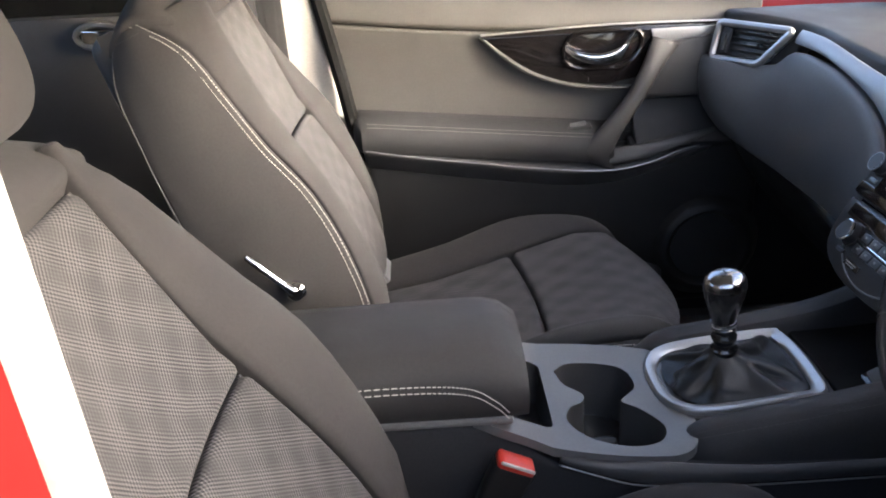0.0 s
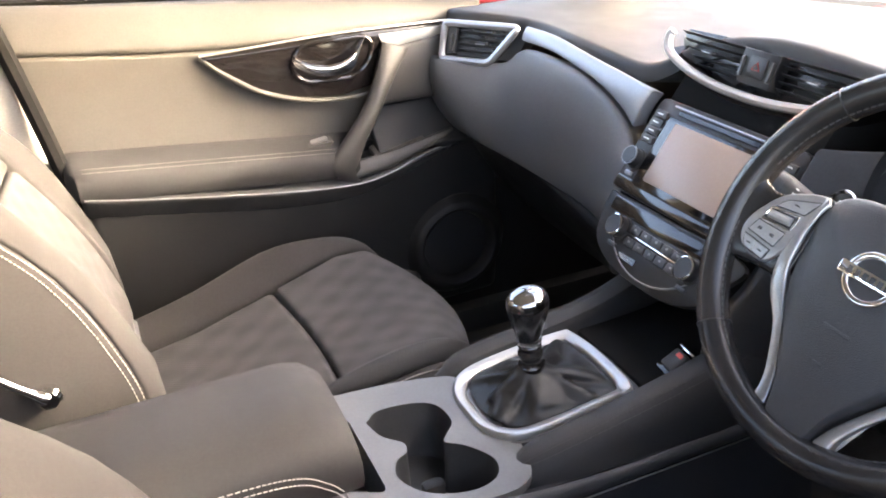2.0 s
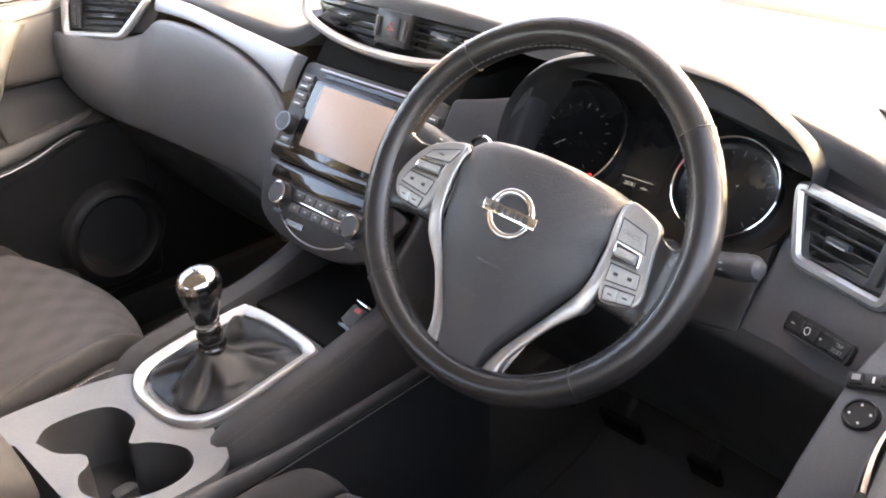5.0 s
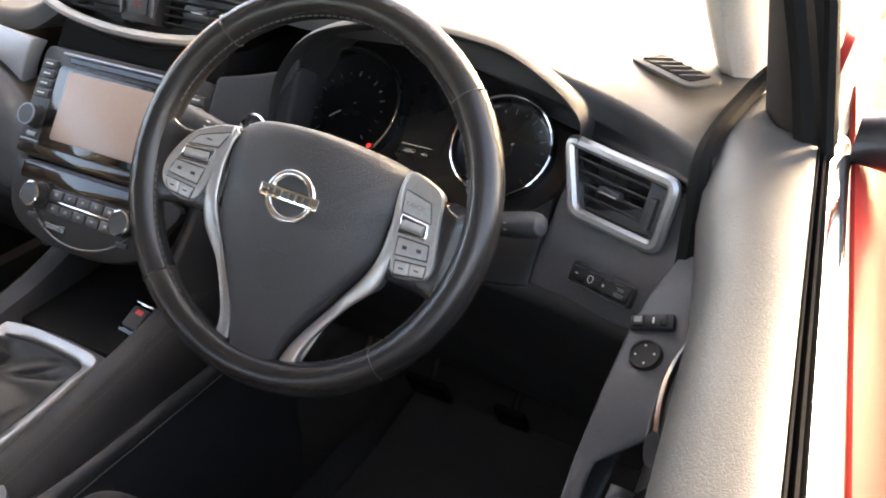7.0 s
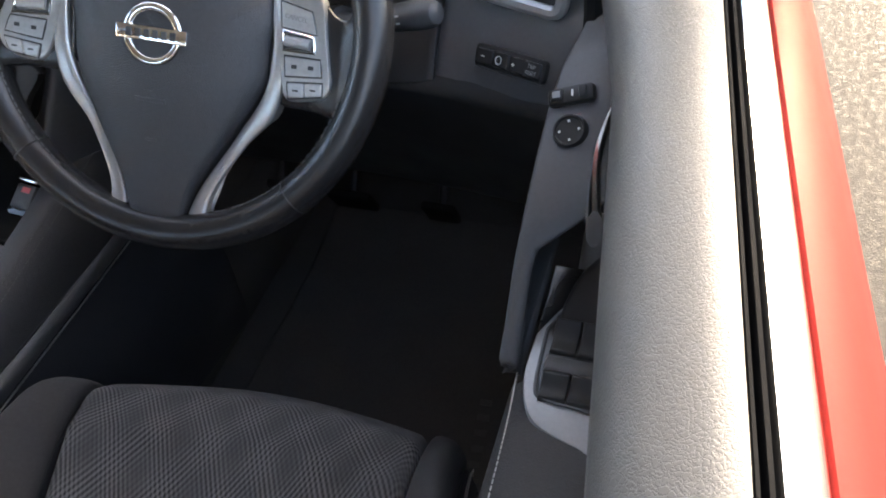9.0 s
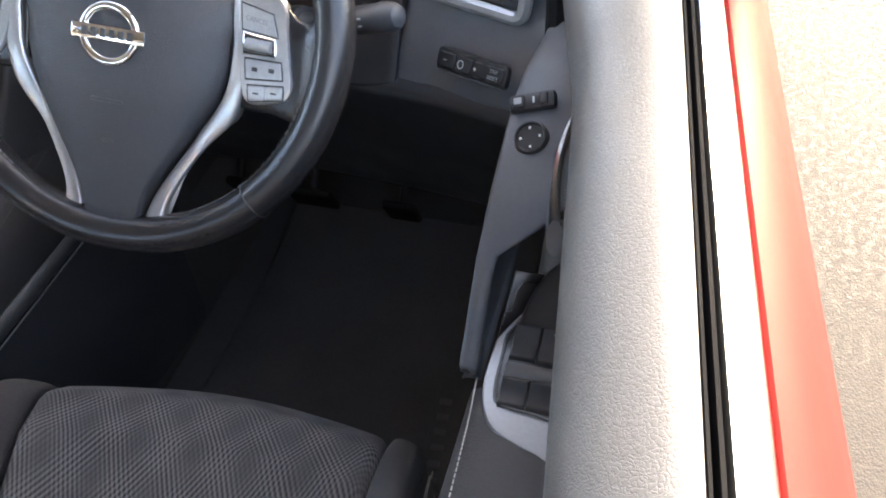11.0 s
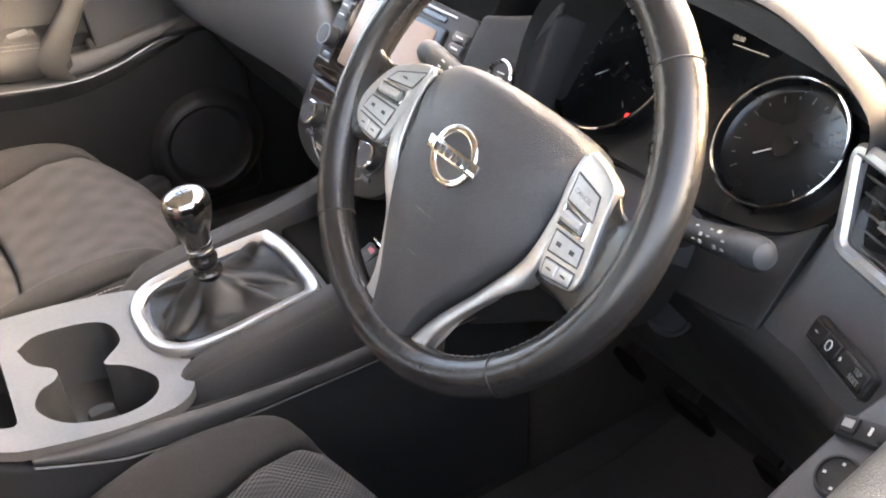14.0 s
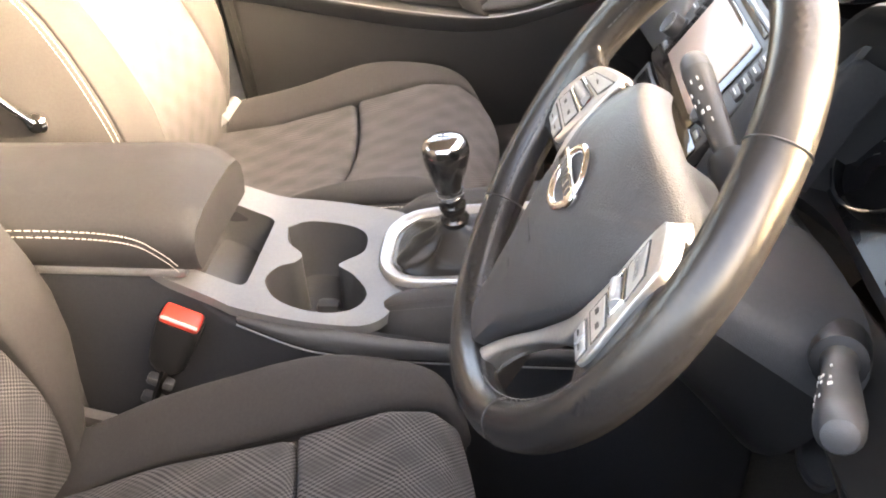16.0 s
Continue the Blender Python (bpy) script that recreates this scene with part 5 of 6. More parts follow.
# per side: upper ends of the trim, outline of the pod, corners of its keys (inner low, outer low, outer high, inner high)
POD = {
    1: dict(inner=[(0.0865, 0.020), (0.0865, 0.034), (0.0885, 0.0450)], outer=[(0.0935, 0.020), (0.0915, 0.034), (0.0945, 0.0475)],
            outline=[(0.0955, 0.0490), (0.108, 0.0462), (0.1265, 0.0390), (0.1315, 0.030), (0.1340, 0.015), (0.1390, -0.010), (0.1415, -0.024), (0.1385, -0.034), (0.130, -0.0385), (0.110, -0.0425), (0.1020, -0.0395), (0.0985, -0.028), (0.0955, -0.005), (0.0915, 0.020), (0.0900, 0.042)],
            top=((0.0965, 0.0130), (0.1270, 0.0105), (0.1215, 0.0270), (0.0940, 0.0325)), roller=((0.0995, -0.0040), (0.1265, -0.0030), (0.1245, 0.0085), (0.0980, 0.0108)),
            mid=((0.1025, -0.0235), (0.1340, -0.0200), (0.1315, -0.0072), (0.1005, -0.0080)), low=((0.1060, -0.0405), (0.1355, -0.0345), (0.1350, -0.0245), (0.1045, -0.0280))),
    -1: dict(inner=[(0.0875, 0.012), (0.0860, 0.024), (0.0825, 0.0330)], outer=[(0.0930, 0.016), (0.0915, 0.030), (0.0880, 0.0390)],
             outline=[(0.0890, 0.0390), (0.100, 0.0365), (0.115, 0.0300), (0.127, 0.0215), (0.137, 0.007), (0.1440, -0.008), (0.1460, -0.021), (0.1420, -0.0325), (0.134, -0.0395), (0.120, -0.0425), (0.108, -0.040), (0.101, -0.028), (0.0955, -0.005), (0.0910, 0.018), (0.0885, 0.032)],
             top=((0.0985, 0.0145), (0.1270, 0.0105), (0.1195, 0.0200), (0.0905, 0.0315)), roller=((0.1030, -0.0040), (0.1325, -0.0050), (0.1290, 0.0080), (0.1010, 0.0105)),
             mid=((0.1085, -0.0245), (0.1390, -0.0210), (0.1345, -0.0080), (0.1050, -0.0085)), low=((0.1120, -0.0400), (0.1350, -0.0375), (0.1395, -0.0255), (0.1095, -0.0290))),
}
for s in (-1, 1):
    P = POD[s]
    inner = curve([(0.0235, -0.160, 0), (0.034, -0.126, 0), (0.0585, -0.083, 0), (0.083, -0.040, 0), (0.0880, -0.004, 0)] + [(x, y, 0) for x, y in P["inner"]])
    outer = curve([(0.0430, -0.152, 0), (0.0475, -0.128, 0), (0.069, -0.089, 0), (0.095, -0.055, 0), (0.1010, -0.010, 0)] + [(x, y, 0) for x, y in P["outer"]])

    def on_trim(u, v):
        p = inner(u).lerp(outer(u), v)
        return WM @ Vector((s * p.x, p.y, trim_depth(p.x, p.y) + 0.0012 * math.sin(math.pi * v)))
    part("spoke_trim", pad(on_trim, 0.003, 0.014, 36, 6, WN), M_SATIN, wheel, "satin silver spoke trim")
    q = smooth_outline(P["outline"], 56)
    cx, cy = (0.117, 0.002) if s > 0 else (0.114, 0.0)
    pod_rings = []
    for g, d in ((1.0, -0.010), (1.0, -0.0012), (0.985, 0.0004), (0.95, 0.0012), (0.90, 0.0012), (0.6, 0.0012), (0.3, 0.0012), (0.02, 0.0012)):
        pod_rings.append([WM @ Vector((s * (cx + (x - cx) * g), cy + (y - cy) * g, trim_depth(cx + (x - cx) * g, cy + (y - cy) * g) + d)) for x, y in q])
    pod = part("switch_pod", loft(pod_rings), M_SATIN, wheel, "satin silver switch pod")

    def on_key(c, u, v, d=0.0):
        """A point of a key given by its four corners."""
        x, y = [c[0][i] * (1 - u) * (1 - v) + c[1][i] * u * (1 - v) + c[2][i] * u * v + c[3][i] * (1 - u) * v for i in (0, 1)]
        return WM @ Vector((s * x, y, trim_depth(x, y) + 0.0012 + d))

    def key_pad(name, c, u0, u1, d, material, r=0.0012, label=""):
        return part(name, pad(lambda u, v: on_key(c, u0 + (u1 - u0) * u, v, d), r, 0.003, 6, 5, WN), material, pod, label)

    def key_gap(c):
        """The dark joint round a key."""
        part("key_gap", tube([on_key(c, *e, 0.0) for e in ((0, 0), (0.5, 0), (1, 0), (1, 0.5), (1, 1), (0.5, 1), (0, 1), (0, 0.5))], 0.0009, 5, True), M_HARD, pod)
    for c in (P["top"], P["mid"], P["low"]):
        key_gap(c)
    flat = WM.to_3x3().to_4x4()
    key_pad("roller_well", P["roller"], 0, 1, 0.0003, M_HARD, 0.0008)
    part("roller_frame", tube([on_key(P["roller"], *e, 0.0006) for e in ((0, 0), (0.5, 0), (1, 0), (1, 0.5), (1, 1), (0.5, 1), (0, 1), (0, 0.5))], 0.0011, 6, True), M_CHROME, pod)
    part("roller", tube([on_key(P["roller"], 0.10 + 0.2 * k, 0.5, 0.0008) for k in range(5)], 0.0040, 14), M_BUTTON, pod, "ribbed roller switch")
    key_pad("button", P["top"], 0, 1, 0.0010, M_BUTTON)
    key_pad("button", P["mid"], 0, 1, 0.0010, M_BUTTON)
    for k in range(2):
        key_pad("button", P["low"], 0.52 * k, 0.48 + 0.52 * k, 0.0016, M_BUTTON, 0.0015)
        part("button_mark", box(0.0044, 0.0030, 0.0005, 0, 1, Matrix.Translation(on_key(P["mid"], 0.27 + 0.46 * k, 0.5, 0.0013)) @ flat), M_HARD, pod)
        part("button_mark", box(0.0048, 0.0014, 0.0005, 0, 1, Matrix.Translation(on_key(P["low"], 0.25 + 0.5 * k, 0.5, 0.0019)) @ flat), M_HARD, pod)
    if s > 0:
        lettering("CANCEL", 0.0052, Matrix.Translation(on_key(P["top"], 0.46, 0.5, 0.0016)) @ flat @ pose(0, 0, 0, 0, -9.7, -6), M_DIMMARK, pod)
    else:
        part("button_mark", box(0.006, 0.0014, 0.0005, 0, 1, Matrix.Translation(on_key(P["top"], 0.5, 0.5, 0.0013)) @ flat), M_HARD, pod)
    # leather thumb rest between pod and rim, hollowed above
    top_a, top_v = ([0.088, 0.122, 0.129, 0.138, 0.147, 0.154, 0.160], [0.044, 0.0415, 0.037, 0.028, 0.0255, 0.033, 0.047]) if s > 0 else ([0.080, 0.100, 0.115, 0.128, 0.140, 0.150, 0.160], [0.0395, 0.036, 0.030, 0.0250, 0.0235, 0.0275, 0.043])

    def on_rest(u, v):
        a = 0.084 + 0.077 * u
        lo = float(np.interp(a, [0.084, 0.10, 0.125, 0.142, 0.150, 0.161], [-0.045, -0.050, -0.050, -0.053, -0.058, -0.045]))
        hi = float(np.interp(a, top_a, top_v))
        w = trim_depth(a, 0.0) - 0.0025 + 0.0035 * max(0.0, (a - 0.146) / 0.015)
        return WM @ Vector((s * a, lo + (hi - lo) * v, w - 0.0045 * (2 * v - 1) ** 6))
    part("thumb_rest", pad(on_rest, 0.004, 0.014, 22, 14, WN), M_RIM, wheel, "leather thumb rest at the spoke")
    part("lower_spoke", pad(lambda u, v: WM @ Vector((s * (0.0 + 0.056 * u * (0.45 + 0.55 * (1 - v))), -0.166 + 0.034 * v, -0.008 - 0.012 * v)), 0.003, 0.012, 6, 6, WN), M_RIM, wheel)
part("wheel_back", lathe([(0.0, -0.085), (0.046, -0.085), (0.054, -0.070), (0.058, -0.035), (0.056, -0.022), (0.0, -0.022)], WM @ pose(0, -0.018, 0), 32), M_HARD, wheel, "black back of the hub")

# column and stalks
col = thing("steering_column", (0.366, 0.16, 0.93), "black plastic steering column shroud behind the wheel", "steering column")
shr = []
for k in range(9):
    d = -0.060 - 0.130 * k / 8
    w, h, low = 0.060 + 0.036 * k / 8, 0.036 + 0.016 * k / 8, 1.25 + 0.4 * k / 8
    shr.append([COLM @ Vector((w * math.copysign(abs(math.cos(b)) ** 0.7, math.cos(b)), -0.026 + h * (low if math.sin(b) < 0 else 1.0) * math.copysign(abs(math.sin(b)) ** 0.7, math.sin(b)), d)) for b in [j * math.pi / 14 for j in range(28)]])
# one black shroud in two colours: lit grey above, shaded black below
part("upper_shroud", loft([r[:15] for r in shr]), M_GREYP, col, "smooth upper shroud, painted greyer where light falls")
part("lower_shroud", loft([r[14:] + r[:1] for r in shr]), M_BLACK, col, "lower shroud, painted blacker for the shade below")
boss_m = axes((0.426, 0.165, 0.863), (1, 0.3, 0), (0, 0.25, 1))
part("lower_boss", lathe([(0.0, -0.035), (0.023, -0.035), (0.0245, -0.004), (0.0235, 0.001), (0.0205, 0.002), (0.019, -0.001), (0.010, 0.001), (0.0, 0.002)], boss_m, 28), M_SOFT, col, "round black boss below the shroud")
part("shroud_joint", tube([p + (p - WC) * 0.004 for p in shr[2]], 0.0012, 5, True), M_HARD, col)


def stalk(a, b, label):
    a, b = Vector(a), Vector(b)
    d = (b - a).normalized()
    st = thing("column_stalk", tuple(a), label, "column stalk", "column stalks")
    pts = [a.lerp(b, t) for t in (0, 0.18, 0.2, 0.55, 0.85, 0.94, 0.985, 1.0)]
    part("stalk_collar", tube([a - d * 0.012, a + d * 0.014, a + d * 0.022, a + d * 0.024], [0.0185, 0.0180, 0.0165, 0.0105], 18), M_BLACK, st, "round black collar")
    body = part("stalk_body", tube(pts[:5], [0.011, 0.0112, 0.0090, 0.0110, 0.0124], 16), M_HARD, st)
    part("stalk_tip", tube(pts[4:], [0.0126, 0.0118, 0.0088, 0.0040], 16), M_GREYP, st, "rounded grey end cap")
    side = d.cross(Vector((0, -0.85, 0.53))).normalized()
    up = side.cross(d)
    if up.y > 0:
        up = -up
    for k, t in enumerate((0.42, 0.50, 0.58, 0.66, 0.74)):
        c = a.lerp(b, t)
        for j in (-1, 0, 1):
            if (k + j) % 3 == 0:
                continue
            w = (up * math.cos(0.5 * j) + side * math.sin(0.5 * j)).normalized()
            m = axes(c + w * (0.0090 + 0.0034 * (t - 0.2) / 0.65), d, w.cross(d))
            part("stalk_mark", box(0.0038, 0.0026 if k % 2 else 0.0012, 0.0012, 0, 1, m), M_MARK, body)
    return st


stalk((0.424, 0.158, 0.952), (0.546, 0.113, 1.003), "black wiper stalk with white markings and a grey tip")
stalk((0.272, 0.122, 0.982), (0.146, 0.101, 1.029), "black light stalk with white markings and a grey tip")

# ---- centre console ----
con = thing("centre_console", (0.02, -0.15, 0.40), "dark centre console with grey cup holder panel and padded sides", "centre console")
UP = (0, 0, 1)


def topz(y):
    """Height of the console's top along the car."""
    return float(np.interp(y, [-0.75, -0.42, -0.34, -0.20, 0.0, 0.10, 0.2], [0.785, 0.782, 0.747, 0.730, 0.742, 0.768, 0.80]))


# side walls
for s in (-1, 1):
    cx = 0.032
    wall_low = [(cx + s * 0.115, -0.80, 0.40), (cx + s * 0.115, -0.4, 0.40), (cx + s * 0.120, 0.0, 0.40), (cx + s * 0.14, 0.22, 0.40)]
    wall_high = [(cx + s * 0.098, -0.80, 0.782), (cx + s * 0.098, -0.44, 0.776), (cx + s * 0.108, -0.34, 0.724), (cx + s * 0.117, -0.24, 0.694), (cx + s * 0.114, -0.12, 0.684), (cx + s * 0.112, 0.05, 0.70), (cx + s * 0.125, 0.22, 0.74)]
    part("side_wall", pad(ruled(wall_low, wall_high, 0.006, (s, 0, 0)), 0.008, 0.03, 26, 8, (s, 0, 0)), M_SOFT, con, "matt black side wall")
# cup holder panel with one tray opening and a double cup opening
tray = rounded(0.140, 0.072, 0.010, 4, 0.036, -0.372)
cup = smooth_outline([(-0.018, -0.318), (-0.038, -0.296), (-0.040, -0.250), (-0.026, -0.224), (0.010, -0.220), (0.034, -0.238), (0.046, -0.244), (0.060, -0.224), (0.092, -0.204), (0.122, -0.216), (0.134, -0.252), (0.122, -0.296), (0.090, -0.318), (0.062, -0.310), (0.050, -0.294), (0.032, -0.290), (0.012, -0.310)], 64)
edge = smooth_outline([(-0.070, -0.432), (0.030, -0.436), (0.124, -0.432), (0.140, -0.36), (0.152, -0.26), (0.140, -0.186), (0.085, -0.166), (0.03, -0.162), (-0.03, -0.166), (-0.080, -0.186), (-0.090, -0.26), (-0.082, -0.36)], 64)


def holed(outline, holes, zf, depth):
    """A panel with openings: front faces filled between the outlines, with walls down at each outline."""
    bm = bmesh.new()
    edges = []
    for loop in (outline, *holes):
        v = [bm.verts.new((x, y, 0)) for x, y in loop]
        for i in range(len(v)):
            edges.append(bm.edges.new((v[i], v[(i + 1) % len(v)])))
    bmesh.ops.triangle_fill(bm, edges=edges, use_beauty=True)
    rim = [e for e in bm.edges if e.is_boundary]
    ext = bmesh.ops.extrude_edge_only(bm, edges=rim)
    for q in ext["geom"]:
        if isinstance(q, bmesh.types.BMVert):
            q.co.z -= depth
    for q in bm.verts:
        q.co.z += zf(q.co.y)
    return bm


part("cup_panel", holed(edge, [tray, cup], topz, 0.012), M_CUP, con, "satin grey cup holder panel", 30)


# rounded lip of the panel, curling down to a seam
for s in (-1, 1):
    lt = curve([(0.031 + s * x, y, z) for x, y, z in ((0.110, -0.335, 0.7365), (0.116, -0.30, 0.734), (0.1205, -0.262, 0.7312), (0.1205, -0.225, 0.7285), (0.119, -0.18, 0.720), (0.117, -0.10, 0.711), (0.117, 0.02, 0.709), (0.120, 0.16, 0.712))])
    lb = curve([(0.031 + s * x, y, z) for x, y, z in ((0.118, -0.335, 0.730), (0.126, -0.30, 0.721), (0.130, -0.262, 0.709), (0.131, -0.225, 0.703), (0.128, -0.18, 0.696), (0.123, -0.10, 0.690), (0.123, 0.02, 0.690), (0.126, 0.16, 0.694))])
    part("panel_lip", pad(lambda u, v: lb(u).lerp(lt(u), v) + Vector((s * 0.004 * math.sin(math.pi * v), 0, 0.003 * math.sin(math.pi * v))), 0.002, 0.01, 20, 6, (s, 0, 0.6)), M_GREYP, con, "smooth dark lip of the cup panel")
    part("lip_seam", tube([lb(i / 20) + Vector((s * 0.0016, 0, -0.001)) for i in range(21)], 0.0011, 5), M_GUN, con)


def well(outline, zf, depth, taper=0.93):
    cx, cy = sum(p[0] for p in outline) / len(outline), sum(p[1] for p in outline) / len(outline)
    rings = [[Vector((cx + (x - cx) * g, cy + (y - cy) * g, zf(y) - d)) for x, y in outline] for g, d in ((1.0, 0.001), (0.99, 0.012), (taper, depth - 0.008), (taper - 0.04, depth))]
    bm = loft(rings, caps=False)
    vs = list(bm.verts)[-len(outline):]
    bm.faces.new(vs)
    return bm


part("tray_well", well(tray, topz, 0.055), M_HARD, con, "black tray recess")
cw = part("cup_well", well(cup, topz, 0.075), M_HARD, con, "black double cup holder recess")
part("cup_divider", box(0.020, 0.030, 0.03, 0.008, 2, pose(0.045, -0.262, 0.668)), M_HARD, cw)
# padded knee sides beside the gear lever
for s in (-1, 1):
    ax = 0.006
    path = [(ax + s * 0.101, -0.196, 0.720), (ax + s * 0.106, -0.15, 0.736), (ax + s * 0.105, -0.06, 0.749), (ax + s * 0.104, 0.04, 0.766), (ax + s * 0.108, 0.12, 0.790), (ax + s * 0.120, 0.19, 0.815)]
    f = curve(path)
    rr = []
    for i in range(25):
        t = i / 24
        c = f(t)
        g = min(1.0, 0.35 + 4.5 * t) * (1 + 0.25 * t)
        rr.append([c + Vector((s * (a * g), 0, b * g)) for a, b in ((-0.022, -0.004), (-0.016, 0.006), (-0.004, 0.010), (0.008, 0.008), (0.018, 0.000), (0.025, -0.014), (0.029, -0.040), (0.027, -0.066), (-0.02, -0.066))])
    kp = part("knee_pad", loft(rr), M_SIDE, con, "padded stitched console side")
    for d, e in ((0.0095, 0.0068), (0.0150, 0.0018)):
        part("knee_stitching", stitches([f(t) + Vector((s * d * min(1.0, 0.35 + 4.5 * t) * (1 + 0.25 * t), 0, (e + 0.0014) * min(1.0, 0.35 + 4.5 * t) * (1 + 0.25 * t))) for t in (0.06, 0.2, 0.4, 0.6, 0.8, 0.95)], 0.005, 0.0006), M_SEAM, kp)
# gear surround
GM = axes((0.004, -0.098, 0.7415), (1, 0, 0), (0, 1, 0.10)) @ Matrix.Diagonal((1, 0.95, 1, 1))
frame_q = smooth_outline([(-0.074, 0.092), (-0.078, 0.06), (-0.079, -0.03), (-0.070, -0.078), (-0.040, -0.102), (0.0, -0.106), (0.040, -0.102), (0.070, -0.078), (0.079, -0.03), (0.078, 0.06), (0.074, 0.092), (0.03, 0.099), (-0.03, 0.099)], 60)
frame_q96 = smooth_outline([frame_q[i] for i in range(0, 60, 5)], 96)
part("deck", plate([(x * 1.12, y * 1.05 + 0.004) for x, y in frame_q], 0.004, 0.001, GM @ pose(0, 0, -0.006)), M_GREYP, con)
part("gear_frame", loft([[GM @ Vector((x * k, y * (1 + (k - 1) * 0.8), z)) for x, y in frame_q] for k, z in ((1.03, -0.002), (1.02, 0.0045), (0.99, 0.0070), (0.89, 0.0060), (0.835, 0.0020), (0.825, -0.004))], caps=False), M_SATIN, con, "bright satin silver gear surround")
part("gear_tray", plate([(x * 0.84, y * 0.86) for x, y in frame_q], 0.002, 0.0, GM @ pose(0, 0, -0.004)), M_BOOT, con)
# gaiter
gr = []
for k in range(15):
    t = k / 14
    g = (1 - t) ** 1.15 * 0.68 + 0.14
    row = []
    for i in range(96):
        x, y = frame_q96[i]
        a = 2 * math.pi * i / 96
        amp = math.sin(math.pi * min(1.0, t * 1.15)) ** 0.8
        wv = math.sin(5 * a + 2.6 * t + 0.9 * math.sin(a + 1)) + 0.5 * math.sin(9 * a - 3.0 * t + 0.4)
        fold = 1 + 0.23 * amp * math.copysign(abs(wv) ** 0.7, wv) * (1 - 0.35 * t)
        lift = 0.004 * amp * math.sin(7 * a + 4 * t)
        row.append(GM @ Vector((x * g * fold + 0.006 * t, y * g * 0.98 * fold - 0.012 * t, 0.002 + 0.037 * t ** 1.15 + lift * (1 - t))))
    gr.append(row)
gl2 = thing("gear_lever", (0.012, -0.105, 0.745), "gear lever with dark metal and chrome knob, leather gaiter", "gear lever")
part("gaiter", loft(gr, caps=False), M_BOOT, gl2, "creased black leather gaiter", 70)
part("gaiter_seam", stitches([gr[1][13] + Vector((0, 0, 0.002)), gr[4][13] + Vector((0.001, 0, 0.002)), gr[8][13] + Vector((0.001, 0, 0.002))], 0.005, 0.0006), M_DIMMARK, gl2)
LV = axes((0.012, -0.112, 0.788), (1, 0, -0.06), (0, 0.98, 0.12))
part("lever_shaft", lathe([(0.0, -0.014), (0.0140, -0.014), (0.0160, -0.010), (0.0165, -0.005), (0.0140, -0.002), (0.0128, 0.002), (0.0128, 0.005), (0.0150, 0.008), (0.0158, 0.012), (0.0145, 0.015), (0.0128, 0.017), (0.0126, 0.019), (0.0146, 0.0215), (0.0146, 0.0255), (0.0124, 0.028), (0.0, 0.0285)], LV, 28), M_KNOB, gl2, "ribbed dark lever collar")
part("lever_ring", lathe([(0.010, 0.0), (0.0150, 0.0), (0.0158, 0.003), (0.0150, 0.006), (0.010, 0.006)], LV @ pose(0, 0, 0.0285), 28), M_CHROME, gl2, "chrome ring")
kq = []
for h, w, d, sh in ((0.0345, 0.0142, 0.0145, 0), (0.041, 0.0155, 0.0160, 0), (0.054, 0.0188, 0.0198, 0.001), (0.067, 0.0218, 0.0236, 0.002), (0.078, 0.0232, 0.0256, 0.003), (0.087, 0.0230, 0.0256, 0.003), (0.094, 0.0202, 0.0228, 0.003)):
    kq.append([LV @ Vector((w * math.cos(a), sh + d * math.sin(a), h)) for a in [k * math.pi / 14 for k in range(28)]])
kn = part("knob", loft(kq), M_KNOB, gl2, "dark metallic gear knob")
cq = []
for h, w, d in ((0.0840, 0.0234, 0.0260), (0.0905, 0.0225, 0.0250), (0.0955, 0.0196, 0.0222), (0.0988, 0.0150, 0.0172), (0.1005, 0.0092, 0.0108), (0.1010, 0.0020, 0.0020)):
    cq.append([LV @ Vector((w * math.cos(a), 0.003 + d * math.sin(a), h)) for a in [k * math.pi / 14 for k in range(28)]])
part("knob_cap", loft(cq), M_DARKCHROME, kn, "chrome knob cap")
part("shift_pattern", merged(*[tube([LV @ Vector((x, -0.004 if b else 0.004, 0.1012 - 14 * x * x)), LV @ Vector((x, 0.010 if b else 0.004, 0.1010 - 14 * x * x))], 0.0007, 4) for x in (-0.007, 0.0, 0.007) for b in (0, 1)] + [tube([LV @ Vector((x, 0.003, 0.1020 - 14 * x * x)) for x in (-0.007, 0, 0.007)], 0.0007, 4)]), M_HARD, kn, "black shift pattern")
# electric parking brake switch
PB = axes((0.076, 0.058, 0.766), (0.97, -0.1, 0), (0, 0.96, 0.28))
pb = thing("parking_brake_switch", (0.076, 0.058, 0.765), "electric parking brake switch with a red mark and chrome edge", "switch")
part("surround", plate(rounded(0.036, 0.044, 0.006, 4), 0.004, 0.001, PB @ pose(0, 0, -0.003)), M_PIANO, pb)
part("paddle", box(0.026, 0.028, 0.010, 0.003, 2, PB @ pose(0, -0.002, 0.005, 14)), M_HARD, pb)
part("paddle_edge", box(0.030, 0.004, 0.005, 0.0015, 2, PB @ pose(0, 0.016, 0.011, 14)), M_CHROME, pb)
part("brake_mark", box(0.011, 0.006, 0.0006, 0, 1, PB @ pose(0.002, 0.004, 0.0118, 14)), M_REDBTN, pb, "red mark")
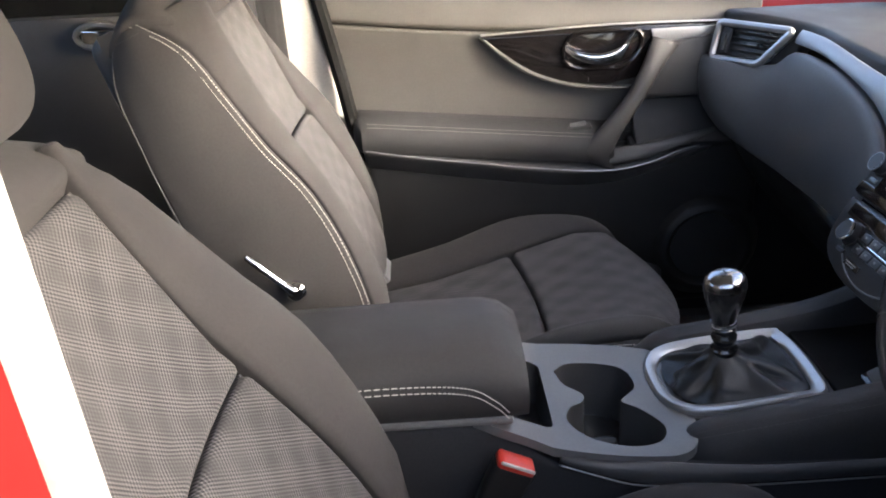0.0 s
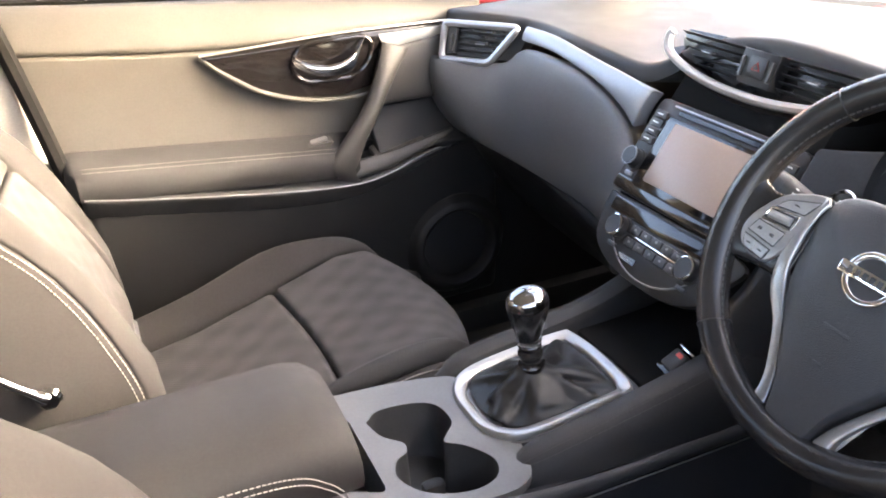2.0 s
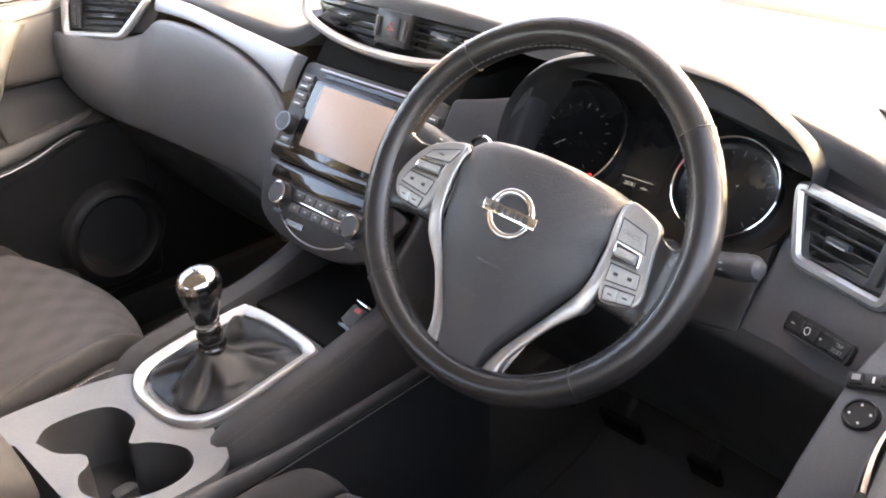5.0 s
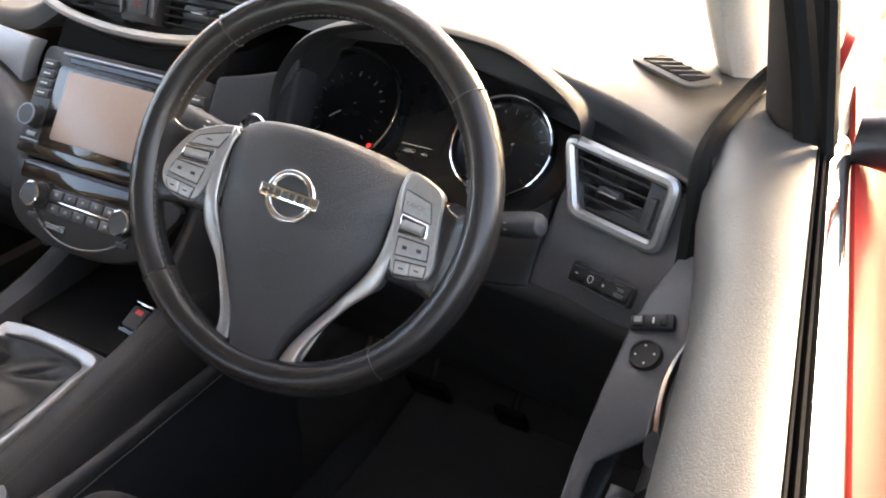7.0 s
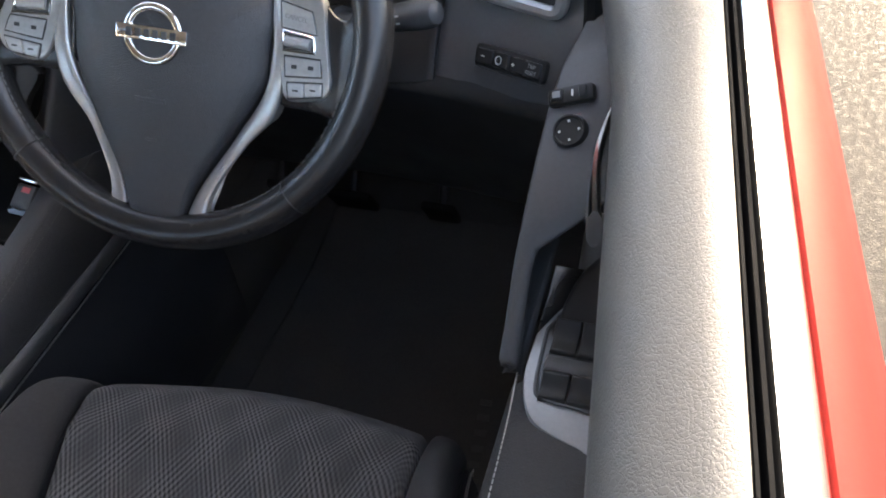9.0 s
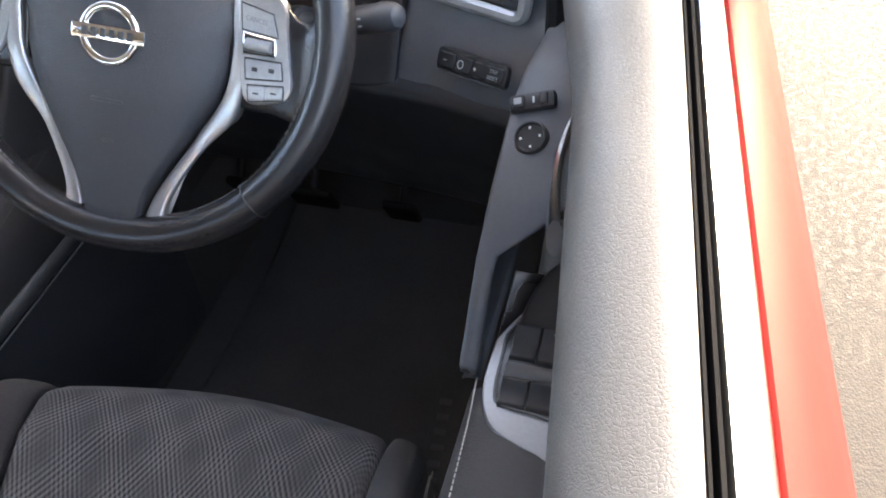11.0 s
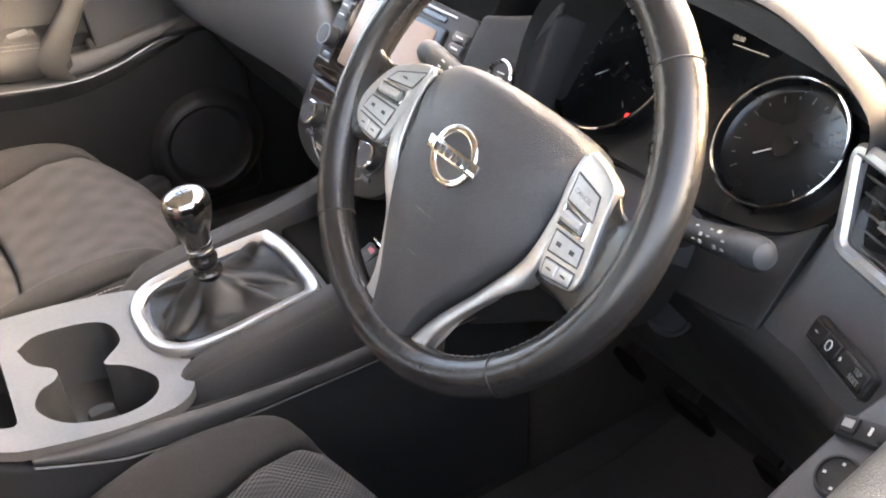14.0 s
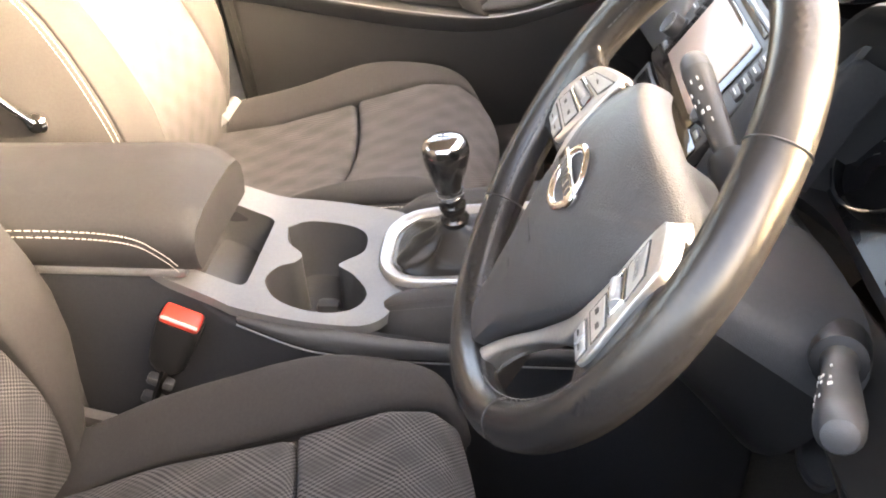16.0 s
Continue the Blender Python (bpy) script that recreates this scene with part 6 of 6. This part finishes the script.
# shelf below the climate panel
part("shelf_back", pad(lambda u, v: (-0.092 + 0.19 * u, 0.175 - 0.02 * v, 0.748 + 0.095 * v), 0.006, 0.02, 6, 5, BACK), M_HARD, con)
part("shelf_floor", pad(lambda u, v: (-0.092 + 0.19 * u, 0.008 + 0.17 * v, 0.748 + 0.004 * v), 0.004, 0.02, 6, 6, UP), M_RUBBER, con, "black rubber shelf mat")
part("socket", lathe([(0.0, 0.0), (0.0165, 0.0), (0.0165, 0.006), (0.013, 0.008), (0.0, 0.007)], axes((-0.020, 0.158, 0.800), (1, 0, 0), (0, 0.2, 1)), 24), M_GREYP, con, "round power socket cap")
# armrest
arm = thing("console_armrest", (0.045, -0.52, 0.78), "dark padded vinyl centre armrest with pale stitching", "armrest")
ra = []
for i in range(21):
    t = i / 20
    y = -0.76 + 0.392 * t
    e = 1.0 if t < 0.86 else math.sqrt(max(0.0, 1 - ((t - 0.86) / 0.145) ** 2)) * 0.55 + 0.45
    zt = 0.868 - 0.008 * (1 - t)
    pr = [(-0.030, 0.786), (-0.036, 0.80), (-0.034, 0.838), (-0.022, 0.858), (0.005, 0.867), (0.055, 0.869), (0.10, 0.865), (0.128, 0.852), (0.139, 0.832), (0.139, 0.80), (0.132, 0.786)]
    ra.append([Vector((0.043 + (x - 0.043) * (0.94 + 0.06 * e), y, 0.786 + (z - 0.786) * (zt - 0.786) / 0.083 * (0.25 + 0.75 * e if z > 0.80 else 1))) for x, z in pr])
part("pad", loft(ra), M_ARM, arm, "plain dark vinyl pad")
part("stitching", merged(*[stitches([(0.1400, -0.62, 0.834 - d), (0.1404, -0.50, 0.836 - d), (0.1404, -0.435, 0.830 - d), (0.1400, -0.405, 0.812 - d), (0.1385, -0.390, 0.795 - d)], 0.005, 0.0008, (1, 0, 0)) for d in (0, 0.008)]), M_THREAD, arm, "pale double stitching")
part("lid_edge", box(0.192, 0.36, 0.010, 0.004, 2, pose(0.040, -0.565, 0.782)), M_GUN, arm, "grey lower lid edge")
# seat belt buckles
def buckle(x, label):
    m = axes((x, -0.391, 0.738), (0, 0.9, -0.42), (-1, 0, 0))
    b = thing("seat_belt_buckle", (x, -0.40, 0.60), label, "seat belt buckle", "seat belt buckles")
    body = part("housing", loft([[m @ Vector((w * sx, d * sy, h)) for sx, sy in rounded(2, 2, 0.5, 3)] for h, w, d in ((-0.070, 0.011, 0.008), (-0.064, 0.0165, 0.0105), (-0.055, 0.0205, 0.012), (-0.03, 0.0225, 0.013), (0.0, 0.0235, 0.0145), (0.006, 0.0235, 0.0145))]), M_BLACK, b)
    part("release_button", box(0.043, 0.026, 0.014, 0.005, 3, m @ pose(0.0, 0.0, 0.008)), M_REDBTN, b, "bright red release button")
    part("slot_edge", box(0.040, 0.003, 0.004, 0.001, 1, m @ pose(0, -0.013, 0.013)), M_CREAM, b)
    part("strap", tube([m @ Vector((0, 0, -0.066)), m @ Vector((0, -0.002, -0.12)), (x, -0.485, 0.56)], 0.013, 8, False, 0.35), M_RUBBER, b)
    for q in (0.088, 0.118):
        part("strap_clip", box(0.030, 0.012, 0.012, 0.003, 2, m @ pose(0, -0.004, -q)), M_GREYP, b)
    return b


buckle(0.163, "red-topped seat belt buckle beside the driver's seat")

# ---- front seats ----
def seat(cx, label, lean=22.6, hip=(-0.552, 0.690), slide=(0.0, 0.0, 0.0), slim=1.0, aside=0.010, front_out=0.004, far_back=0.0, near=0.0, bow=0.8):
    s = thing("front_seat", (cx, -0.40, 0.40), label, "car seat", "front seats")
    H = 0.135

    def base(y):
        return float(np.interp(y, [-0.66, -0.45, -0.30, -0.18, -0.12, -0.085, -0.07], [0.615, 0.645, 0.686, 0.712, 0.708, 0.682, 0.640]))
    # cushion: two cloth inserts with a groove between them, two bolsters
    rear = lambda u, v: (cx + H * (2 * u - 1) + near * u, -0.66 + (0.345 + 0.014 * (1 - (2 * u - 1) ** 2)) * v, base(-0.66 + 0.345 * v) + 0.012 * (2 * u - 1) ** 2)
    front = lambda u, v: (cx + H * (2 * u - 1) * (1 + 0.10 * v) + near * u, -0.313 + 0.014 * (1 - (2 * u - 1) ** 2) + (0.222 + 0.006 * (1 - (2 * u - 1) ** 2)) * v, base(-0.31 + 0.232 * v) + 0.012 * (2 * u - 1) ** 2)
    cu = part("cushion", pad(rear, 0.012, 0.05, 14, 14, UP), M_CHECK, s, "dark checked cloth cushion")
    part("cushion_front", pad(front, 0.012, 0.05, 14, 16, UP), M_CHECK, cu, "dark checked cloth front section")
    for k in (-1, 1):
        nr = near if k > 0 else 0.0
        inner = curve([(cx + k * 0.137 + nr, -0.68, 0.615), (cx + k * 0.137 + nr, -0.45, 0.655), (cx + k * 0.138 + nr, -0.30, 0.698), (cx + k * 0.144 + nr, -0.18, 0.722), (cx + k * 0.150 + nr, -0.11, 0.708), (cx + k * 0.150 + nr, -0.076, 0.655)])
        ridge = curve([(cx + k * 0.202, -0.70, 0.634), (cx + k * 0.201, -0.45, 0.686), (cx + k * 0.199, -0.30, 0.732), (cx + k * 0.193, -0.18, 0.735), (cx + k * 0.194, -0.11, 0.712), (cx + k * 0.188, -0.080, 0.662)])
        outer = curve([(cx + k * 0.216, -0.70, 0.575), (cx + k * 0.214, -0.45, 0.632), (cx + k * 0.212, -0.30, 0.692), (cx + k * 0.207, -0.18, 0.702), (cx + k * 0.203, -0.11, 0.675), (cx + k * 0.196, -0.085, 0.625)])
        low = curve([(cx + k * 0.220, -0.70, 0.50), (cx + k * 0.220, -0.45, 0.54), (cx + k * 0.219, -0.30, 0.58), (cx + k * 0.214, -0.18, 0.58), (cx + k * 0.208, -0.11, 0.57), (cx + k * 0.199, -0.09, 0.56)])

        def bol(u, v):
            a, b, c = inner(u), ridge(u), outer(u)
            return a * (1 - v) ** 2 + (b * 2 - (a + c) * 0.5) * (2 * v * (1 - v)) + c * v * v
        part("bolster", pad(bol, 0.010, 0.05, 18, 10, (k * 0.2, 0, 1)), M_SIDE if nr else M_FABRIC, s, "black vinyl edge bolster" if nr else "plain dark cloth bolster")
        part("side_skirt", pad(lambda u, v: low(u).lerp(outer(u) + Vector((-k * 0.002, 0, 0.0)), v) + Vector((k * 0.008 * math.sin(math.pi * v), 0, 0)), 0.006, 0.03, 18, 6, (k, 0, 0)), M_SIDE, s, "black vinyl cushion side")
        for d in (0.0, 0.010):
            part("bolster_stitching", stitches([outer(t) + Vector((k * (0.0045 - 0.3 * d), 0, 0.0005 - d)) for t in (0.25, 0.4, 0.55, 0.7, 0.85, 0.97)], 0.0055, 0.0006, (k, 0, 0.4)), M_THREAD, s)
    part("cushion_nose", pad(lambda u, v: (cx + 0.215 * (2 * u - 1), -0.088 - 0.03 * (1 - v) - 0.02 * (2 * u - 1) ** 2, 0.53 + 0.118 * v), 0.012, 0.05, 10, 6, (0, 1, 0)), M_SIDE, s)
    part("seat_base", box(0.44, 0.52, 0.14, 0.03, 3, pose(cx, -0.40, 0.46)), M_HARD, s, "black seat base and rails")
    # the cushion slid forward, its rear end sunk
    for ob in s.children_recursive:
        for q in ob.data.vertices:
            q.co += Vector((0, slide[0] * min(max((-0.085 - q.co.y) / 0.225, 0.0), 1.0), slide[1] - slide[2] * max(0.0, -0.45 - q.co.y)))
            # a bowed front edge; the cushion is broad and stands a little askew
            k, dx_ = min(max((q.co.y + 0.32) / 0.20, 0.0), 1.0), q.co.x - cx
            y = q.co.y + k * (front_out - bow * dx_ * dx_) + 0.40
            q.co.x, q.co.y = cx + aside + 1.05 * dx_ - 0.070 * y, y - 0.40 + 0.070 * dx_
    # backrest, leaning back
    a0 = radians(lean)
    o, up = Vector((cx, *hip)), Vector((0, -math.sin(a0), math.cos(a0)))
    fw = Vector((0, math.cos(a0), math.sin(a0)))

    def bp(x, h, d):
        return o + Vector((x, 0, 0)) + up * h + fw * d
    lum = lambda h: 0.022 * math.sin(math.pi * min(max((h + 0.02) / 0.36, 0), 1)) + 0.006 - 0.05 * max(0.0, (0.06 - h) / 0.12) ** 2
    ins = lambda u, v: bp((0.132 - 0.022 * v) * (2 * u - 1), -0.06 + 0.575 * v, lum(-0.06 + 0.575 * v) + 0.012 * (2 * u - 1) ** 2)
    bk = part("backrest", pad(lambda u, v: ins(u, 0.638 * v), 0.010, 0.05, 12, 14, fw), M_CHECK, s, "dark checked cloth backrest centre")
    part("backrest_upper", pad(lambda u, v: ins(u, 0.643 + 0.357 * v), 0.010, 0.05, 12, 10, fw), M_CHECK, bk, "dark checked cloth upper section")
    sl = lambda h: slim + (1 - slim) * min(max((h - 0.26) / 0.22, 0.0), 1.0)
    for k in (-1, 1):
        dd = lambda h: 0.15 * (slim - 1) - (far_back if k < 0 else 0.0)
        hh = [-0.08, -0.035, 0.08, 0.18, 0.28, 0.36, 0.43, 0.50, 0.555]
        inn = curve([bp(k * (0.134 - 0.022 * max(h, 0) / 0.515), h, lum(h) + 0.014) for h in hh])
        rid = curve([bp(k * x * (0.5 + 0.5 * sl(h)), h, d + dd(h)) for h, x, d in zip(hh, (0.165, 0.186, 0.198, 0.204, 0.205, 0.195, 0.182, 0.168, 0.145), (-0.060, -0.005, 0.062, 0.074, 0.070, 0.052, 0.040, 0.032, 0.022))])
        out = curve([bp(k * x * sl(h), h, d + dd(h)) for h, x, d in zip(hh, (0.195, 0.226, 0.245, 0.252, 0.252, 0.246, 0.238, 0.222, 0.190), (-0.085, -0.030, 0.040, 0.060, 0.058, 0.036, 0.022, 0.004, -0.045))])
        bak = curve([bp(k * x * sl(h), h, d) for h, x, d in zip(hh, (0.190, 0.222, 0.240, 0.247, 0.248, 0.244, 0.236, 0.220, 0.178), (-0.100, -0.118, -0.125, -0.125, -0.122, -0.118, -0.112, -0.105, -0.085))])

        def bol2(u, v):
            a, b, c = inn(u), rid(u), out(u)
            return a * (1 - v) ** 2 + (b * 2 - (a + c) * 0.5) * (2 * v * (1 - v)) + c * v * v
        part("backrest_bolster", pad(bol2, 0.008, 0.06, 18, 10, fw + Vector((k * 0.3, 0, 0))), M_FABRIC, s, "plain dark cloth backrest bolster")
        part("backrest_side", pad(lambda u, v: bak(u).lerp(out(u) + Vector((k * 0.001, 0, 0)), v) + Vector((k * 0.010 * math.sin(math.pi * v), 0, 0)), 0.010, 0.05, 18, 8, (k, 0, 0)), M_FABRIC, s, "plain dark cloth backrest side")
        for d in (0.004, 0.011):
            part("backrest_stitching", stitches([out(t) - fw * d + Vector((k * (0.0015 + 0.15 * d), 0, 0)) for t in (0.12, 0.25, 0.38, 0.5, 0.62, 0.75, 0.88, 1.0)], 0.0055, 0.0006, (k, 0, 0)), M_THREAD, s, "pale stitching along the bolster")
        part("top_stitching", stitches([bak(0.97).lerp(out(0.97), t) + Vector((k * (0.010 * math.sin(math.pi * t) + 0.0006), 0, 0.0)) for t in (0.15, 0.3, 0.5, 0.65, 0.8)], 0.0055, 0.0005, (k, 0, 0)), M_SEAM, s)
        part("back_piping", tube([bak(t) + Vector((k * 0.0015, 0, 0)) + fw * 0.004 for t in [0.1 + 0.045 * i for i in range(21)]], 0.0012, 5), M_SIDE, s)
    # shoulders, back shell
    part("shoulder", pad(lambda u, v: bp(0.200 * (2 * u - 1), 0.514 + 0.080 * math.sin(math.pi * (0.08 + 0.80 * v)) * (1 - 0.45 * abs(2 * u - 1) ** 3), 0.030 - 0.135 * v - 0.030 * abs(2 * u - 1) ** 3 * (1 - v)), 0.014, 0.04, 18, 14, up), M_FABRIC, s, "plain dark cloth shoulder")
    part("back_shell", pad(lambda u, v: bp(0.222 * (1 - 2 * u) * (1 - 0.15 * v ** 4), -0.02 + 0.58 * v, -0.120 - 0.008 * math.sin(math.pi * v)), 0.02, 0.06, 10, 12, -fw), M_SIDE, s, "black vinyl back")
    # headrest
    part("headrest", loft([[bp(0.150 * w * math.cos(a), 0.668 + 0.095 * z, 0.030 + 0.048 * w * math.sin(a) * (1 + 0.2 * z)) for a in [j * math.pi / 14 for j in range(28)]] for z, w in [(math.sin(radians(d)), math.cos(radians(d)) ** 0.45) for d in range(-88, 89, 8)]]), M_FABRIC, s, "plain dark cloth headrest")
    for k in (-1, 1):
        part("headrest_post", tube([bp(k * 0.07, 0.52, -0.04), bp(k * 0.07, 0.60, 0.0)], 0.006, 10), M_CHROME, s)
    # recliner lever on the inner side
    lv = part("recline_lever", tube(trace([(cx + 0.270, -0.645, 0.846), (cx + 0.273, -0.666, 0.866), (cx + 0.273, -0.700, 0.900)], 14), [0.0090, 0.0088, 0.0078, 0.0066, 0.0060, 0.0056, 0.0054, 0.0054, 0.0054, 0.0054, 0.0054, 0.0054, 0.0050, 0.0040], 12), M_CHROME, s, "bright metal recline lever")
    part("lever_pivot", lathe([(0.0, -0.01), (0.013, -0.01), (0.014, 0.004), (0.010, 0.009), (0.0, 0.010)], axes((cx + 0.266, -0.643, 0.844), (0, 1, 0), (0, 0, 1)), 20), M_CHROME, lv)
    # hinge cover
    for k in (-1, 1):
        part("hinge_cover", pad(lambda u, v: (cx + k * (0.245 + 0.006 * math.sin(math.pi * v)), -0.68 + 0.14 * u, 0.56 + 0.08 * v), 0.012, 0.03, 6, 5, (k, 0, 0)), M_HARD, s)
    return s


passenger = seat(-0.358, "passenger seat in dark checked cloth with pale stitching", far_back=0.030, near=0.030)
driver = seat(0.378, "driver's seat in dark checked cloth beside the open window", 28.6, (-0.507, 0.664), (0.065, -0.010, 0.28), 0.89, 0.036, 0.020, near=0.020, bow=0.45)

part("seat_bracket", pad(lambda u, v: (-0.540 + 0.080 * u, -0.576 + 0.026 * v, 0.664 + 0.020 * v), 0.005, 0.012, 8, 5, (0.2, -0.4, 1)), M_PLATE, passenger, "pale grey bracket at the backrest's foot")
part("seat_bracket", pad(lambda u, v: (0.150 + 0.004 * v, -0.550 + 0.075 * u, 0.555 + 0.052 * v - 0.020 * u), 0.006, 0.01, 8, 5, (-0.2, 0.2, 1)), M_SATIN, driver, "bare metal seat bracket")

# ---- small things ----
single("floor_mat", pad(lambda u, v: (0.20 + 0.42 * u, -0.05 + 0.55 * v, 0.375 + 0.10 * max(0, v - 0.75)), 0.008, 0.012, 8, 8, UP), M_CARPET, "black carpet driver's floor mat with embroidered letters", "floor mat")
mt = thing("mat_embroidery", (0.565, 0.07, 0.378), "worn pale embroidery on the driver's mat", "embroidery")
for k in range(7):
    part("embroidered_bar", box(0.016, 0.010, 0.0015, 0.0004, 1, pose(0.556 - 0.0024 * k, 0.030 + 0.024 * k, 0.3765, 0, 0, 5)), M_SEAM, mt)
single("floor_mat", pad(lambda u, v: (-0.60 + 0.42 * u, -0.05 + 0.55 * v, 0.375 + 0.10 * max(0, v - 0.75)), 0.008, 0.012, 8, 8, UP), M_CARPET, "black carpet passenger floor mat", "floor mat")
for x, w in ((0.16, 0.05), (0.28, 0.07), (0.42, 0.05)):
    pd = thing("pedal", (x, 0.42, 0.50), "black rubber foot pedal in the dark footwell", "pedal", "pedals")
    part("pedal_pad", box(w, 0.012, 0.06, 0.004, 2, pose(x, 0.40, 0.50, 30)), M_RUBBER, pd)
    part("pedal_arm", tube([(x, 0.41, 0.51), (x, 0.47, 0.60), (x, 0.47, 0.75)], 0.007, 8), M_HOOD, pd)
# driver's seat belt on the pillar beside the passenger seat
belt = thing("seat_belt", (-0.66, -0.74, 0.95), "dark seat belt webbing hanging by the passenger pillar", "seat belt")
part("webbing", pad(lambda u, v: (-0.655 - 0.03 * v + 0.02 * v * v, -0.735 + 0.045 * u - 0.02 * v, 0.60 + 0.75 * v), 0.0008, 0.0014, 4, 14, (1, 0, 0)), M_SIDE, belt)
part("belt_anchor", box(0.018, 0.06, 0.035, 0.006, 2, pose(-0.665, -0.735, 1.36)), M_CREAM, belt)
